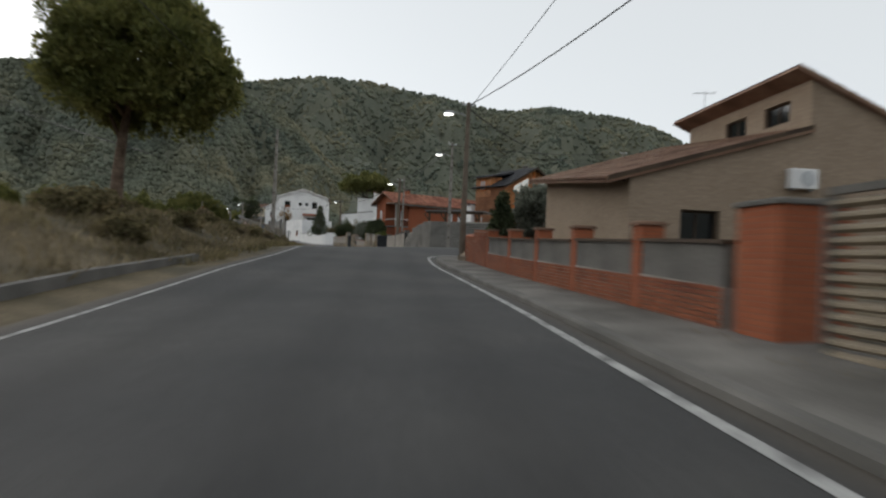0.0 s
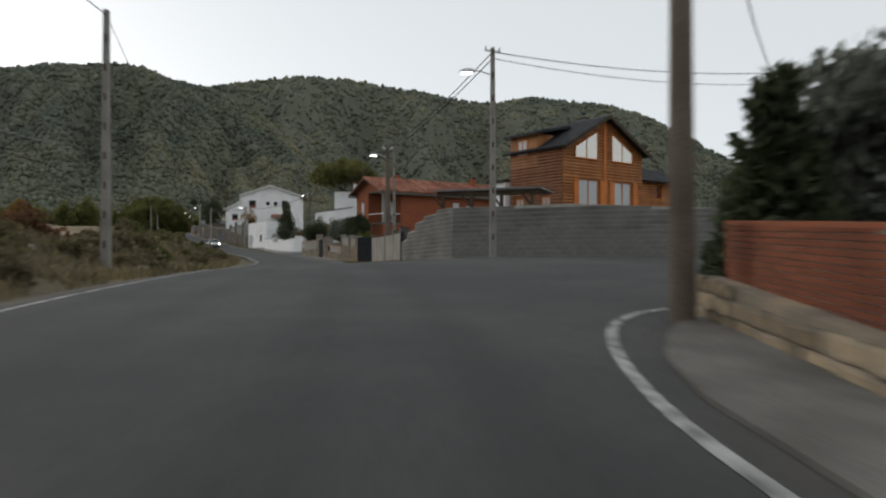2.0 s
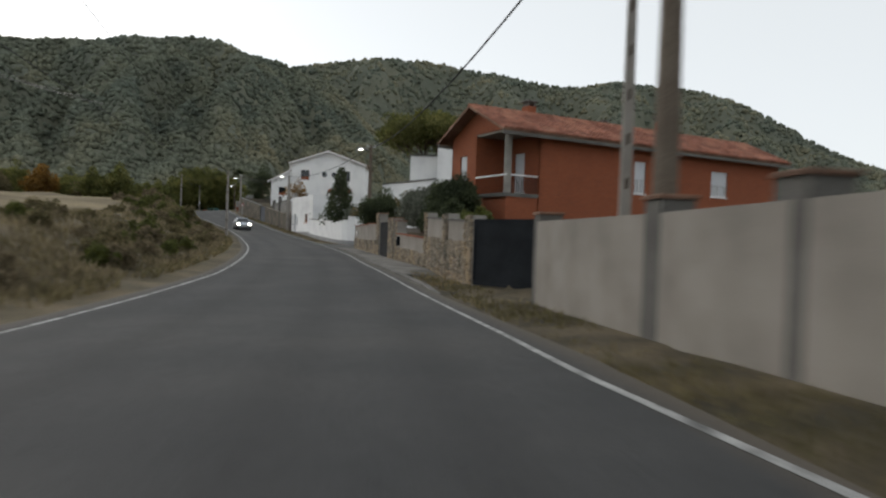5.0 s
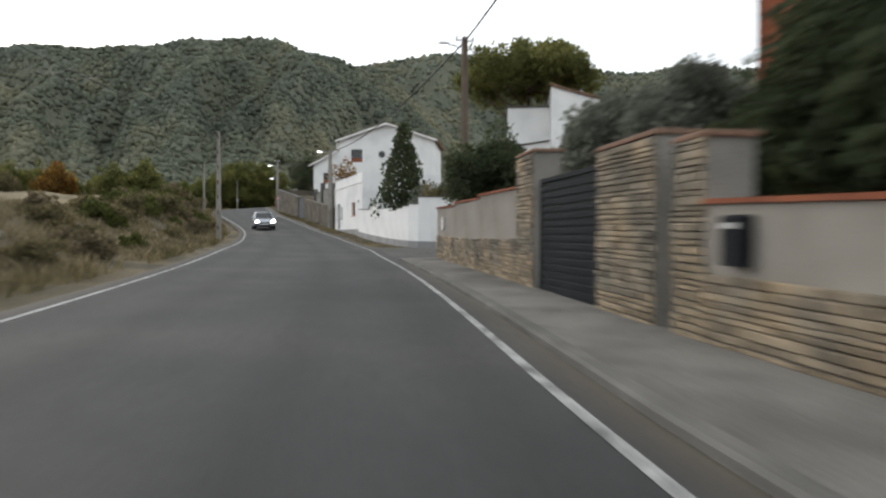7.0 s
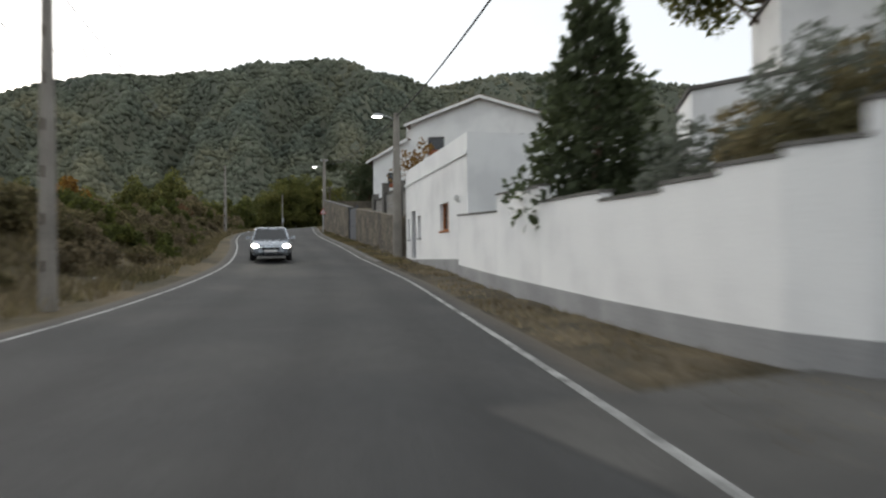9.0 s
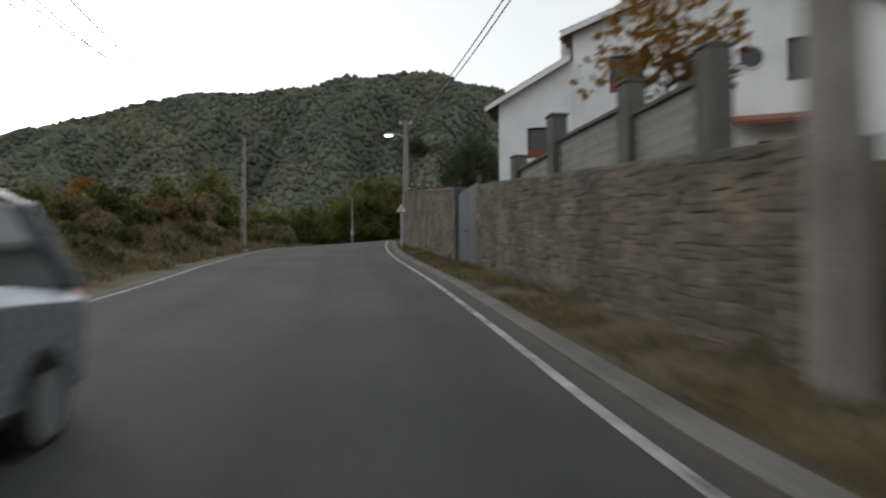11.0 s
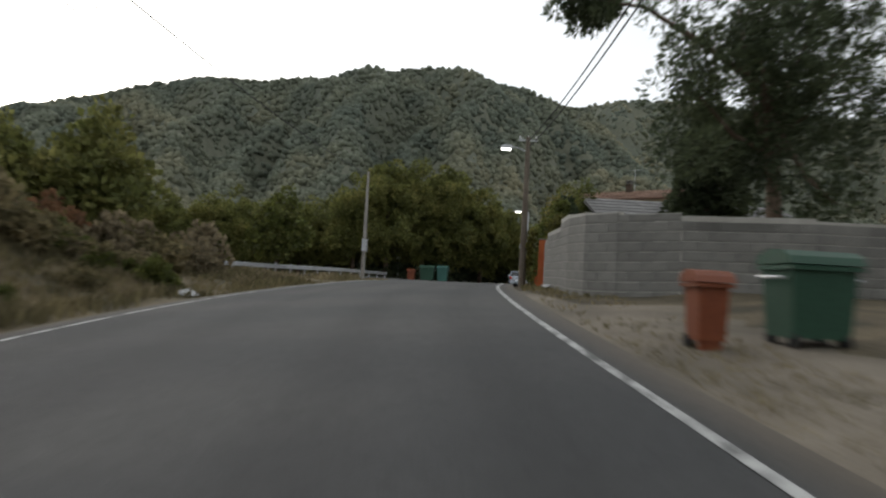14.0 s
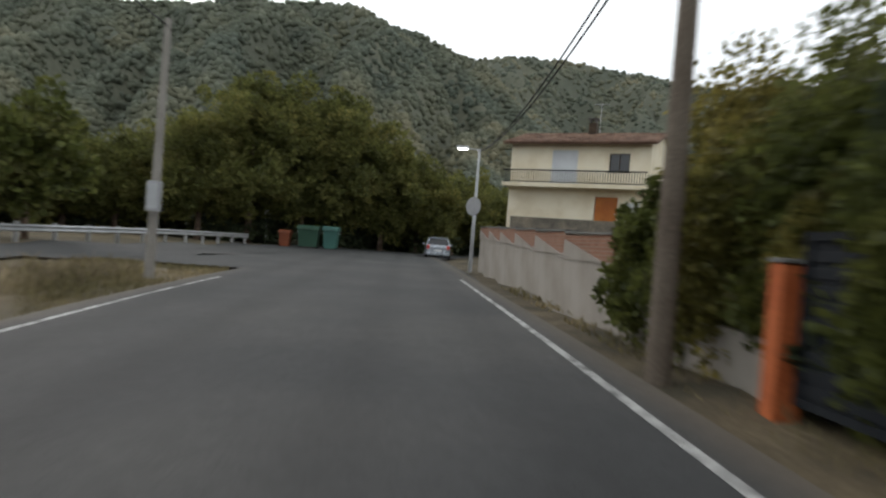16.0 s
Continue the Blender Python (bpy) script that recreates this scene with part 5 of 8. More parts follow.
def tile_roof(parent, origin, across, down, n_cols, n_rows, mat, name="roof", thick=0.1, label="", curved=True):
    """A roof slope: origin at the top corner, across along the ridge, down along the slope; ridged columns of overlapping tiles on a board."""
    o, a, d = Vector(origin), Vector(across), Vector(down)
    n = a.cross(d).normalized()
    if n.z < 0:
        n = -n
    B = Build()
    B.add([o, o + a, o + a + d, o + d, o - n * thick, o + a - n * thick, o + a + d - n * thick, o + d - n * thick], [(0, 1, 2, 3), (7, 6, 5, 4), (0, 4, 5, 1), (1, 5, 6, 2), (2, 6, 7, 3), (3, 7, 4, 0)])
    slab_ob = part(name, B, mat if not curved else M_TILEB, parent, label)
    T = Build()
    for i in range(n_cols):
        for j in range(n_rows):
            p = o + a * ((i + 0.5) / n_cols) + d * (j / n_rows)
            q = o + a * ((i + 0.5) / n_cols) + d * ((j + 1.06) / n_rows)
            w = a / n_cols * 0.5
            if curved:
                r = w.length * 0.55
                vs = []
                for c, lift in ((p, 0.012), (q, 0.035)):
                    vs += [c - w * 0.96 + n * lift, c - w * 0.55 + n * (lift + r), c + w * 0.55 + n * (lift + r), c + w * 0.96 + n * lift]
                T.add(vs, [(0, 1, 5, 4), (1, 2, 6, 5), (2, 3, 7, 6), (4, 5, 6, 7)])
            else:
                vs = [p - w * 0.97 + n * 0.004, p + w * 0.97 + n * 0.004, q + w * 0.97 + n * 0.03, q - w * 0.97 + n * 0.03, q + w * 0.97 + n * 0.004, q - w * 0.97 + n * 0.004]
                T.add(vs, [(0, 1, 2, 3), (3, 2, 4, 5)])
    t = part("roof_tiles", T, mat, slab_ob)
    tagged(t, kind="stuff")
    return slab_ob


def chimney(parent, x, y, z0, z1, w=0.55, mat=None, cap=True):
    c = part("chimney", Build().box(x - w / 2, y - w / 2, z0, x + w / 2, y + w / 2, z1, chamfer=0.02), mat or M_BRICKW, parent)
    if cap:
        for dx in (-1, 1):
            part("cap_post", Build().box(x + dx * w * 0.35 - 0.05, y - w / 2, z1, x + dx * w * 0.35 + 0.05, y + w / 2, z1 + 0.25), M_KERB, c)
        part("cap", Build().box(x - w * 0.65, y - w * 0.65, z1 + 0.25, x + w * 0.65, y + w * 0.65, z1 + 0.33, chamfer=0.03), M_KERB, c)
    return c


def aerial(p, h, label="thin metal television aerial on a roof"):
    ob = thing("television_aerial", label, "aerial", Matrix.Translation(p), "aerials")
    part("mast", Build().tube([(0, 0, -0.1), (0, 0, h)], 0.02, 6), M_METAL, ob)
    part("boom", Build().tube([(-0.5, 0, h - 0.1), (0.5, 0.1, h - 0.02)], 0.015, 5), M_METAL, ob)
    for i in range(4):
        part("element", Build().tube([(-0.4 + 0.25 * i, -0.25, h - 0.09 + 0.02 * i), (-0.4 + 0.25 * i, 0.3, h - 0.09 + 0.02 * i)], 0.008, 4), M_METAL, ob)
    return ob


def tan_brick_house():
    """West face along x, from its south corner northwards; y runs into the yard's far side (negative: inside)."""
    sw, nw = (5.55, 20.7), (4.7, 31.2)
    z = 0.9
    m = frame_of(sw, nw, z)
    L = math.hypot(nw[0] - sw[0], nw[1] - sw[1])
    ob = thing("brick_house", "tan brick house with low tiled roof and raised clerestory", "house", m)
    D, e, rise, lift = 12.0, 3.15, 0.3, 1.05  # the front wall and lower roof rise by lift to the north
    up = 5.6  # depth at which the clerestory stands
    N = L - 2.3  # north end of the clerestory
    zr = e + up * rise
    B = Build()
    B.prism([(0, -0.6), (L, -0.6), (L, e + lift - 0.05), (0, e - 0.05)], "y", -0.25, 0)
    part("front_wall", B, M_TANBRICK, ob)
    ridge = zr + 1.75
    # south gable wall, stepped up to the clerestory
    holes = [(1.6, 2.85, 0.85, 2.15), (4.4, 4.9, 1.2, 2.0), (5.9, 6.3, 0.6, 1.9)]
    R = Matrix.Rotation(radians(90), 4, "Z")  # the gable's own frame: x into the depth
    G = Build()
    holed_wall(G, -D, 0, -0.6, e, 0, 0.25, [(-h[1], -h[0], h[2], h[3]) for h in holes])
    G.prism([(0, e), (-up, zr), (-up, ridge), (-D, e + 0.35), (-D, e)], "y", 0.0, 0.25)
    part("gable_wall", G, M_TANBRICK, ob, "", R)
    G2 = Build()
    G2.prism([(-0.25, -0.6), (-0.25, e + lift), (-up, zr + lift), (-D, e + 0.35), (-D, -0.6)], "y", -L, -L + 0.25)
    G2.prism([(-up, zr), (-up, ridge), (-D, e + 0.35)], "y", -N, -N + 0.2)
    part("gable_wall", G2, M_TANBRICK, ob, "", R)
    part("back_wall", Build().box(0, -D, -0.6, L, -D + 0.25, e + 0.3), M_TANBRICK, ob)
    C = Build()
    holed_wall(C, 0, N, zr - 0.1, ridge - 0.12, -up - 0.2, -up, [(0.9, 2.4, zr + 0.45, zr + 1.15), (3.6, 5.1, zr + 0.45, zr + 1.15)])
    part("clerestory_wall", C, M_TANBRICK, ob)
    for x in (0.9, 3.6):
        window(ob, Matrix.Translation((x, -up, zr + 0.45)), 1.5, 0.7, M_GLASS, M_DARKWOOD, bars=1, sill=False)
    window(ob, Matrix.Translation((0, -2.85, 0.85)) @ Matrix.Rotation(radians(90), 4, "Z"), 1.25, 1.3, M_GLASS, M_DARKWOOD, deep=0.12)
    for y, w, z0, h in ((-4.9, 0.5, 1.2, 0.8), (-6.3, 0.4, 0.6, 1.3)):
        window(ob, Matrix.Translation((-0.1, y, z0)) @ Matrix.Rotation(radians(90), 4, "Z"), w, h, M_GLASS, M_DARKWOOD, deep=0.1, bars=0)
    # lower roof over the front, and the upper one falling away
    tile_roof(ob, (-0.45, -up, zr + 0.02 - 0.45 * lift / L), (L + 0.9, 0, lift * (L + 0.9) / L), (0, up + 0.75, -(up + 0.75) * rise), 42, 14, M_TILEB, label="brown tiled lower roof")
    tile_roof(ob, (-0.45, -up + 0.55, ridge + 0.12), (N + 0.9, 0, 0), (0, -(D - up + 1.1), -(ridge - e - 0.3) * 1.05), 42, 16, M_TILEB, label="brown tiled upper roof")
    for x0, dz in ((-0.45, 0), (L + 0.37, lift)):
        part("barge_board", Build().add([(x0, 0.75, e - 0.28), (x0 + 0.08, 0.75, e - 0.28), (x0 + 0.08, -up, zr - 0.04), (x0, -up, zr - 0.04), (x0, 0.75, e - 0.13), (x0 + 0.08, 0.75, e - 0.13), (x0 + 0.08, -up, zr + 0.1), (x0, -up, zr + 0.1)], [(0, 1, 2, 3), (7, 6, 5, 4), (0, 4, 5, 1), (1, 5, 6, 2), (2, 6, 7, 3), (3, 7, 4, 0)]), M_DARKWOOD, ob, "", Matrix.Translation((0, 0, dz)))
    for i in range(14):
        x = 0.1 + i * (L - 0.3) / 13
        part("rafter_end", Build().box(x, 0.0, e - 0.22, x + 0.1, 0.62, e - 0.1), M_DARKWOOD, ob, "", Matrix.Translation((0, 0, lift * x / L)))
    ac = thing("air_conditioner", "white air conditioning unit on a brick wall", "air conditioner", m @ Matrix.Translation((-0.25, -5.7, 2.95)) @ Matrix.Rotation(radians(90), 4, "Z"))
    part("casing", Build().box(0, 0.02, 0, 0.85, 0.32, 0.6, chamfer=0.03), M_WHITEWOOD, ac)
    part("fan_grille", Build().tube([(0.32, 0.32, 0.3), (0.32, 0.335, 0.3)], 0.24, 16), M_METAL, ac)
    for x in (0.1, 0.7):
        part("bracket", Build().box(x, 0, -0.06, x + 0.04, 0.3, -0.01), M_METAL, ac)
    aerial(m @ Vector((N - 0.6, -up - 0.3, ridge)), 1.3)
    return ob


def log_faces(parent, m, mat, x0, x1, z0, z1, y, pitch=0.19, holes=(), gable=None):
    """Round-faced logs laid up a wall on the outer side, broken at openings; each log is a part."""
    z = z0
    while z < z1 - 0.05:
        spans = [(x0, x1)]
        if gable:
            half = gable[0] / 2 if z < gable[1] else gable[0] / 2 * (gable[2] - z) / (gable[2] - gable[1])
            spans = [(gable[0] / 2 - half, gable[0] / 2 + half)]
        for h in holes:
            if h[2] - 0.05 < z + pitch / 2 < h[3] + 0.05:
                spans = [s for a, b in spans for s in ((a, min(b, h[0])), (max(a, h[1]), b)) if s[1] - s[0] > 0.05]
        for a, b in spans:
            c = z + pitch / 2
            prof = [(y, z), (y + 0.05, z + 0.03), (y + 0.075, c), (y + 0.05, z + pitch - 0.03), (y, z + pitch)]
            vs = [(a, p, q) for p, q in prof] + [(b, p, q) for p, q in prof]
            part("log", Build().add(vs, [(i, i + 1, 6 + i, 5 + i) for i in range(4)] + [(4, 3, 2, 1, 0), (5, 6, 7, 8, 9)]), mat, parent, "", m)
        z += pitch


def log_house():
    """Front gable along x; the house runs back along -y... its side wall stands on the left."""
    fl, fr = WOOD_FL, WOOD_FR
    z = 3.45
    m = frame_of(fr, fl, z)  # y points out of the front
    W = math.hypot(fl[0] - fr[0], fl[1] - fr[1])
    D, e, r = 4.5, 5.15, 7.2
    ob = thing("log_house", "orange stained log house with dark shingle gable roof", "house", m)
    wins = [(W * 0.14, W * 0.38, 0.9, 3.3), (W * 0.57, W * 0.82, 1.7, 3.3)]
    tops = [(W * 0.14, W * 0.41), (W * 0.59, W * 0.86)]
    B = Build()
    holed_wall(B, 0, W, -1.0, 3.55, -0.2, 0, wins)
    part("front_wall", B, M_LOG, ob)
    B = Build().prism([(0, 3.55), (W, 3.55), (W, e), (W / 2, r), (0, e)], "y", -0.2, -0.02)
    part("gable_wall", B, M_LOG, ob)
    log_faces(ob, None, M_LOG, 0, W, -0.9, 3.5, 0.0, holes=wins)
    log_faces(ob, None, M_LOG, 0, W, 3.5, r - 0.3, -0.02, gable=(W, e, r))
    for x0, x1, z0, z1 in wins:
        w = window(ob, Matrix.Translation((x0, 0.02, z0)), x1 - x0, z1 - z0, M_PALEGLASS, M_ORANGEWOOD, deep=0.08, bars=1, label="pale curtained window in an orange frame")
        for s in (-1, 1):
            xs = x0 - 0.5 if s < 0 else x1 + 0.03
            part("shutter", Build().box(xs, 0.075, z0, xs + 0.46, 0.115, z1, chamfer=0.01), M_ORANGEWOOD, ob, "orange varnished wooden shutter")
    slope = (r - e) / (W / 2)
    for k, (x0, x1) in enumerate(tops):
        za, zb = (e + slope * x0 - 0.5, e + slope * x1 - 0.5) if k == 0 else (e + slope * (W - x0) - 0.5, e + slope * (W - x1) - 0.5)
        poly = [(x0, 4.55), (x1, 4.55), (x1, zb), (x0, za)]
        part("gable_window", Build().prism(poly, "y", 0.02, 0.062), M_MIRRORGLASS, ob, "tall sloped gable window mirroring the pale sky")
        f = Build()
        for (ax, az), (bx, bz) in zip(poly, poly[1:] + poly[:1]):
            f.tube([(ax, 0.07, az), (bx, 0.07, bz)], 0.05, 4)
        f.tube([((x0 + x1) / 2, 0.07, 4.55), ((x0 + x1) / 2, 0.07, (za + zb) / 2)], 0.035, 4)
        part("gable_window_frame", f, M_ORANGEWOOD, ob)
    part("corner_post", Build().box(W / 2 - 0.12, 0.0, -0.9, W / 2 + 0.12, 0.1, r - 0.35), M_ORANGEWOOD, ob)
    # long side wall towards the road bend
    R = Matrix.Translation((W, 0, 0)) @ Matrix.Rotation(radians(-90), 4, "Z")
    sidewins = [(1.0, 1.8, 1.0, 2.2), (3.3, 4.1, 1.0, 2.2)]
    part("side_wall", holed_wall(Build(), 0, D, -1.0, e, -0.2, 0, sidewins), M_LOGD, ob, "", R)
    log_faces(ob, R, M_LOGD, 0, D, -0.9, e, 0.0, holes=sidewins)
    for h in sidewins:
        window(ob, R @ Matrix.Translation((h[0], 0.02, h[2])), 0.8, 1.2, M_PALEGLASS, M_ORANGEWOOD, deep=0.08)
    R2 = Matrix.Translation((0, -D, 0)) @ Matrix.Rotation(radians(90), 4, "Z")
    part("side_wall", Build().box(0, -0.2, -1.0, D, 0, e), M_LOG, ob, "", R2)
    part("back_wall", Build().prism([(0, -1), (W, -1), (W, e), (W / 2, r), (0, e)], "y", -D, -D + 0.2), M_LOG, ob)
    o = 0.35
    k = (W / 2 + o) / (W / 2)
    for s in (-1, 1):
        tile_roof(ob, (W / 2, 0.55, r + 0.16), (0, -D - 1.0, 0), (s * (W / 2 + o), 0, -(r - e) * k), 30, 16, M_SLATE, label="dark shingle roof slope", curved=False)
        part("barge_board", Build().add([(W / 2, 0.5, r - 0.05), (W / 2 + s * (W / 2 + o), 0.5, r - (r - e) * k - 0.05), (W / 2 + s * (W / 2 + o), 0.5, r - (r - e) * k + 0.15), (W / 2, 0.5, r + 0.15), (W / 2, 0.56, r - 0.05), (W / 2 + s * (W / 2 + o), 0.56, r - (r - e) * k - 0.05), (W / 2 + s * (W / 2 + o), 0.56, r - (r - e) * k + 0.15), (W / 2, 0.56, r + 0.15)], [(0, 1, 2, 3), (7, 6, 5, 4), (0, 4, 5, 1), (1, 5, 6, 2), (2, 6, 7, 3), (3, 7, 4, 0)]), M_DARKWOOD, ob)
    # dormer at the back of the side slope
    dm = Build().box(W - 1.9, -D + 0.0, 4.2, W + 0.05, -D + 2.4, 6.2)
    part("dormer", dm, M_LOG, ob, "log-clad dormer")
    part("dormer_roof", Build().add([(W - 2.6, -D - 0.3, 6.75), (W + 0.4, -D - 0.3, 6.1), (W + 0.4, -D + 2.8, 6.1), (W - 2.6, -D + 2.8, 6.75), (W - 2.6, -D - 0.3, 6.9), (W + 0.4, -D - 0.3, 6.25), (W + 0.4, -D + 2.8, 6.25), (W - 2.6, -D + 2.8, 6.9)], [(3, 2, 1, 0), (4, 5, 6, 7), (0, 1, 5, 4), (1, 2, 6, 5), (2, 3, 7, 6), (3, 0, 4, 7)]), M_SLATE, ob)
    window(ob, Matrix.Translation((W + 0.05, -D + 1.6, 4.8)) @ Matrix.Rotation(radians(-90), 4, "Z"), 0.9, 1.1, M_PALEGLASS, M_ORANGEWOOD, deep=-0.01, sill=False)
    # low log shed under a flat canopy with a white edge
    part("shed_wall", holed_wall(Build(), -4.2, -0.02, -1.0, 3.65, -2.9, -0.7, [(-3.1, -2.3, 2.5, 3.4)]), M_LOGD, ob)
    log_faces(ob, None, M_LOG, -4.2, -0.05, -0.9, 3.6, -0.7, holes=[(-3.1, -2.3, 2.5, 3.4)])
    window(ob, Matrix.Translation((-3.1, -0.7, 2.5)), 0.8, 0.9, M_GLASS, M_ORANGEWOOD)
    for sy in (-1, 1):
        tile_roof(ob, (0.05, -1.8, 4.7), (-4.7, 0, 0), (0, sy * 1.6, -1.05), 20, 7, M_SLATE, label="dark shingle shed roof slope", curved=False)
    part("shed_gable", Build().prism([(-2.9, 3.65), (-0.7, 3.65), (-1.8, 4.5)], "x", -4.2, -4.1), M_LOGD, ob)
    part("rear_block", Build().box(W - 1.6, -D - 1.7, 1.2, W + 0.3, -D - 0.3, 3.4), M_WHITE, ob, "white rendered block at the back")
    part("rear_roof", Build().box(W - 1.8, -D - 1.9, 3.4, W + 0.5, -D - 0.25, 3.52), M_SLATE, ob)
    dish = part("satellite_dish", Build().tube([(0.15, -1.2, 4.9), (0.1, -1.05, 4.93)], [0.18, 0.42], 16), M_GREYPL, ob, "round grey satellite dish")
    part("dish_arm", Build().tube([(0.35, -1.35, 4.75), (0.1, -0.75, 4.95)], 0.02, 5), M_METAL, dish)
    chimney(ob, W / 2 - 1.2, -2.6, r - 1.2, r + 0.35, 0.4, M_KERB)
    return ob


def pergola():
    """A dark flat car shelter in front of the log house's side."""
    a, b = (-1.35, 63.1), (3.4, 61.2)
    z = 5.45
    m = frame_of(b, a, z)
    L = math.hypot(a[0] - b[0], a[1] - b[1])
    ob = thing("timber_shelter", "dark timber shelter with a flat roof behind a block wall", "shelter", m)
    part("roof_sheet", Build().box(-0.3, -3.0, 0.0, L + 0.3, 0.4, 0.1), M_GREYROOF, ob)
    part("beam", Build().box(-0.2, 0.1, -0.22, L + 0.2, 0.25, 0), M_DARKWOOD, ob)
    for i in range(4):
        x = 0.1 + i * (L - 0.3) / 3
        p = part("post", Build().box(x, 0.08, -4.2, x + 0.16, 0.24, -0.22), M_DARKWOOD, ob)
        part("brace", Build().tube([(x + 0.08, 0.16, -0.9), (x + 0.6, 0.16, -0.2)], 0.06, 4), M_DARKWOOD, p)
    return ob


def orange_house():
    ax = Vector((math.cos(OR_TURN), math.sin(OR_TURN), 0))
    z = 2.8
    m = Matrix.Translation((*OR_AT, z)) @ Matrix.Rotation(OR_TURN, 4, "Z")  # x along the ridge, y to the north, origin under the ridge's west end
    Wd, L, e, r = OR_HALF, OR_LEN, 6.1, 7.5
    ob = thing("orange_brick_house", "orange brick house with clay tile roof and corner porch", "house", m)
    P = 2.1  # porch depth into the house
    # south wall beyond the porch
    wins = [(9.0, 9.9, 3.2, 5.1), (10.8, 12.0, 3.3, 4.8), (15.5, 17.0, 3.4, 5.0)]
    S = Matrix.Translation((0, -Wd, 0))
    part("side_wall", holed_wall(Build(), P + 1.3, L, -2.5, e, 0, 0.25, wins), M_BRICKW, ob, "", S)
    for h in wins:
        wm = S @ Matrix.Translation((h[1], 0, h[2])) @ Matrix.Rotation(radians(180), 4, "Z")
        window(ob, wm, h[1] - h[0], h[3] - h[2], M_PALEGLASS, M_WHITEWOOD, roll=0.55)
    # west gable with its window, and the porch recess at the corner
    gw = [(1.2, 2.0, 3.3, 5.0)]
    Rg = Matrix.Rotation(radians(90), 4, "Z")
    part("gable_wall", holed_wall(Build(), 0.2, Wd, -2.5, e, -0.25, 0, gw), M_BRICKW, ob, "", Matrix.Rotation(radians(90), 4, "Z") @ Matrix.Translation((0, 0.25, 0)) @ Matrix.Translation((0, -0.25, 0)))
    part("gable_top", Build().prism([(-Wd, e), (Wd, e), (0, r)], "x", 0.0, 0.25), M_BRICKW, ob)
    window(ob, Matrix.Rotation(radians(90), 4, "Z") @ Matrix.Translation((1.2, 0, 3.3)), 0.8, 1.7, M_PALEGLASS, M_WHITEWOOD, roll=0.5)
    part("porch_wall", holed_wall(Build(), -Wd, 0.2, -2.5, e, -0.2, 0, [(-1.6, -0.6, 2.9, 5.1)]), M_BRICKW, ob, "", Matrix.Translation((P, 0, 0)) @ Matrix.Rotation(radians(90), 4, "Z"))
    window(ob, Matrix.Translation((P, 0, 0)) @ Matrix.Rotation(radians(90), 4, "Z") @ Matrix.Translation((-1.6, 0, 2.9)), 1.0, 2.2, M_PALEGLASS, M_WHITEWOOD, roll=0.7)
    part("porch_side_wall", Build().box(P, -0.1, -2.5, P + 0.2, 0.25, e).box(P, -Wd, -2.5, P + 1.3, -Wd + 0.25, e), M_BRICKW, ob)
    part("porch_inner_wall", Build().box(0.25, 0.2, 2.5, P, 0.4, e), M_BRICKW, ob)
    part("porch_ceiling", Build().box(0.05, -Wd + 0.02, e - 0.12, P, 0.2, e - 0.02), M_RENDER, ob)
    part("porch_floor", Build().box(-0.1, -Wd, 2.5, P, 0.2, 2.7), M_KERB, ob)
    part("porch_base", Build().box(0.05, -Wd + 0.05, -2.5, P, 0.1, 2.5), M_BRICKW, ob)
    part("porch_column", Build().tube([(0.22, -Wd + 0.22, 2.7), (0.22, -Wd + 0.22, e)], 0.2, 14), M_MORTAR, ob, "round pale concrete column")
    rail = part("railing", Build().box(0.0, -Wd + 0.05, 3.62, P, -Wd + 0.12, 3.7).box(0.0, -Wd, 3.62, 0.07, 0.2, 3.7), M_WHITEWOOD, ob)
    for i in range(14):
        part("baluster", Build().box(0.15 + i * 0.14, -Wd + 0.07, 2.7, 0.18 + i * 0.14, -Wd + 0.1, 3.62), M_DARKMETAL, rail)
    part("back_wall", Build().box(0, Wd - 0.25, -2.5, L, Wd, e), M_BRICKW, ob)
    part("east_wall", Build().prism([(-Wd, -2.5), (Wd, -2.5), (Wd, e), (0, r), (-Wd, e)], "x", L - 0.25, L), M_BRICKW, ob)
    o = 0.6
    k = (Wd + o) / Wd
    for s in (-1, 1):
        tile_roof(ob, (-0.7, 0, r + 0.14), (L + 1.2, 0, 0), (0, s * (Wd + o), -(r - e) * k), 70, 12, M_TILE, label="clay tile roof slope")
        part("eave_board", Build().box(-0.7, s * (Wd + o) - 0.06, e - (r - e) * (k - 1) - 0.15, L + 0.5, s * (Wd + o) + 0.06, e - (r - e) * (k - 1) + 0.02), M_KERB, ob, "grey eaves edge")
    part("ridge_tiles", Build().tube([(-0.7, 0, r + 0.16), (L + 0.5, 0, r + 0.16)], 0.13, 8), M_TILE, ob)
    chimney(ob, L * 0.17, 0.5, r - 0.6, r + 0.7, 0.6)
    chimney(ob, L * 0.62, -0.4, r - 0.6, r + 0.75, 0.6)
    chimney(ob, L * 0.45, 0.9, r - 0.6, r + 0.3, 0.4)
    return ob


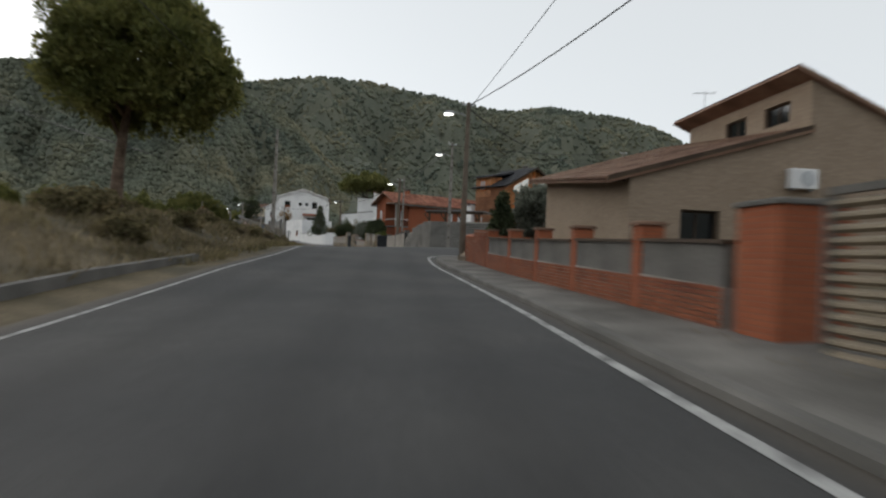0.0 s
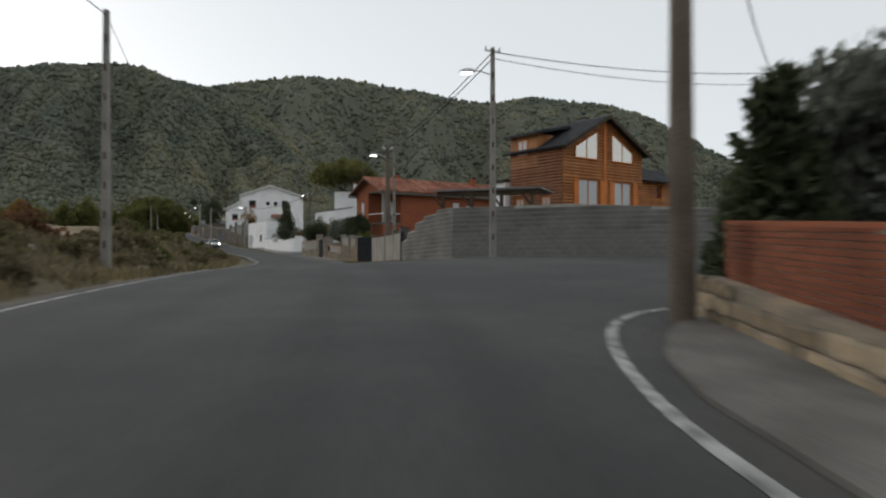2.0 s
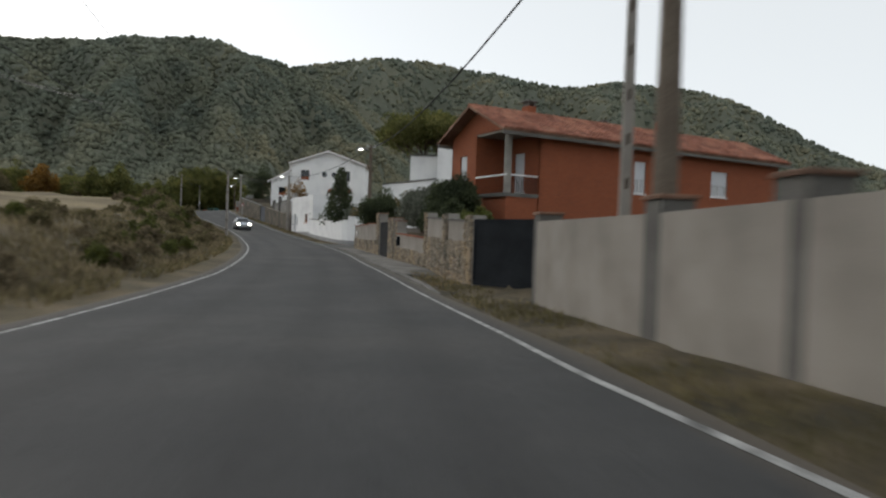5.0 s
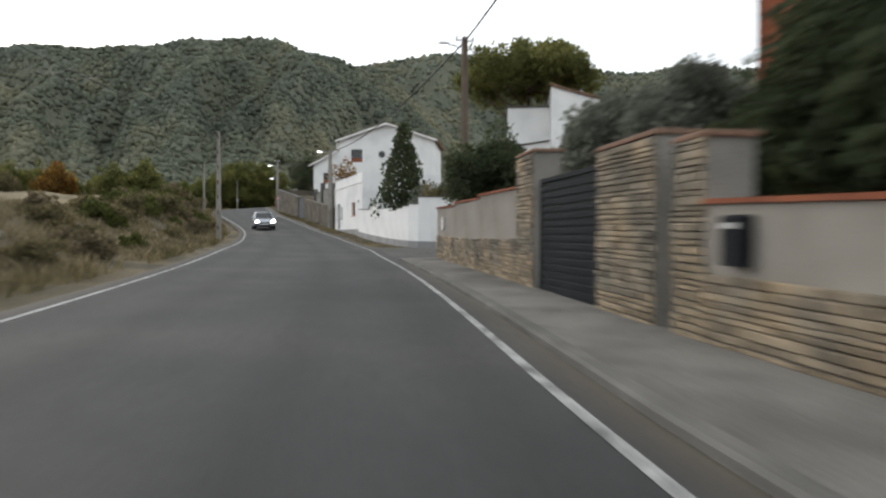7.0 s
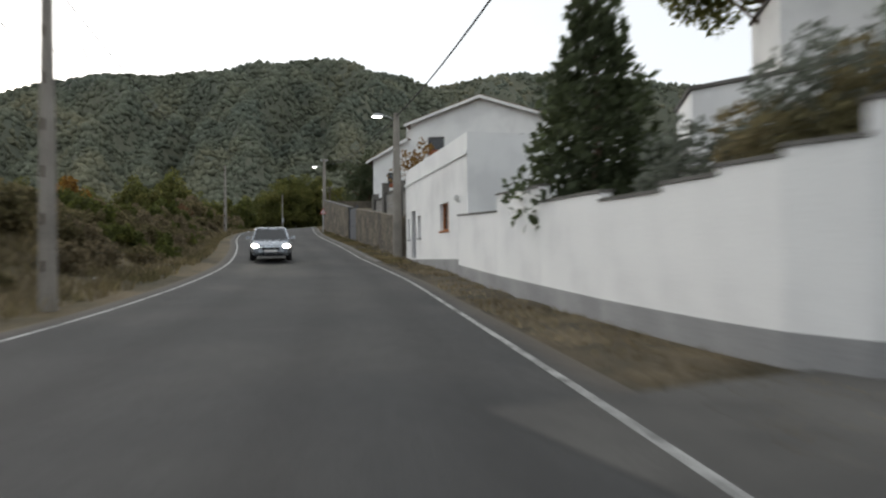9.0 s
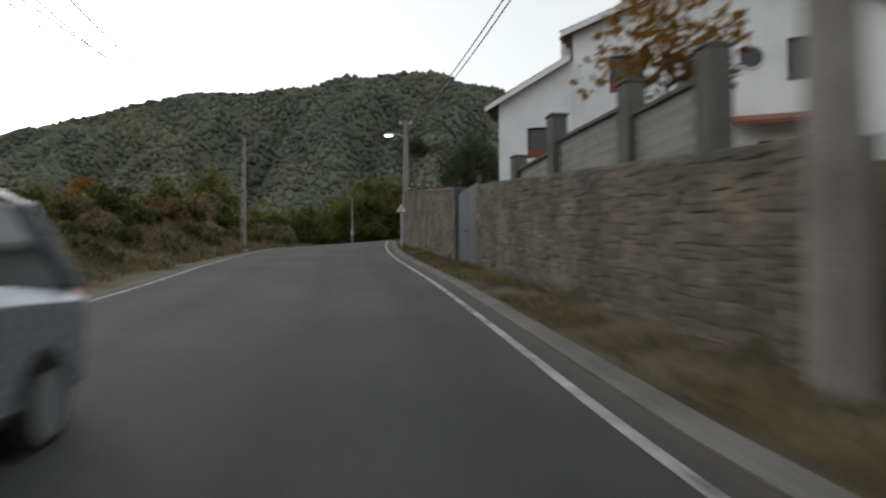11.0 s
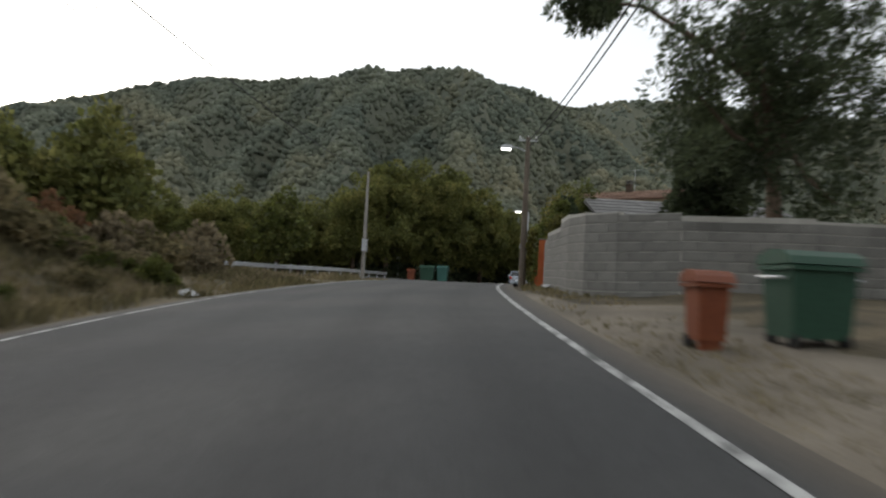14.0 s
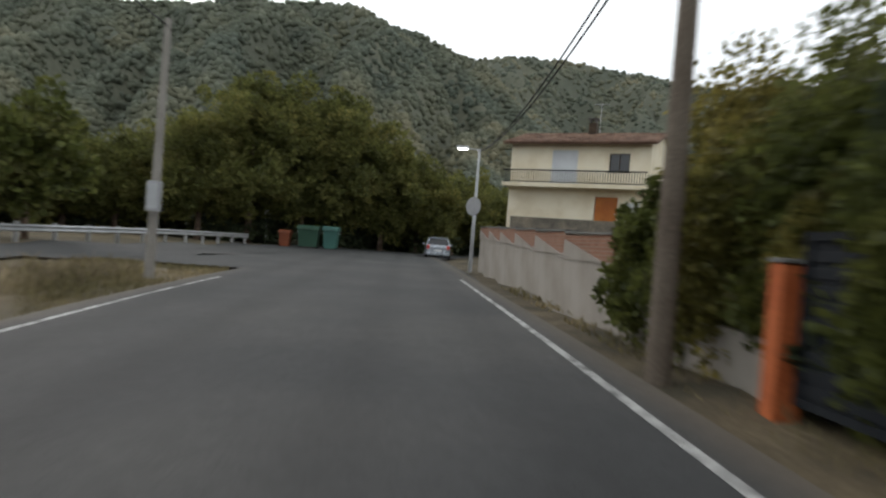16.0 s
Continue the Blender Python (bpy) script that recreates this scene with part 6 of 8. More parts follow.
def white_house():
    """The two-storey white house above the stone wall: front along x from its left end."""
    Lp, Rp = (-41.9, 172.3), (-30.0, 173.5)
    z = 6.4
    m = frame_of(Rp, Lp, z)
    W = math.hypot(Rp[0] - Lp[0], Rp[1] - Lp[1])
    ob = thing("white_house", "white plastered two-storey house with low gable roof", "house", m)
    e, r, D = 8.3, 10.3, 10.0
    at = lambda u: W - u  # distances from the left end  # noqa: E731
    wins = [(at(2.9), at(1.5), 5.6, 7.2), (at(9.6), at(8.3), 5.6, 7.2), (at(9.2), at(7.2), 0.8, 3.2), (at(2.8), at(1.4), 1.6, 3.2)]
    part("front_wall", holed_wall(Build(), 0, W, -2.0, e, -0.3, 0, wins), M_WHITE, ob)
    part("gable_top", Build().prism([(0, e), (W, e), (W / 2, r)], "y", -0.3, 0), M_WHITE, ob)
    for k, h in enumerate(wins):
        w = window(ob, Matrix.Translation((h[0], 0, h[2])), h[1] - h[0], h[3] - h[2], M_GLASS, M_DARKWOOD, deep=0.2, bars=0 if k == 0 else 1, sill=k > 0)
        # the bricked holes keep dark panes in place of the shade inside
        if k in (0, 3):
            part("brick_infill", Build().box(0.05, -0.19, 0.05, h[1] - h[0] - 0.05, -0.12, (h[3] - h[2]) * 0.32), M_BRICKW, w, "red brick filling the foot of the opening")
    for u in (5.4, 7.0):
        rw = part("round_window", Build().tube([(at(u), -0.01, 6.55), (at(u), 0.03, 6.55)], 0.42, 20), M_GLASS, ob, "small round window")
        ring = Build()
        ring.tube([(at(u) + 0.46 * math.cos(t), 0.03, 6.55 + 0.46 * math.sin(t)) for t in np.linspace(0, 6.283, 21)], 0.05, 6, caps=False)
        part("ring", ring, M_WHITEWOOD, rw)
    for x in (0, W - 0.3):
        part("side_wall", Build().box(x, -D, -2, x + 0.3, -0.3, e), M_WHITE, ob)
    part("back_wall", Build().prism([(0, -2), (W, -2), (W, e), (W / 2, r), (0, e)], "y", -D - 0.3, -D), M_WHITE, ob)
    k = (W / 2 + 0.45) / (W / 2)
    for s in (-1, 1):
        tile_roof(ob, (W / 2, 0.45, r + 0.12), (0, -D - 1.0, 0), (s * (W / 2 + 0.45), 0, -(r - e) * k), 34, 16, M_TILEB, label="low brown tile roof slope")
        part("verge_trim", Build().add([(W / 2, 0.46, r - 0.08), (W / 2 + s * (W / 2 + 0.45), 0.46, r - (r - e) * k - 0.08), (W / 2 + s * (W / 2 + 0.45), 0.46, r - (r - e) * k + 0.16), (W / 2, 0.46, r + 0.16), (W / 2, 0.5, r - 0.08), (W / 2 + s * (W / 2 + 0.45), 0.5, r - (r - e) * k - 0.08), (W / 2 + s * (W / 2 + 0.45), 0.5, r - (r - e) * k + 0.16), (W / 2, 0.5, r + 0.16)], [(0, 1, 2, 3), (7, 6, 5, 4), (0, 4, 5, 1), (1, 5, 6, 2), (2, 6, 7, 3), (3, 7, 4, 0)]), M_WHITE, ob)
    # lower wing on the left, set forward, with a roof falling away
    wx0, wx1, wy = W - 0.02, W + 3.1, 0.8
    we0, we1 = 6.9, 5.3
    ww = [(wx0 + 0.7, wx0 + 1.9, 2.9, 4.2)]
    part("wing_wall", holed_wall(Build(), wx0, wx1, -2.0, we1 - 0.3, wy - 0.3, wy, ww), M_WHITE, ob)
    part("wing_gable", Build().prism([(wx0, we1 - 0.3), (wx1, we1 - 0.3), (wx1, we1), (wx0, we0)], "y", wy - 0.3, wy), M_WHITE, ob)
    # open hole: a dark pane stands in for the shade inside
    window(ob, Matrix.Translation((ww[0][0], wy, ww[0][2])), 1.2, 1.3, M_GLASS, M_DARKWOOD, deep=0.2, bars=0, sill=False, label="unglazed window opening, its inner shade a dark pane")
    part("brick_infill", Build().box(ww[0][0] + 0.05, wy - 0.19, ww[0][2] + 0.05, ww[0][1] - 0.05, wy - 0.12, ww[0][2] + 0.4), M_BRICKW, ob, "red brick filling the foot of the opening")
    part("wing_side", Build().box(wx1 - 0.3, -10.0, -2, wx1, wy - 0.3, we1), M_WHITE, ob)
    part("wing_back", Build().box(wx0, -10.3, -2, wx1, -10.0, we1), M_WHITE, ob)
    part("wing_flank", Build().box(wx0 - 0.28, 0.002, -2, wx0 + 0.02, wy - 0.3, we0), M_WHITE, ob)
    tile_roof(ob, (wx0, wy + 0.35, we0 + 0.12), (0, -11.6, 0), (wx1 - wx0 + 0.5, 0, -(we0 - we1) * 1.16), 50, 7, M_TILEB, label="sloping brown tile wing roof")
    part("verge_trim", Build().prism([(wx0, we0 - 0.1), (wx1 + 0.5, we1 - 0.36), (wx1 + 0.5, we1 - 0.16), (wx0, we0 + 0.16)], "y", wy + 0.36, wy + 0.42), M_WHITE, ob, "white roof verge")
    part("eave_board", Build().box(wx1 + 0.42, -11.2, we1 - 0.3, wx1 + 0.5, wy + 0.35, we1 - 0.1), M_DARKWOOD, ob, "dark brown eaves board")
    part("eave_soffit", Build().box(wx1 + 0.003, -11.2, we1 - 0.3, wx1 + 0.42, wy + 0.35, we1 - 0.26), M_DARKWOOD, ob)
    chimney(ob, W + 0.5, -1.6, 6.0, 8.4, 0.4, M_WHITE)
    # tiled canopy over the terrace door
    part("canopy", Build().add([(at(10.0), 0, 4.1), (at(6.2), 0, 4.1), (at(6.2), 1.4, 3.6), (at(10.0), 1.4, 3.6), (at(10.0), 0, 4.25), (at(6.2), 0, 4.25), (at(6.2), 1.4, 3.75), (at(10.0), 1.4, 3.75)], [(3, 2, 1, 0), (4, 5, 6, 7), (0, 1, 5, 4), (1, 2, 6, 5), (2, 3, 7, 6), (3, 0, 4, 7)]), M_TILE, ob, "small clay tile canopy")
    return ob


def annex():
    a, b = (-28.9, 139.6), (-34.35, 149.0)
    za, zb = wall_base(a, b)
    z = (za + zb) / 2
    m = frame_of(a, b, z)
    L = math.hypot(a[0] - b[0], a[1] - b[1])
    ob = thing("white_annex", "flat-roofed white annex beside the road", "house", m)
    h = 4.55
    holes = [(L - 2.3, L - 1.3, 0.3, 2.5), (L - 3.4, L - 2.8, 1.2, 2.2), (L - 0.95, L - 0.5, 1.2, 2.2), (2.6, 3.9, 1.35, 2.4)]
    part("front_wall", holed_wall(Build(), 0, L, -1.5, h, -0.3, 0, holes), M_WHITE, ob)
    for k, q in enumerate(holes):
        if k == 0:
            d = part("door", Build().box(q[0] + 0.02, -0.22, q[2], q[1] - 0.02, -0.16, q[3] - 0.02), M_BLUEGATE, ob, "grey-blue metal door")
            part("handle", Build().tube([(q[0] + 0.15, -0.16, 1.3), (q[0] + 0.15, -0.1, 1.3), (q[0] + 0.28, -0.1, 1.3)], 0.015), M_METAL, d)
        else:
            window(ob, Matrix.Translation((q[0], 0, q[2])), q[1] - q[0], q[3] - q[2], M_GLASS, M_DOOR if k == 3 else M_GREYPL, deep=0.18, bars=1)
    for x in (0, L - 0.3):
        part("side_wall", Build().box(x, -6, -1.5, x + 0.3, -0.3, h), M_WHITE, ob)
    part("back_wall", Build().box(0, -6.3, -1.5, L, -6, h), M_WHITE, ob)
    part("roof", Build().box(0.3, -6, h - 0.5, L - 0.3, -0.3, h - 0.3), M_KERB, ob)
    part("cornice", Build().box(-0.06, 0.0, h - 0.75, L + 0.06, 0.06, h - 0.65), M_WHITE, ob)
    part("plinth", Build().box(0, 0.003, -1.5, L, 0.03, 0.25), M_GREYPL, ob)
    lamp = thing("wall_lamp", "small round lit lamp on a white wall", "lamp", m @ Matrix.Translation((1.0, 0, 2.3)))
    part("bracket", Build().box(-0.04, 0, -0.05, 0.04, 0.1, 0.0), M_METAL, lamp)
    part("globe", Build().tube([(0, 0.12, 0.0), (0, 0.12, 0.05), (0, 0.12, 0.15), (0, 0.12, 0.2)], [0.04, 0.09, 0.09, 0.04], 10), M_SIGNW, lamp)
    return ob


def box_house():
    """White house above the lane: a tall front block and lower ones stepping down to the left."""
    z = 3.0
    m = frame_of(WB_R, WB_C, z)
    L = math.hypot(WB_R[0] - WB_C[0], WB_R[1] - WB_C[1])
    ob = thing("white_box_house", "plain white house of stacked blocks behind olive trees", "house", m)
    part("tall_block", Build().prism([(0, -2), (L, -2), (L, 11.1), (0, 10.0)], "y", -6.5, 0), M_WHITE, ob)
    tile_roof(ob, (L + 0.15, 0.15, 11.25), (0, -6.8, 0), (-L - 0.3, 0, -1.18), 24, 12, M_TILEB, label="thin brown tile roof")
    part("middle_block", Build().box(L, -6.2, -2, L + 3.3, -2.2, 9.9), M_WHITE, ob)
    part("middle_roof_edge", Build().box(L + 0.003, -6.3, 9.9, L + 3.4, -2.1, 10.05), M_KERB, ob)
    part("low_block", Build().prism([(L + 0.003, -2), (L + 6.5, -2), (L + 6.5, 6.2), (L + 0.003, 7.1)], "y", -5.0, -1.4), M_WHITE, ob)
    part("low_roof_edge", Build().prism([(L + 0.01, 7.1), (L + 6.6, 6.2), (L + 6.6, 6.34), (L + 0.01, 7.24)], "y", -5.1, -1.3), M_KERB, ob)
    part("flue", Build().tube([(L * 0.3, -3, 10.0), (L * 0.3, -3, 11.6)], 0.13, 10), M_METAL, ob, "thin metal flue pipe")
    window(ob, Matrix.Translation((L * 0.2, 0.0, 6.2)), 0.5, 0.4, M_GLASS, M_WHITEWOOD, deep=-0.02, sill=False)
    return ob


def cream_house():
    fl, fr = CR_L, CR_R
    z = CR_Z
    m = frame_of(fr, fl, z)
    W = math.hypot(fl[0] - fr[0], fl[1] - fr[1])
    ob = thing("cream_house", "cream stained two-storey house with balcony and brown tile roof", "house", m)
    h = CR_H
    f = h / 5.6
    at = lambda u: W * (1 - u)  # noqa: E731
    holes = [(at(0.5), at(0.31), 3.0 * f, 5.2 * f), (at(0.86), at(0.72), 3.8 * f, 5.0 * f), (at(0.8), at(0.64), 0.1 * f, 2.1 * f), (at(0.95), at(0.85), 0.6 * f, 1.8 * f)]
    part("front_wall", holed_wall(Build(), 0, W, -2.5, h, -0.3, 0, holes), M_CREAM, ob)
    window(ob, Matrix.Translation((holes[0][0], 0, holes[0][2])), holes[0][1] - holes[0][0], holes[0][3] - holes[0][2], M_SHUTTER, M_WHITEWOOD, roll=0.97, bars=0, label="large window behind a white roller shutter")
    window(ob, Matrix.Translation((holes[1][0], 0, holes[1][2])), holes[1][1] - holes[1][0], holes[1][3] - holes[1][2], M_GLASS, M_DARKWOOD)
    d = part("door", Build().box(holes[2][0] + 0.03, -0.2, holes[2][2], holes[2][1] - 0.03, -0.13, holes[2][3]), M_DOOR, ob, "orange wooden door")
    part("handle", Build().tube([(holes[2][0] + 0.15, -0.13, 1.0 * f), (holes[2][0] + 0.15, -0.07, 1.0 * f)], 0.03), M_METAL, d)
    window(ob, Matrix.Translation((holes[3][0], 0, holes[3][2])), holes[3][1] - holes[3][0], holes[3][3] - holes[3][2], M_SHUTTER, M_WHITEWOOD, bars=1)
    for x in (0, W - 0.3):
        part("side_wall", Build().box(x, -7, -2.5, x + 0.3, -0.3, h), M_CREAM, ob)
    part("back_wall", Build().box(0, -7.3, -2.5, W, -7, h), M_CREAM, ob)
    part("stone_base", Build().box(0, 0.004, -2.5, W * 0.97, 0.05, 0.5 * f), M_RUBBLE, ob)
    b = part("balcony", Build().box(-0.1, 0.0, 2.55 * f, W + 0.1, 1.1, 2.8 * f), M_CREAM, ob)
    r = part("railing", Build().box(-0.05, 1.02, 3.62 * f, W + 0.05, 1.07, 3.7 * f).box(-0.05, 1.03, 2.85 * f, W + 0.05, 1.07, 2.9 * f), M_DARKMETAL, b)
    bal = Build().box(-0.016, 1.034, 2.8 * f, 0.016, 1.066, 3.66 * f).mesh("baluster", M_DARKMETAL)
    for i in range(int(W / 0.16)):
        part("baluster", bal, None, b, "", Matrix.Translation((0.05 + i * 0.16, 0, 0)))
    tile_roof(ob, (-0.4, -3.6, h + 1.3), (W + 0.8, 0, 0), (0, 4.3, -1.3), 40, 12, M_TILEB, label="clay tile roof slope")
    tile_roof(ob, (-0.4, -3.6, h + 1.3), (W + 0.8, 0, 0), (0, -4.3, -1.3), 40, 12, M_TILEB, label="clay tile roof slope")
    for x in (0, W - 0.3):
        part("gable_top", Build().prism([(-7.3, h), (0, h), (-3.6, h + 1.15)], "x", x, x + 0.3), M_CREAM, ob)
    chimney(ob, W * 0.5, -3.0, h + 0.9, h + 1.9, 0.5, M_DARKWOOD)
    aerial(m @ Vector((W * 0.47, -3.6, h + 1.2)), 2.2)
    return ob


def grey_roof_house():
    """A low brick house behind the block wall, its long eaves facing the road."""
    a, b = (-53.6, 202.5), (-59.5, 199.7)
    m = frame_of(a, b, 6.95)
    ob = thing("low_house", "low brown brick house with a grey sheet roof behind a hedge", "house", m)
    W, h = 6.5, 2.9
    part("wall", holed_wall(Build(), 0, W, -0.5, h, -0.3, 0, [(1.2, 2.2, 1, 2.0)]), M_DULLBRICK, ob)
    window(ob, Matrix.Translation((1.2, 0, 1)), 1.0, 1.0, M_GLASS, M_DARKWOOD)
    for x in (0, W - 0.3):
        part("side_wall", Build().prism([(-5, -0.5), (-0.3, -0.5), (-0.3, h), (-2.6, h + 0.9), (-5, h)], "x", x, x + 0.3), M_DULLBRICK, ob)
    tile_roof(ob, (-0.5, -2.6, h + 1.05), (W + 1.0, 0, 0), (0, 3.2, -1.15), 26, 7, M_GREYROOF, curved=False, label="grey sheet roof slope")
    tile_roof(ob, (-0.5, -2.6, h + 1.05), (W + 1.0, 0, 0), (0, -3.0, -1.1), 26, 7, M_GREYROOF, curved=False, label="grey sheet roof slope")
    part("eave_board", Build().box(-0.5, 0.55, h - 0.3, W + 0.5, 0.62, h - 0.14), M_DARKWOOD, ob, "dark eaves board")
    chimney(ob, 1.6, -2.4, h + 0.7, h + 1.4, 0.36, M_BRICKW)
    aerial(m @ Vector((2.4, -2.5, h + 0.9)), 1.5)
    return ob


def far_brick_house():
    m = frame_of((36.5, 79.0), (27.0, 83.2), 2.0)
    ob = thing("red_brick_house", "plain red brick house with a flat parapet on the side street", "house", m)
    W = 10.5
    part("wall", holed_wall(Build(), 0, W, -0.5, 8.2, -0.3, 0, [(6.0, 7.2, 4.2, 6.0), (2.0, 3.2, 4.2, 6.0)]), M_DULLBRICK, ob)
    for x in (6.0, 2.0):
        window(ob, Matrix.Translation((x, 0, 4.2)), 1.2, 1.8, M_PALEGLASS, M_WHITEWOOD, roll=0.8)
    for x in (0, W - 0.3):
        part("side_wall", Build().box(x, -9, -0.5, x + 0.3, -0.3, 8.2), M_DULLBRICK, ob)
    part("lower_block", Build().box(W, -6, -0.5, W + 2.2, -0.5, 5.6), M_DULLBRICK, ob)
    part("parapet_cap", Build().box(-0.15, -9.1, 8.2, W + 0.15, 0.15, 8.35), M_DARKWOOD, ob)
    part("back_wall", Build().box(0, -9.3, -0.5, W, -9, 8.2), M_DULLBRICK, ob)
    return ob


WOOD_FL, WOOD_FR = (5.9, 67.2), (12.0, 71.6)
OR_AT, OR_TURN, OR_HALF, OR_LEN = (-8.58, 101.06), radians(33), 3.0, 22.0
WB_C, WB_R = (-14.9, 142.3), (-11.3, 142.6)
CR_L, CR_R, CR_Z, CR_H = (-70.6, 238.7), (-61.7, 236.6), 10.3, 5.3
tan_brick_house()
log_house()
pergola()
orange_house()
white_house()
annex()
box_house()
cream_house()
grey_roof_house()
far_brick_house()


# ---------------------------------------------------------------- vegetation
def leaf_mesh(name, quads, mat):
    """One mesh of many small leaf quads; quads: n x 4 x 3."""
    n = len(quads)
    me = bpy.data.meshes.new(name)
    me.vertices.add(4 * n)
    me.vertices.foreach_set("co", quads.reshape(-1).astype(np.float32))
    me.loops.add(4 * n)
    me.loops.foreach_set("vertex_index", np.arange(4 * n, dtype=np.int32))
    me.polygons.add(n)
    me.polygons.foreach_set("loop_start", np.arange(0, 4 * n, 4, dtype=np.int32))
    me.polygons.foreach_set("loop_total", np.full(n, 4, np.int32))
    me.materials.append(mat)
    me.update(calc_edges=True)
    return me


def sprays(centres, radius, per, size, rng, up=0.25, slim=0.45, flat=1.0):
    """Leaf quads round clump centres, leaning outwards and up."""
    c = np.repeat(centres, per, axis=0)
    r = np.repeat(np.broadcast_to(radius, (len(centres),)), per)[:, None]
    d = rng.normal(size=(len(c), 3))
    d /= np.linalg.norm(d, axis=1)[:, None]
    p = c + d * r * rng.uniform(0.35, 1.0, (len(c), 1)) ** 0.6 * (1, 1, flat)
    a = d + rng.normal(size=d.shape) * 0.55 + (0, 0, up)
    a /= np.linalg.norm(a, axis=1)[:, None]
    b = np.cross(a, rng.normal(size=d.shape))
    b /= np.linalg.norm(b, axis=1)[:, None]
    s = size * rng.uniform(0.6, 1.4, (len(c), 1))
    w = b * s * slim
    return np.stack([p - w * 0.5, p + a * s * 0.5 - w, p + a * s, p + a * s * 0.5 + w], 1)


def crown_centres(rng, n, radii, hollow=0.45, lump=0.25, floor=-0.7):
    d = rng.normal(size=(n * 3, 3))
    d /= np.linalg.norm(d, axis=1)[:, None]
    d = d[d[:, 2] > floor][:n]
    q = 1 + lump * (np.sin(d[:, 0] * 5 + 1.3) * np.cos(d[:, 1] * 4.2) + 0.6 * np.sin(d[:, 2] * 7 + d[:, 0] * 3))
    return d * (hollow + (1 - hollow) * rng.random((len(d), 1)) ** 0.5) * q[:, None] * radii


def tree(name, p, height, crown, crown_z, label, mat, seed, clumps=160, per=60, leaf=0.3, clump_r=0.55, trunk_r=0.2, bend=(0, 0), limbs=9, floor=-0.7, hollow=0.45, lump=0.25, group="trees", slim=0.4, z=None, up=0.3, lower=1.0):
    """A tree with a tapered trunk, limbs and a crown of many leaf sprays. crown: its three radii; crown_z: its middle."""
    rng = np.random.default_rng(seed)
    z = land_z(*p) if z is None else z
    ob = thing(name, label, "tree", Matrix.Translation((p[0], p[1], z)), group)
    top = crown_z + crown[2] * 0.35
    path = [(bend[0] * t * t + 0.08 * math.sin(3 * t + seed), bend[1] * t * t + 0.06 * math.cos(4 * t + seed), -0.3 + (top + 0.3) * t) for t in np.linspace(0, 1, 8)]
    trunk = part("trunk", Build().tube(path, [trunk_r * (1.25 - 1.0 * t) if t > 0.05 else trunk_r * 1.5 for t in np.linspace(0, 1, 8)], 9), M_BARK, ob, smooth=True)
    c = crown_centres(rng, clumps, np.array(crown), hollow, lump, floor) + (bend[0], bend[1], crown_z)
    for k in range(limbs):
        t = rng.uniform(0.45, 0.95)
        s = Vector(path[int(t * 7)])
        e = Vector(c[rng.integers(len(c))]) * 1.0
        mid = s.lerp(e, 0.55) + Vector((0, 0, -0.25))
        part("limb", Build().tube([s, mid, e], [trunk_r * 0.42, trunk_r * 0.25, trunk_r * 0.08], 6), M_BARK, trunk, smooth=True)
    q = sprays(c, clump_r * rng.uniform(0.7, 1.3, len(c)), per, leaf, rng, up, slim)
    part("crown", leaf_mesh("crown", q, mat), None, ob)
    return ob


def conifer(name, p, height, width, label, mat, seed, tiers=16, per=420, leaf=0.22, z=None, group="conifers", trunk_r=0.14, power=1.0, foot=0.06):
    """A cone-shaped evergreen: a straight trunk and drooping tiers of sprays."""
    rng = np.random.default_rng(seed)
    z = land_z(*p) if z is None else z
    ob = thing(name, label, "tree", Matrix.Translation((p[0], p[1], z)), group)
    part("trunk", Build().tube([(0, 0, -0.3), (0, 0, height * 0.97)], [trunk_r, 0.02], 8), M_BARK, ob)
    cs = []
    for i in range(tiers):
        t = foot + (1 - foot) * i / tiers
        r = width / 2 * (1 - t) ** power + 0.05
        m = max(3, int(14 * (1 - t)) + 3)
        for j in range(m):
            a = 6.283 * (j + rng.uniform(-0.4, 0.4)) / m + i
            rr = r * rng.uniform(0.5, 1.05)
            cs.append((rr * math.cos(a), rr * math.sin(a), height * t - 0.12 * rr + rng.uniform(-0.1, 0.1)))
    cs = np.array(cs)
    q = sprays(cs, 0.12 + width * 0.1 * np.clip(1.05 - cs[:, 2] / height, 0, 1), max(8, per * tiers // len(cs)), leaf, rng, 0.1, 0.3)
    part("foliage", leaf_mesh("foliage", q, mat), None, ob)
    return ob


def shrub(name, p, radii, label, mat, seed, clumps=40, per=45, leaf=0.16, z=None, group="shrubs", category="shrub", slim=0.45, up=0.4):
    rng = np.random.default_rng(seed)
    z = land_z(*p) if z is None else z
    ob = thing(name, label, category, Matrix.Translation((p[0], p[1], z)), group)
    st = Build()
    for k in range(5):
        a = 6.283 * k / 5 + seed
        st.tube([(0.05 * math.cos(a), 0.05 * math.sin(a), -0.1), (radii[0] * 0.3 * math.cos(a), radii[1] * 0.3 * math.sin(a), radii[2] * 0.6), (radii[0] * 0.6 * math.cos(a), radii[1] * 0.6 * math.sin(a), radii[2] * 1.2)], [0.04, 0.03, 0.01], 5)
    part("stem", st, M_BARK, ob)
    c = crown_centres(rng, clumps, np.array(radii), 0.3, 0.3, -0.85) + (0, 0, radii[2] * 0.9)
    q = sprays(c, max(radii) * 0.22, per, leaf, rng, up, slim)
    part("foliage", leaf_mesh("foliage", q, mat), None, ob)
    return ob


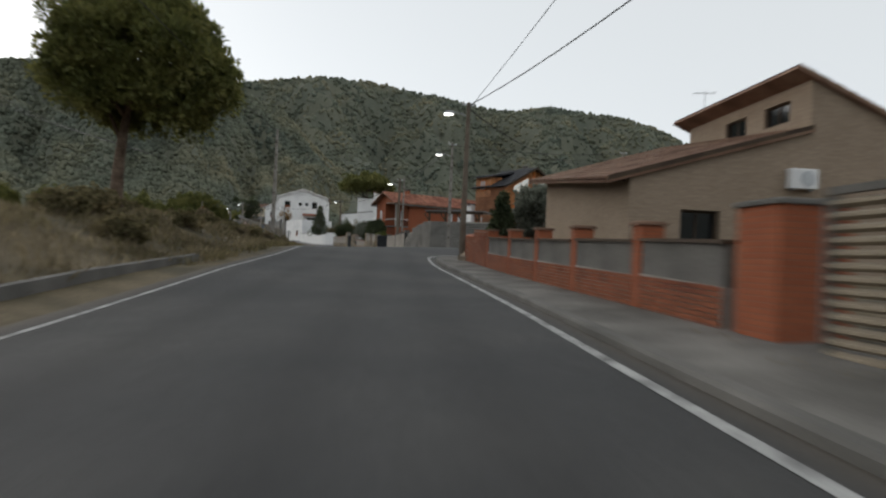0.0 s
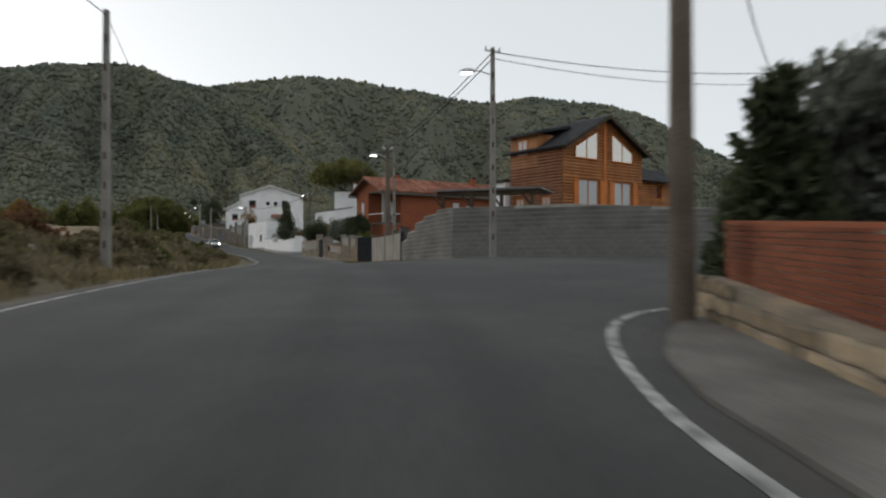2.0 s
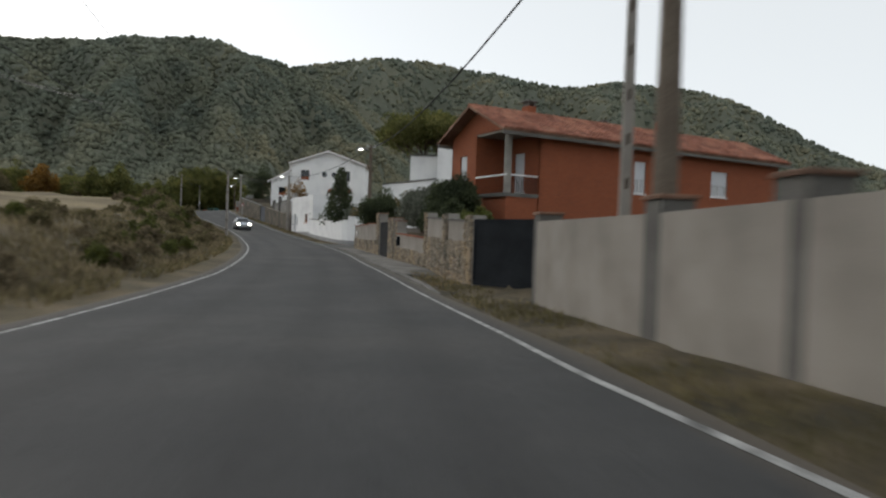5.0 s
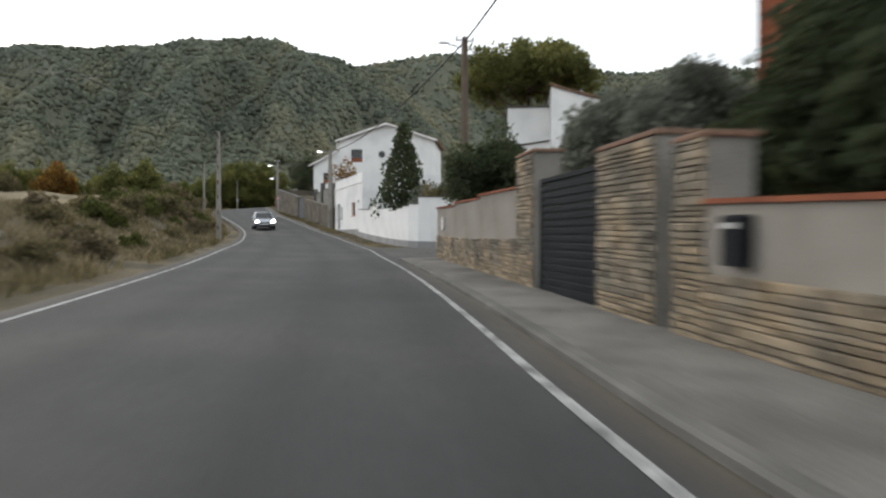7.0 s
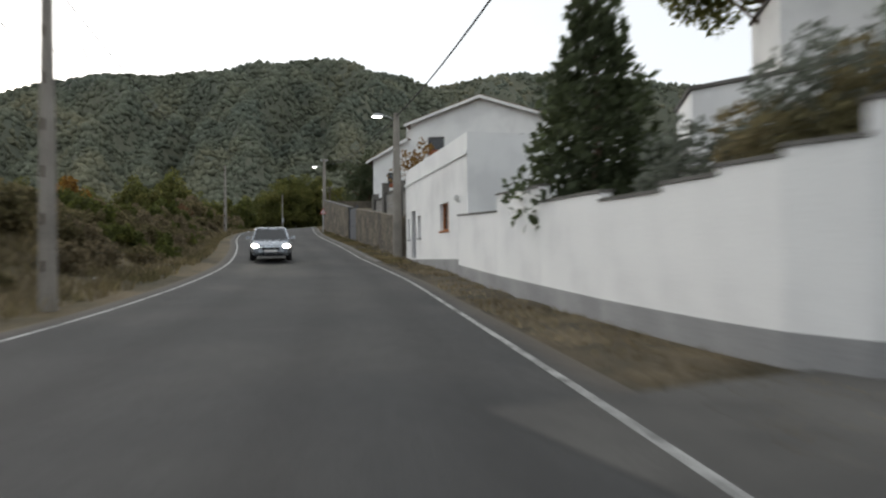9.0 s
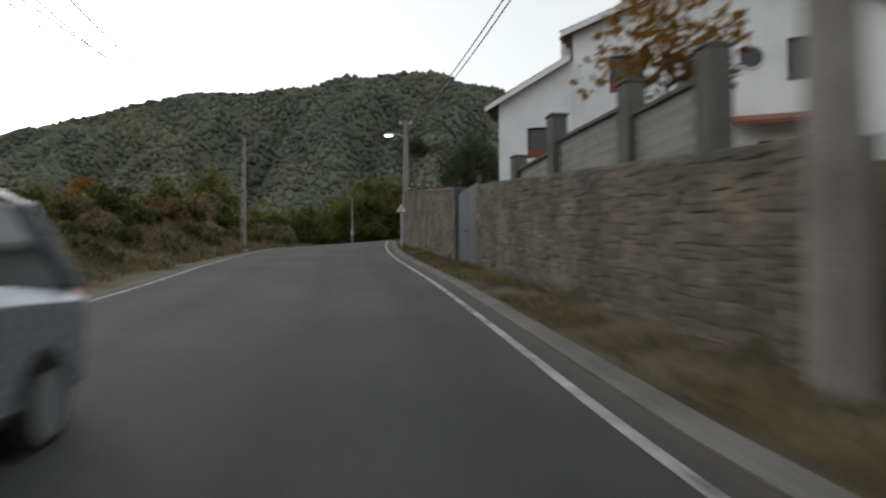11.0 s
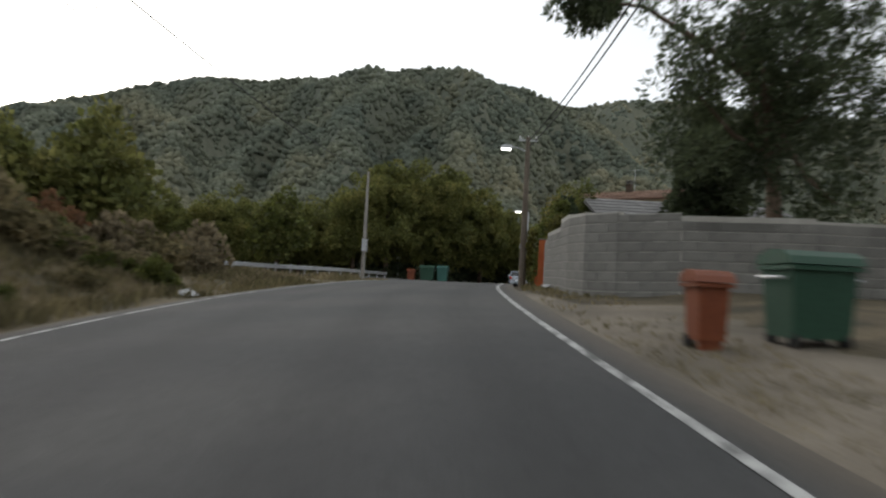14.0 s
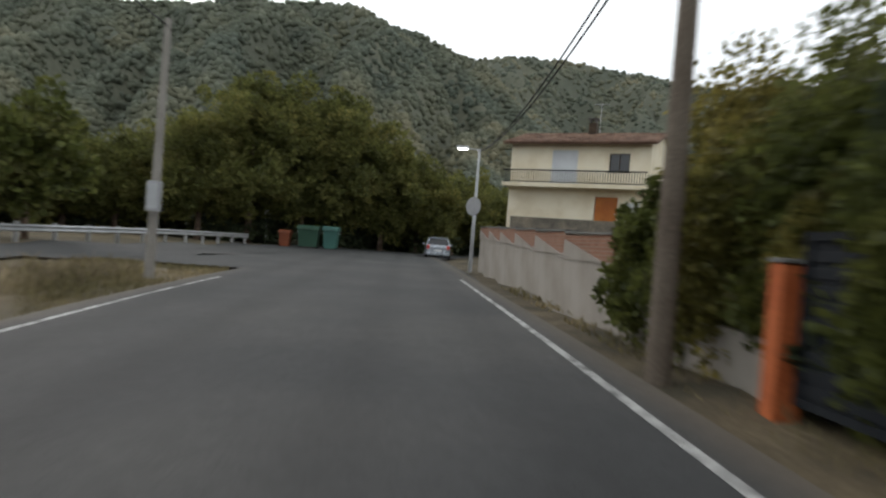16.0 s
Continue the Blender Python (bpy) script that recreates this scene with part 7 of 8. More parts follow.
# the big stone pine by the field
tree("stone_pine", (-15.3, 32.0), 13.0, (3.85, 3.85, 3.35), 6.95, "large round-crowned stone pine standing by the field", M_PINE, 3, clumps=440, per=130, leaf=0.3, slim=0.2, clump_r=0.6, trunk_r=0.27, bend=(0.95, 0.0), limbs=14, floor=-0.75, hollow=0.55, lump=0.12, group="pines")
tree("stone_pine", (-17.0, 147.5), 13.0, (5.4, 5.4, 2.3), 11.6, "flat-topped stone pine behind white houses", M_PINE, 4, clumps=320, per=90, leaf=0.34, slim=0.22, clump_r=0.65, trunk_r=0.26, limbs=14, floor=-0.5, hollow=0.5, lump=0.15, group="pines")
lot_pine = tree("pine_tree", (-54.7, 193.9), 9.0, (2.6, 2.6, 3.0), 4.7, "tall dense pine with an arching limb behind a block wall", M_PINED, 8, clumps=170, per=170, leaf=0.18, slim=0.15, clump_r=0.48, trunk_r=0.2, limbs=16, floor=-0.95, hollow=0.35, lump=0.38, group="pines")
part("arching_limb", Build().tube([(0.0, 0.0, 4.6), (-1.6, -0.3, 5.9), (-3.0, -0.6, 6.9), (-4.1, -0.9, 7.1)], [0.11, 0.09, 0.06, 0.03], 7), M_BARK, lot_pine, smooth=True)
rng_l = np.random.default_rng(9)
tuft = np.array([(-4.2, -0.9, 7.1)]) + rng_l.normal(size=(34, 3)) * (0.55, 0.45, 0.26)
part("needle_tuft", leaf_mesh("needle_tuft", sprays(tuft, 0.26, 110, 0.17, rng_l, 0.3, 0.18), M_PINED), None, lot_pine)
conifer("cypress", (-56.3, 196.6), 5.4, 2.8, "dark bushy cypress behind a block wall", M_PINED, 10, per=500, power=0.7)
conifer("cypress", (-50.6, 195.2), 5.0, 2.4, "dark cypress behind a block wall", M_PINED, 11, power=0.7)
conifer("cypress", (-48.4, 189.3), 6.5, 2.6, "tall dark cypress at the edge of a lot", M_PINED, 12, power=0.6)
conifer("spruce", (-24.3, 133.7), 7.9, 4.9, "dark green spruce above a white garden wall", M_PINED, 13, tiers=15, per=330, leaf=0.24, power=0.9, foot=0.3)
conifer("cypress", (3.2, 36.9), 3.5, 1.7, "small conical cypress behind a brick wall", M_PINED, 14, power=0.75)
for k, (x, y, h, w) in enumerate(((5.0, 37.6, 4.1, 1.7), (7.6, 38.0, 4.2, 2.2), (9.2, 37.6, 4.4, 2.2))):
    tree("olive_tree", (x, y), h, (w / 2, w / 2, 1.5), 2.6, "dusky green tree behind a brick wall", M_PINED if k else M_OLIVE, 20 + k, clumps=90, per=60, leaf=0.2, clump_r=0.4, trunk_r=0.1, limbs=5, floor=-0.95, group="garden trees")
for k, (s, l, r, h, m) in enumerate(((103.6, 6.6, 1.1, 1.45, M_OLIVE), (106.6, 6.6, 1.3, 1.6, M_OLIVE), (109.3, 7.2, 1.2, 1.5, M_OLIVE), (98.8, 6.6, 1.15, 1.9, M_PINED), (113.2, 4.9, 1.35, 2.6, M_PINED))):
    p = put(s, l)
    tree("olive_tree", p[:2], h + r, (r, r, r * 0.85), h, "grey-green olive tree behind a stone wall" if m is M_OLIVE else "dense dark garden tree behind a gate", m, 30 + k, clumps=170, per=110, leaf=0.12, clump_r=0.42, trunk_r=0.12, limbs=7, floor=-0.95, group="garden trees")
for k, (x, y, a, b, m) in enumerate(((-21.6, 131.8, 1.8, 2.1, M_OLIVE), (-20.4, 129.6, 1.5, 1.9, M_SCRUB), (-19.6, 131.6, 1.7, 2.2, M_OLIVE), (-18.4, 130.0, 1.3, 1.7, M_SCRUB), (-16.9, 131.6, 1.4, 1.9, M_SCRUB), (-15.4, 133.4, 1.3, 1.8, M_RUSSET), (-25.6, 139.6, 1.3, 1.2, M_HEDGE), (-24.0, 137.0, 1.2, 1.3, M_PINED), (-12.6, 131.8, 1.2, 1.2, M_HEDGE))):
    shrub("garden_shrub", (x, y), (a, a, b), "dense shrub behind a white garden wall", m, 50 + k, clumps=80, per=90, leaf=0.13, z=land_z(x, y) - 0.1, group="garden shrubs")
for k, (st, lt, r) in enumerate(((96.0, 5.8, 0.8), (97.6, 6.0, 0.95), (99.4, 6.0, 0.9), (101.2, 6.2, 0.85))):
    shrub("garden_shrub", put(st, lt)[:2], (r, r, r * 0.95), "dark evergreen shrub behind a rendered wall", M_PINED, 180 + k, clumps=80, per=80, leaf=0.13, group="garden shrubs")
shrub("garden_shrub", put(91.8, 5.9)[:2], (0.9, 0.9, 0.5), "green shrub in front of an orange brick house", M_HEDGE, 61, clumps=70, per=60, leaf=0.18, group="garden shrubs")

tree("autumn_tree", (-36.9, 158.9), 5.0, (1.5, 1.5, 1.3), 3.6, "thin garden tree with a few rusty leaves above a wall", M_AUTUMN, 66, clumps=34, per=26, leaf=0.2, clump_r=0.32, trunk_r=0.07, limbs=16, hollow=0.3, group="garden trees", z=5.6)

# hedge, ivy and conifer by the wooden pole
for k, (x, y, a, b, mt) in enumerate(((-62.35, 201.9, 0.6, 1.05, M_HEDGE), (-62.1, 201.0, 0.55, 1.2, M_IVY), (-61.6, 200.3, 0.5, 1.2, M_HEDGE), (-61.75, 202.0, 0.75, 1.6, M_IVY), (-61.35, 200.8, 0.7, 1.6, M_HEDGE), (-61.15, 199.0, 0.5, 1.25, M_HEDGE), (-60.85, 198.1, 0.45, 1.15, M_IVY), (-62.75, 203.0, 0.5, 1.0, M_HEDGE), (-61.0, 201.8, 0.7, 1.7, M_HEDGE), (-61.55, 199.9, 0.35, 1.0, M_IVY), (-61.25, 198.5, 0.35, 1.0, M_HEDGE))):
    shrub("hedge", (x, y), (a, a, b), "overgrown leafy hedge with yellowing leaves behind a pole", mt, 70 + k, clumps=110, per=110, leaf=0.09, category="hedge", group="hedge bushes")
conifer("cypress", (-61.0, 199.5), 3.0, 1.2, "bushy green conifer above a hedge", M_PINED, 77, power=0.7)
tree("slender_tree", (-61.9, 202.7), 3.5, (0.45, 0.45, 0.95), 2.5, "slender yellow-green tree behind a hedge", M_IVY, 78, clumps=60, per=60, leaf=0.09, trunk_r=0.06, limbs=5)

# pine wood beyond the junction: a few trees, repeated
WOOD = []
for k in range(5):
    h = (8.5, 10.5, 12.0, 9.5, 7.0)[k]
    r = (3.2, 3.6, 4.0, 3.3, 2.9)[k]
    WOOD.append(tree("pine_tree", (-300 - 10 * k, -200), h, (r, r, h * 0.42), h * 0.55, "dense green pine at the edge of a wood", M_WOODPINE, 90 + k, clumps=300, per=120, leaf=0.28, slim=0.24, clump_r=0.58, trunk_r=0.2, limbs=9, floor=-0.95, lump=0.28, hollow=0.45, group="wood edge pines", z=0.0))
rng_w = np.random.default_rng(17)
EDGE = [(-101.1, 225.4, 4, 0.94), (-99.1, 227.6, 4, 0.93), (-98.7, 230.7, 4, 1.03), (-96.4, 232.8, 4, 0.97), (-95.1, 236.3, 4, 1.13), (-91.0, 234.3, 3, 0.95), (-88.8, 236.9, 1, 1.07), (-86.5, 240.4, 2, 0.97), (-84.5, 243.5, 1, 1.02), (-81.8, 245.6, 3, 1.01), (-79.6, 248.4, 4, 1.13), (-77.7, 253.0, 4, 1.02), (-75.3, 257.6, 4, 0.9), (-105.2, 235.6, 4, 0.97), (-101.2, 241.8, 0, 0.97), (-94.7, 243.8, 1, 1.0), (-92.1, 247.6, 2, 1.03), (-89.3, 251.2, 1, 1.06), (-86.6, 254.5, 3, 1.06), (-84.1, 259.6, 0, 1.02), (-72.3, 264.2, 4, 0.93), (-106.1, 224.8, 4, 0.96), (-128, 196, 0, 1.03), (-121, 206, 0, 1.09), (-115, 214, 0, 0.97), (-111, 240, 3, 0.98), (-118, 229, 3, 1.03), (-125, 218, 3, 1.09), (-134, 208, 0, 1.09), (-64, 270, 0, 0.97), (-58, 272, 0, 1.03), (-52, 268, 0, 0.97), (-140, 190, 0, 0.97), (-97, 256, 1, 1.08), (-79, 271, 0, 1.09), (-110, 218, 4, 1.03)]
used = set()
for x, y, k, c in EDGE:
    m = Matrix.Translation((x, y, land_z(x, y) - 0.1)) @ Matrix.Rotation(rng_w.uniform(0, 6.28), 4, "Z") @ Matrix.Scale(c, 4)
    if k not in used:
        WOOD[k].matrix_basis = m
        used.add(k)
    else:
        copy_thing(WOOD[k], m)

UNDER = shrub("undergrowth_bush", (-300, -260), (1.5, 1.5, 0.9), "dark green undergrowth below the pines", M_PINED, 160, clumps=50, per=45, leaf=0.2, z=0.0, group="undergrowth bushes")
for i in range(44):
    x, y = EDGE[i % 22][:2]
    x, y = x - rng_w.uniform(-0.5, 5.0), y + rng_w.uniform(0.5, 6.0)
    m = Matrix.Translation((x, y, land_z(x, y) - 0.1)) @ Matrix.Rotation(rng_w.uniform(0, 6.28), 4, "Z") @ Matrix.Scale(rng_w.uniform(0.7, 1.5), 4)
    if i == 0:
        UNDER.matrix_basis = m
    else:
        copy_thing(UNDER, m)

# trees along the far edge of the stubble field
FIELD = [tree("field_tree", (-320 - 10 * k, -230), 6, (2.0, 2.0, 2.2), 3.3, lab, mt, 120 + k, clumps=100, per=45, leaf=0.32, clump_r=0.55, trunk_r=0.13, limbs=5, floor=-0.95, group="field edge trees", z=0.0) for k, (lab, mt) in enumerate((("green tree at the field edge", M_PINE), ("small rust-coloured autumn tree by the field", M_AUTUMN), ("dusty scrubby tree at the field edge", M_SCRUB), ("dark green tree at the field edge", M_HEDGE)))]
used = set()
spots = [(-104.5, 199.0, 1, 1.35), (-112, 196, 2, 1.1), (-108, 203, 3, 1.0), (-94.0, 201, 0, 1.3), (-90.5, 204, 0, 1.15), (-98, 205, 2, 1.0), (-84.5, 214, 3, 0.9)]
for i in range(46):
    t = i / 45
    spots.append((-62 - 74 * t - rng_w.uniform(0, 14), 92 + 92 * t + rng_w.uniform(-10, 10), int(rng_w.choice([0, 0, 2, 3, 3, 1])), rng_w.uniform(0.7, 1.25)))
for x, y, k, s in spots:
    m = Matrix.Translation((x, y, land_z(x, y) - 0.1)) @ Matrix.Rotation(rng_w.uniform(0, 6.28), 4, "Z") @ Matrix.Scale(s, 4)
    if k not in used:
        FIELD[k].matrix_basis = m
        used.add(k)
    else:
        copy_thing(FIELD[k], m)

# bushes on the roadside bank
BUSH = [shrub("roadside_bush", (-340 - 5 * k, -240), (0.8, 0.8, 0.55), lab, mt, 140 + k, clumps=38, per=40, leaf=0.15, z=0.0, group="roadside bushes") for k, (lab, mt) in enumerate((("dry brown scrub bush on the bank", M_SCRUB), ("straw-coloured dry bush on the bank", M_STRAW), ("low green bush on the bank", M_HEDGE), ("russet shrub on the bank", M_RUSSET)))]
used = set()
bs = []
for i in range(190):
    s = rng_w.uniform(40, 212)
    l = -6.8 - abs(rng_w.normal()) * 3.6
    bs.append((s, l, int(rng_w.choice([0, 0, 0, 1, 1, 2, 2])), rng_w.uniform(0.5, 1.15) * ((0.75 if s < 130 else 1.0) if l < -9 else 0.65)))
for i in range(85):
    bs.append((rng_w.uniform(140, 208), rng_w.uniform(-11.5, -6.9), int(rng_w.choice([0, 0, 1, 1, 2])), rng_w.uniform(0.35, 0.75)))
for i in range(8):
    bs.append((rng_w.uniform(192, 206), rng_w.uniform(-12.0, -9.5), int(rng_w.choice([3, 1])), rng_w.uniform(0.7, 1.1)))
bs += [(204, -11, 0, 1.6), (209, -12.5, 3, 1.3), (200, -11.5, 1, 1.7), (214, -10, 1, 1.5), (27, -12.5, 0, 1.1), (30, -12.5, 0, 1.2), (24, -9.0, 0, 1.0), (33, -9.5, 0, 0.8), (15, -9, 1, 0.8), (10, -10.5, 0, 0.9), (62, -14, 3, 1.4), (57, -14.5, 2, 1.3), (186, -10, 3, 1.0), (190, -9.5, 0, 1.3)]
for s, l, k, c in bs:
    p = put(s, l)
    m = Matrix.Translation((p.x, p.y, p.z - 0.05)) @ Matrix.Rotation(rng_w.uniform(0, 6.28), 4, "Z")
    if k not in used:
        BUSH[k].matrix_basis, BUSH[k].scale = m, (c, c, c)
        used.add(k)
    else:
        b = copy_thing(BUSH[k], m)
        b.scale = (c, c, c)


def grass(name, count, st_range, lat_range, height, mat, label, seed, bias=1.0, keep=None):
    """Blades of dry grass over a strip beside the road, joined."""
    rng = np.random.default_rng(seed)
    s = rng.uniform(*st_range, count)
    l = lat_range[0] + (lat_range[1] - lat_range[0]) * rng.random(count) ** bias
    i = np.interp(s, SS, np.arange(len(SS)))
    ii = np.arange(len(SS))
    x = np.interp(i, ii, CX) + l * np.interp(i, ii, TY)
    y = np.interp(i, ii, CY) - l * np.interp(i, ii, TX)
    patch = rough(x, y, 1.6, 3.0) + 0.6 * rough(x, y, 0.5, 1.0)
    ok = patch + rng.normal(size=count) * 0.35 > -0.15
    x, y = x[ok], y[ok]
    base = np.stack([x, y, land(x, y) - 0.03], -1)
    n = len(x)
    a = rng.uniform(0, 6.283, n)
    lean = rng.normal(size=(n, 2)) * 0.3
    h = height * rng.uniform(0.35, 1.3, n)[:, None]
    w = np.stack([np.cos(a), np.sin(a), 0 * a], -1) * 0.012 * (1 + height)
    tip = base + np.concatenate([lean, np.ones((n, 1))], 1) * h
    mid = base + np.concatenate([lean * 0.35, np.ones((n, 1)) * 0.55], 1) * h
    q = np.stack([base - w, base + w, mid + w * 0.9, tip], 1)
    return tagged(new(name, leaf_mesh(name, q, mat)), label, "grass", "", "stuff")


grass("dry_grass", 80000, (4, 224), (-6.2, -16.0), 0.36, M_STRAW, "dry straw-coloured grass on the roadside bank", 200, 1.4)
grass("weeds", 60000, (138, 216), (-5.9, -11.0), 0.26, M_SCRUB, "dense low weeds on the bank", 208, 1.1)
grass("weeds", 85000, (20, 224), (-5.6, -14.0), 0.3, M_SCRUB, "low brown-green weeds on the verge", 201, 1.2)
grass("verge_grass", 16000, (150, 186), (2.35, 3.5), 0.13, M_SCRUB, "brown-green dry grass on the verge below a stone wall", 202)
grass("verge_grass", 9000, (184, 226), (2.4, 4.0), 0.10, M_SCRUB, "sparse weeds along a block wall", 203)
grass("verge_grass", 7000, (58, 92), (2.6, 4.0), 0.12, M_SCRUB, "sparse weeds along walls", 204)
grass("verge_grass", 14000, (205, 227), (-5.0, -8.6), 0.12, M_SCRUB, "short dry grass on a road island", 205)
grass("verge_grass", 5000, (123, 150), (2.5, 4.2), 0.1, M_STRAW, "sparse dry grass below a white wall", 206)
grass("wall_weeds", 3500, (2, 30), (3.4, 3.9), 0.16, M_SCRUB, "weeds at the foot of a brick wall", 207)


def rock(p, s, seed, label="pale broken rock on the bank"):
    rng = np.random.default_rng(seed)
    v, f = icoball(0.3, rng, 0.6)
    B = Build().add((v * s * rng.uniform(0.7, 1.3, 3)).tolist(), f.tolist())
    return thing("rock", label, "rock", Matrix.Translation((p[0], p[1], land_z(p[0], p[1]) + s * 0.2)), "rocks", build=B, mat=M_ROCK)


for i in range(46):
    p = put(rng_w.uniform(30, 222), -6.3 - abs(rng_w.normal()) * 2.2)
    rock(p[:2], rng_w.uniform(0.07, 0.26), 300 + i)
for i, (s, l, w) in enumerate(((57, -6.6, 0.35), (66, -7.2, 0.4), (68, -7.6, 0.5), (188, -6.0, 0.3), (206, -6.1, 0.45), (196, -6.2, 0.3), (208.1, 3.15, 0.22))):
    p = put(s, l)
    rng = np.random.default_rng(400 + i)
    v, f = icoball(0.4, rng, 0.45)
    thing("litter", "crumpled white plastic sheet lying on the ground", "litter", Matrix.Translation((p.x, p.y, p.z + 0.06)), "litter", build=Build().add((v * (w, w * 0.6, w * 0.5)).tolist(), f.tolist()), mat=M_LITTER)


# ---------------------------------------------------------------- cars
def loft(sections, mat_build=None):
    """Joins rings of equal length into a closed skin."""
    B = mat_build or Build()
    n = len(sections[0])
    k = len(B.v)
    for ring in sections:
        B.v.extend(tuple(p) for p in ring)
    for i in range(len(sections) - 1):
        for j in range(n):
            a, b = k + i * n + j, k + i * n + (j + 1) % n
            B.f.append((a, b, b + n, a + n))
    B.f.append(tuple(range(k, k + n))[::-1])
    B.f.append(tuple(range(k + (len(sections) - 1) * n, k + len(sections) * n)))
    return B


def car(p, turn, label, paint_mat, lit, group="cars"):
    """A small hatchback; x points to its front."""
    ob = thing("car", label, "car", Matrix.Translation(p) @ Matrix.Rotation(radians(turn), 4, "Z"), group)
    ring = lambda x, w, z0, z1, c=0.12: [(x, -w + c, z0), (x, w - c, z0), (x, w, z0 + c), (x, w, z1 - c), (x, w - c, z1), (x, -w + c, z1), (x, -w, z1 - c), (x, -w, z0 + c)]  # noqa: E731
    body = part("body", loft([ring(-1.98, 0.72, 0.35, 0.85), ring(-1.85, 0.82, 0.25, 0.98), ring(-1.0, 0.85, 0.2, 0.98), ring(0.4, 0.85, 0.2, 0.96), ring(0.9, 0.85, 0.2, 0.93), ring(1.6, 0.82, 0.22, 0.82), ring(1.92, 0.72, 0.28, 0.68), ring(2.0, 0.6, 0.35, 0.55)]), paint_mat, ob, smooth=False)
    top = lambda x, w, z: [(x, -w, z), (x, w, z)]  # noqa: E731
    C = Build().add([(-1.8, -0.76, 0.95), (1.0, -0.76, 0.92), (0.35, -0.6, 1.42), (-1.45, -0.6, 1.42), (-1.8, 0.76, 0.95), (1.0, 0.76, 0.92), (0.35, 0.6, 1.42), (-1.45, 0.6, 1.42)], [(0, 1, 2, 3), (7, 6, 5, 4), (1, 5, 6, 2), (0, 3, 7, 4)])
    part("glazing", C, M_GLASS, ob, "dark tinted car windows")
    part("roof", loft([ring(-1.55, 0.58, 1.40, 1.46, 0.02), ring(-1.2, 0.62, 1.41, 1.49, 0.03), ring(0.1, 0.62, 1.41, 1.49, 0.03), ring(0.4, 0.58, 1.38, 1.44, 0.02)]), paint_mat, ob)
    for s in (-1, 1):
        for a, b in (((1.02, 0.77, 0.92), (0.37, 0.61, 1.43)), ((-0.45, 0.775, 0.95), (-0.45, 0.61, 1.43)), ((-1.82, 0.77, 0.95), (-1.47, 0.61, 1.43))):
            part("pillar", Build().tube([(a[0], s * a[1], a[2]), (b[0], s * b[1], b[2])], 0.045, 5), paint_mat, ob)
        part("mirror", Build().box(0.6, s * 0.86 - (0.18 if s < 0 else 0), 0.95, 0.72, s * 0.86 + (0.18 if s > 0 else 0), 1.08, chamfer=0.03), paint_mat, ob)
        for x in (-1.25, 1.25):
            w = part("wheel", Build().tube([(x, s * 0.66, 0.31), (x, s * 0.7, 0.31), (x, s * 0.85, 0.31), (x, s * 0.87, 0.31)], [0.27, 0.31, 0.31, 0.27], 20), M_BLACK, ob)
            part("rim", Build().tube([(x, s * 0.868, 0.31), (x, s * 0.88, 0.31)], 0.19, 14), M_METAL, w)
        part("headlight", loft([[(1.9, s * 0.66 + 0.13 * math.cos(t), 0.63 + 0.075 * math.sin(t)) for t in np.linspace(0, 5.6, 9)], [(1.985, s * 0.6 + 0.11 * math.cos(t), 0.62 + 0.06 * math.sin(t)) for t in np.linspace(0, 5.6, 9)]]), M_HEAD if lit else M_SIGNW, ob, "glowing headlight" if lit else "")
        part("tail_light", Build().box(-2.0, s * 0.66 - 0.1, 0.7, -1.88, s * 0.66 + 0.1, 0.95, chamfer=0.02), M_SIGNR, ob)
    part("rear_window", Build().add([(-1.84, -0.6, 0.99), (-1.84, 0.6, 0.99), (-1.52, 0.52, 1.39), (-1.52, -0.52, 1.39), (-1.8, -0.6, 0.99), (-1.8, 0.6, 0.99), (-1.48, 0.52, 1.39), (-1.48, -0.52, 1.39)], [(0, 1, 2, 3), (7, 6, 5, 4), (0, 4, 5, 1), (1, 5, 6, 2), (2, 6, 7, 3), (3, 7, 4, 0)]), M_GLASS, ob)
    part("grille", Build().box(1.95, -0.35, 0.45, 2.01, 0.35, 0.55), M_BLACK, ob)
    part("number_plate", Build().box(-2.005, -0.26, 0.55, -1.97, 0.26, 0.66), M_SIGNW, ob)
    part("number_plate", Build().box(1.99, -0.26, 0.36, 2.02, 0.26, 0.46), M_SIGNW, ob)
    part("bumper", Build().box(-2.03, -0.75, 0.32, -1.9, 0.75, 0.5, chamfer=0.05), paint_mat, ob)
    return ob


p = put(151.9, -2.6)
car((p.x, p.y, float(road_z(np.array([151.9]), np.array([-2.6]))[0]) + 0.03), heading(151.9) - 90, "silver car with glowing headlights in the oncoming lane", M_CARPAINT, True)
car((-75.3, 239.0, land_z(-75.3, 239.0) - 0.1), 106, "silver hatchback parked beyond the junction seen from behind", M_CARPAINT, False)


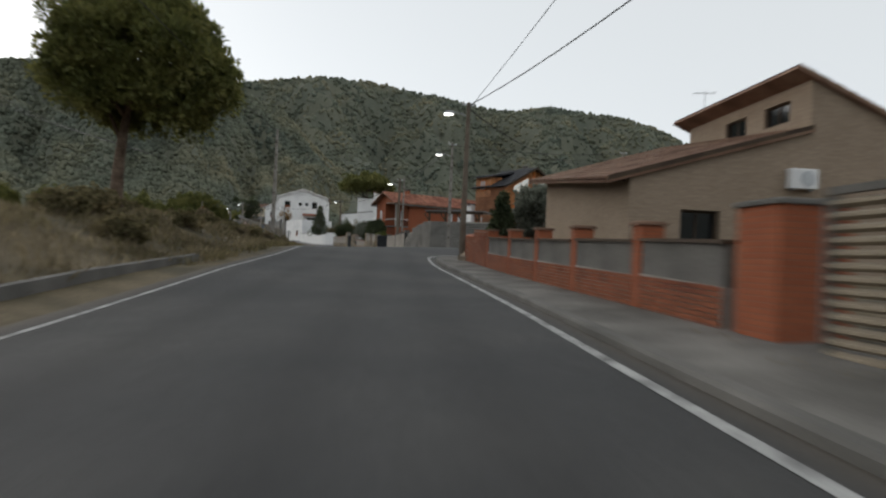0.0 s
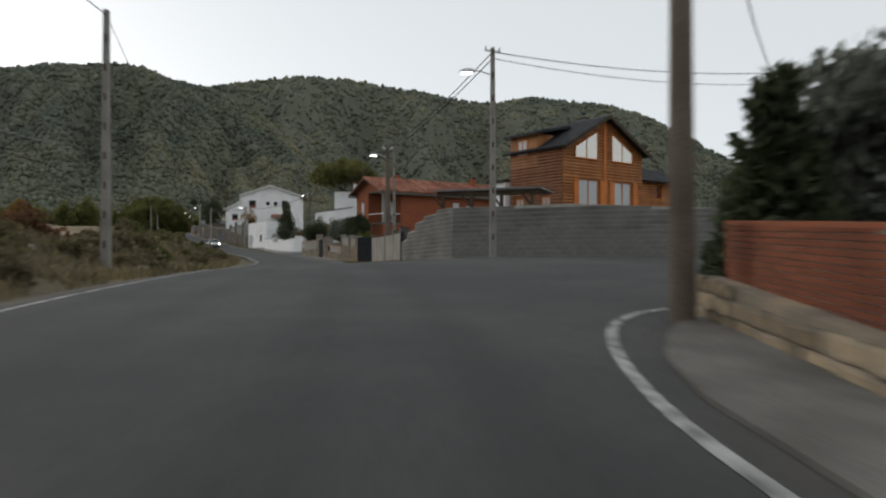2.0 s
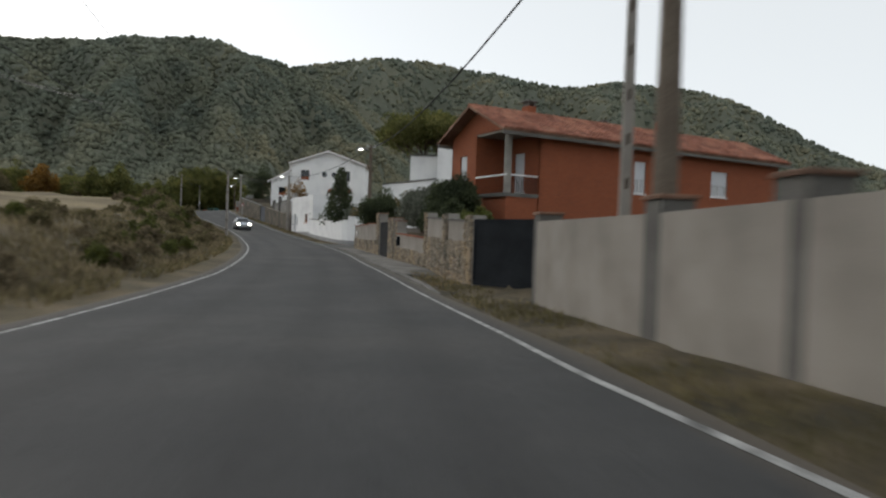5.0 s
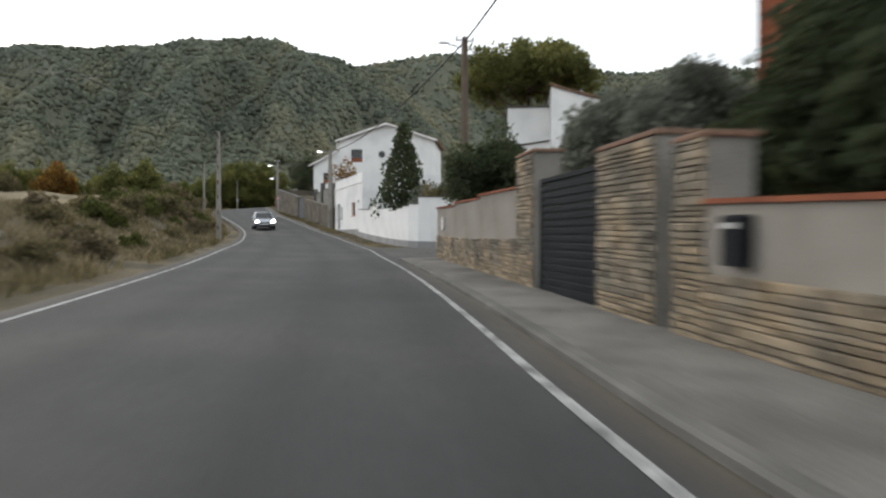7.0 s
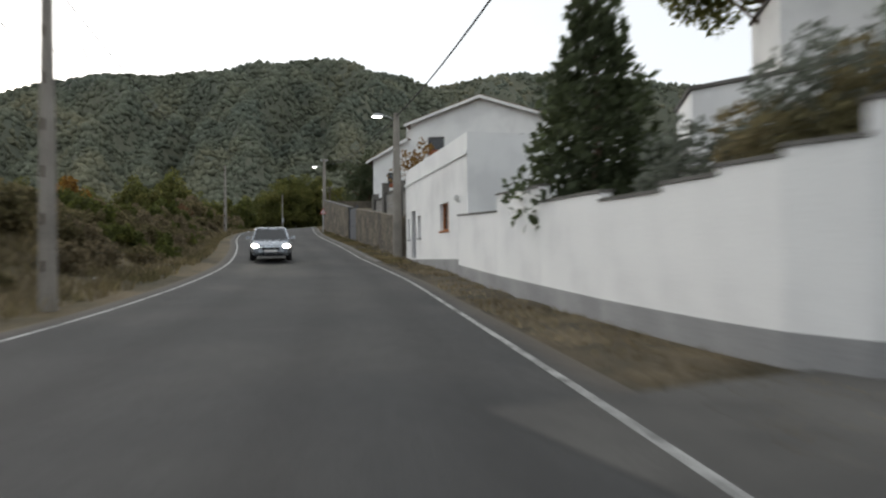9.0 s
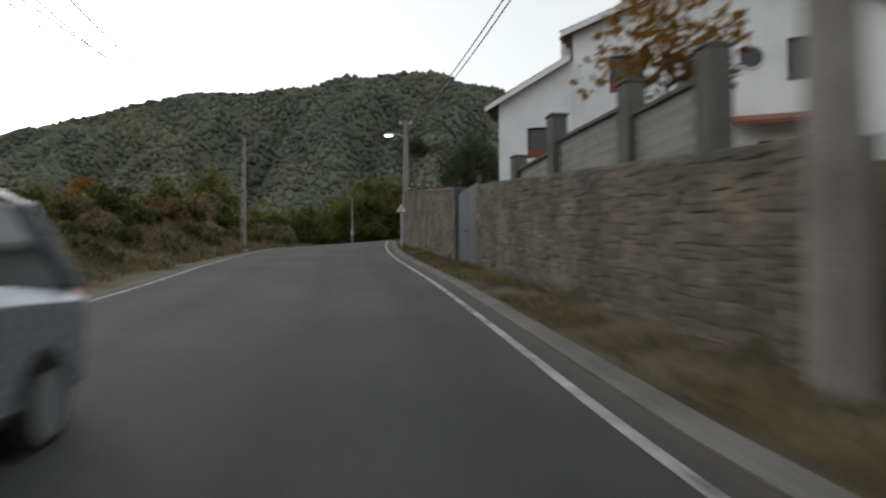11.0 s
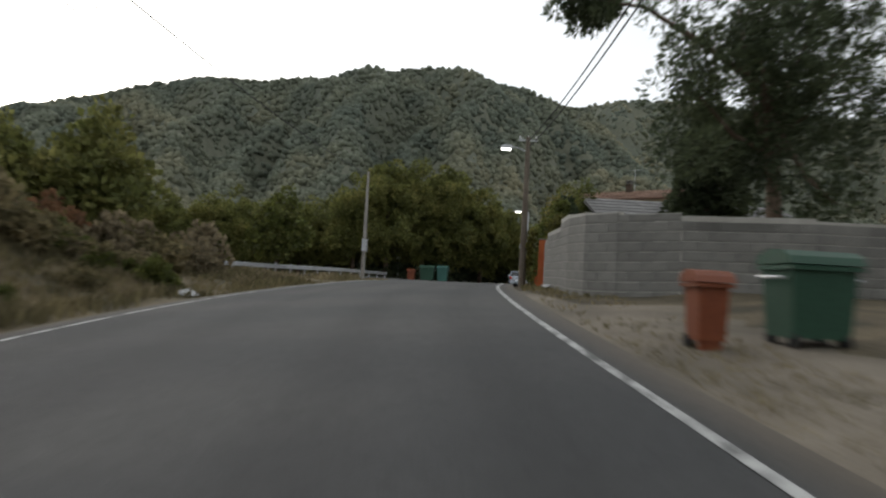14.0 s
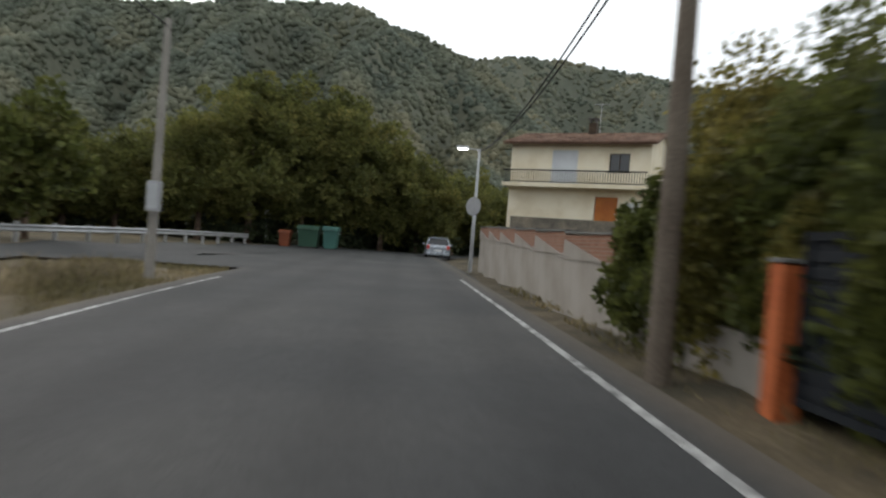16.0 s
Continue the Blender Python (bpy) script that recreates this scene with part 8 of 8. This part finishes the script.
# ---------------------------------------------------------------- roadside furniture
def wheeled_bin(p, turn, w, d, h, mat, label, big, group="bins"):
    ob = thing("waste_bin", label, "bin", Matrix.Translation((p[0], p[1], land_z(*p))) @ Matrix.Rotation(radians(turn), 4, "Z"), group)
    t = 0.86
    B = Build().add([(-w / 2 * t, -d / 2 * t, 0.1), (w / 2 * t, -d / 2 * t, 0.1), (w / 2 * t, d / 2 * t, 0.1), (-w / 2 * t, d / 2 * t, 0.1), (-w / 2, -d / 2, h * 0.82), (w / 2, -d / 2, h * 0.82), (w / 2, d / 2, h * 0.82), (-w / 2, d / 2, h * 0.82)], [(3, 2, 1, 0), (4, 5, 6, 7), (0, 1, 5, 4), (1, 2, 6, 5), (2, 3, 7, 6), (3, 0, 4, 7)])
    part("body", B, mat, ob)
    part("rim", Build().box(-w / 2 - 0.04, -d / 2 - 0.04, h * 0.78, w / 2 + 0.04, d / 2 + 0.04, h * 0.83, chamfer=0.01), mat, ob)
    part("lid", Build().prism([(-d / 2 - 0.05, h * 0.84), (d / 2 + 0.05, h * 0.84), (d / 2, h * 0.93), (d * 0.15, h), (-d * 0.3, h * 0.98), (-d / 2, h * 0.92)], "x", -w / 2 - 0.05, w / 2 + 0.05), mat, ob)
    for sx in (-1, 1):
        for sy in ((-1, 1) if big else (1,)):
            part("wheel", Build().tube([(sx * w * 0.38 - 0.03, sy * d * 0.36, 0.08), (sx * w * 0.38 + 0.03, sy * d * 0.36, 0.08)], 0.08, 12), M_BLACK, ob)
        if big:
            part("side_handle", Build().tube([(sx * (w / 2 + 0.02), -0.2, h * 0.7), (sx * (w / 2 + 0.1), -0.2, h * 0.7), (sx * (w / 2 + 0.1), 0.2, h * 0.7), (sx * (w / 2 + 0.02), 0.2, h * 0.7)], 0.02, 6), M_METAL, ob)
    if not big:
        part("handle", Build().tube([(-w * 0.3, d / 2 + 0.08, h * 0.85), (w * 0.3, d / 2 + 0.08, h * 0.85)], 0.02, 6), mat, ob)
        part("foot", Build().box(-w * 0.35, -d * 0.36, 0, w * 0.35, -d * 0.2, 0.1), mat, ob)
    return ob


wheeled_bin((-55.58, 184.0), 28, 0.34, 0.36, 0.86, M_BROWNBIN, "small brown wheeled bin on a gravel lot", False)
wheeled_bin((-54.57, 184.6), 28, 0.74, 0.62, 1.06, M_GREENBIN, "large green wheeled container on a gravel lot", True)
wheeled_bin((-84.5, 234.4), 15, 0.7, 0.7, 1.15, M_BROWNBIN, "brown bin at the edge of a wood", False)
wheeled_bin((-83.0, 234.8), 15, 1.35, 1.0, 1.5, M_GREENBIN, "large green container at the edge of a wood", True)
wheeled_bin((-81.6, 235.2), 15, 0.95, 0.95, 1.55, M_BLUEBIN, "blue-green container at the edge of a wood", True)


def warning_sign():
    p = (-49.95, 171.9)
    z = land_z(*p) + 0.0
    m = Matrix.Translation((p[0], p[1], z)) @ Matrix.Rotation(radians(heading(180) - 4), 4, "Z")
    ob = thing("warning_sign", "triangular road warning sign with red border on a steel post", "road sign", m)
    part("post", Build().box(-0.04, -0.02, -0.3, 0.04, 0.04, 2.0), M_METAL, ob)
    zc = 1.85
    tri_at = lambda r: [(r * math.cos(a), zc + r * math.sin(a)) for a in (radians(90), radians(210), radians(330))]  # noqa: E731
    part("plate", Build().prism(tri_at(0.33), "y", -0.05, -0.03), M_SIGNR, ob, "red triangle border")
    part("face", Build().prism(tri_at(0.245), "y", -0.056, -0.05), M_SIGNW, ob, "white triangle")
    arrow = Build().box(-0.014, -0.06, zc - 0.1, 0.014, -0.056, zc + 0.09)
    arrow.prism([(-0.08, zc - 0.02), (0.08, zc + 0.03), (0.08, zc + 0.05), (-0.08, zc)], "y", -0.06, -0.056)
    part("symbol", arrow, M_BLACK, ob, "black junction symbol")
    return ob


def guard_rail(points):
    ob = thing("guard_rail", "galvanised steel guard rail along a road bend", "guard rail")
    prof = [(0, 0.42), (0.05, 0.46), (0.0, 0.52), (0.0, 0.56), (0.05, 0.62), (0.0, 0.68)]
    for a, b in zip(points[:-1], points[1:]):
        L = math.hypot(b[0] - a[0], b[1] - a[1])
        za, zb = land_z(*a), land_z(*b)
        m = frame_of(b, a, zb)
        B = Build()
        n = len(prof)
        B.v = [(x, y, h + d) for x, d in ((0, 0), (L + 0.05, za - zb)) for y, h in prof] + [(x, y - 0.006, h + d) for x, d in ((0, 0), (L + 0.05, za - zb)) for y, h in prof]
        B.f = [(i, i + 1, n + i + 1, n + i) for i in range(n - 1)] + [(2 * n + i, 3 * n + i, 3 * n + i + 1, 2 * n + i + 1) for i in range(n - 1)]
        part("rail_beam", B, M_METAL, ob, "", m)
        for x in np.arange(0.3, L, 2.0):
            part("post", Build().box(x, -0.14, -0.4, x + 0.1, -0.01, 0.66), M_METAL, ob, "", m)
    return ob


warning_sign()
guard_rail([(-81.0, 192.0), (-82.3, 203.0), (-83.5, 212.2), (-84.9, 223.0), (-86.4, 233.0)])


def thin_lamp(p, top):
    z = land_z(*p)
    ob = thing("street_lamp", "slim steel street lamp post with a small lit head", "street lamp", Matrix.Translation((p[0], p[1], z)), "street lamps")
    h = top - z
    part("post", Build().tube([(0, 0, -0.2), (0, 0, h)], [0.09, 0.05], 10), M_METAL, ob)
    part("arm", Build().tube([(0, 0, h - 0.05), (-0.5, -0.1, h + 0.0)], 0.03, 6), M_METAL, ob)
    hd = part("head", Build().box(-0.95, -0.22, h - 0.03, -0.45, 0.0, h + 0.08, chamfer=0.03), M_METAL, ob)
    part("lens", Build().box(-0.92, -0.2, h - 0.06, -0.5, -0.02, h - 0.03), M_LAMP, hd, "glowing white lens")
    return ob


thin_lamp((-69.3, 221.8), 12.7)
rs = thing("round_sign", "back of a round grey traffic sign on a post", "road sign", Matrix.Translation((-69.0, 220.2, land_z(-69.0, 220.2))) @ Matrix.Rotation(radians(-28), 4, "Z"))
part("post", Build().tube([(0, 0, -0.2), (0, 0, 2.9)], 0.035, 8), M_METAL, rs)
part("disc", Build().tube([(0, -0.04, 2.6), (0, -0.06, 2.6)], 0.38, 24), M_GREYPL, rs, "plain grey sign back")
ws = thing("small_sign", "small white round sign on a post among trees", "road sign", Matrix.Translation((-88.0, 238.2, land_z(-88.0, 238.2))))
part("post", Build().tube([(0, 0, -0.2), (0, 0, 2.2)], 0.04, 8), M_METAL, ws)
part("disc", Build().tube([(0, -0.04, 2.1), (0.01, -0.06, 2.1)], 0.33, 20), M_SIGNW, ws)
for zb, hb in ((8.75, 0.62),):
    mb = thing("meter_box", "small grey metal box strapped to a pole", "box", Matrix.Translation((-72.62, 205.4, zb)) @ Matrix.Rotation(radians(15), 4, "Z"), "meter boxes")
    part("casing", Build().box(-0.1, -0.1, 0, 0.14, 0.1, hb, chamfer=0.02), M_GREYPL, mb)
    part("door", Build().box(-0.08, -0.108, 0.05, 0.12, -0.1, hb - 0.05), M_METAL, mb)

low = thing("low_kerb_wall", "low rough concrete wall beside the verge", "wall")
a, b = put(-12, -6.3), put(23, -6.15)
for k in range(7):
    q0, q1 = lerp(b, a, k / 7), lerp(b, a, (k + 1) / 7)
    run("concrete_length", low, q0, q1, 0.2 + 0.03 * (k % 3), 0.21 + 0.03 * ((k + 1) % 3), 0.22, M_KERB, low=-0.5)

for p0, h in (((-61.25, 197.45), 1.5), ((-61.95, 199.5), 1.2), ((-50.9, 193.3), 1.5)):
    z = land_z(*p0)
    o = thing("gate_post", "orange painted concrete gate post", "post", Matrix.Translation((p0[0], p0[1], z)) @ Matrix.Rotation(radians(heading(214)), 4, "Z"), "gate posts")
    part("shaft", Build().box(-0.11, -0.11, -0.2, 0.11, 0.11, h, chamfer=0.02), M_ORANGEP, o)
    part("cap", Build().box(-0.13, -0.13, h, 0.13, 0.13, h + 0.04, chamfer=0.02), M_KERB, o)
black_gate((-61.3, 197.6), (-61.9, 199.35), 1.4, 9, "dark metal garden gate between orange posts", "driveway gates")


# ---------------------------------------------------------------- overhead cables
P = POLES
top = lambda k, dz=-0.15: P[k] + Vector((0, 0, dz))  # noqa: E731
cable(top("n"), (11.5, -14.0, 9.8), 1.2, 0.022)
cable(top("n", -0.35), (8.5, -18.0, 11.0), 0.4)
cable(top("n", -0.3), top("r", -0.4), 1.6, 0.02)
cable(top("m"), top("r"), 0.35, 0.018)
cable(top("m", -0.4), top("r", -0.7), 0.4)
for d in (-0.15, -0.4):
    cable(top("m", d), top("b", d), 0.25, 0.02)
    cable(top("a", d), top("f", d), 0.7, 0.018)
    cable(top("f", d), top("h", d), 0.55, 0.018)
    cable(top("h", d), (-69.3, 221.8, 12.6), 0.6, 0.018)
cable(top("b"), top("c"), 1.0, 0.028)
cable(top("c"), top("a"), 0.8, 0.028)
cable(top("l"), (-10.5, 2.0, 11.5), 0.6, 0.016)
cable(top("l"), top("d"), 1.5, 0.012)
cable(top("d"), top("e"), 0.8, 0.014)
cable(top("d"), (-26.0, 90.0, 13.5), 0.5, 0.014)
cable(top("e"), top("g"), 0.5, 0.014)
cable(top("f", -0.2), (-38.5, 180.5, 12.6), 0.3)
cable(top("f", -0.4), (-38.0, 181.0, 12.0), 0.3)
for d in (0, 2.2, 4.5):
    cable((-72 - d, 168 - d, 23 + 0.3 * d), (-413 - 3 * d, 552 - 4 * d, 150), 9.0, 0.06, "thin high power line crossing the sky")
for k in ("n", "m", "b", "f", "h", "r", "c"):
    insulators(P[k][:2], P[k].z - 0.12, (0.9, 0.4))
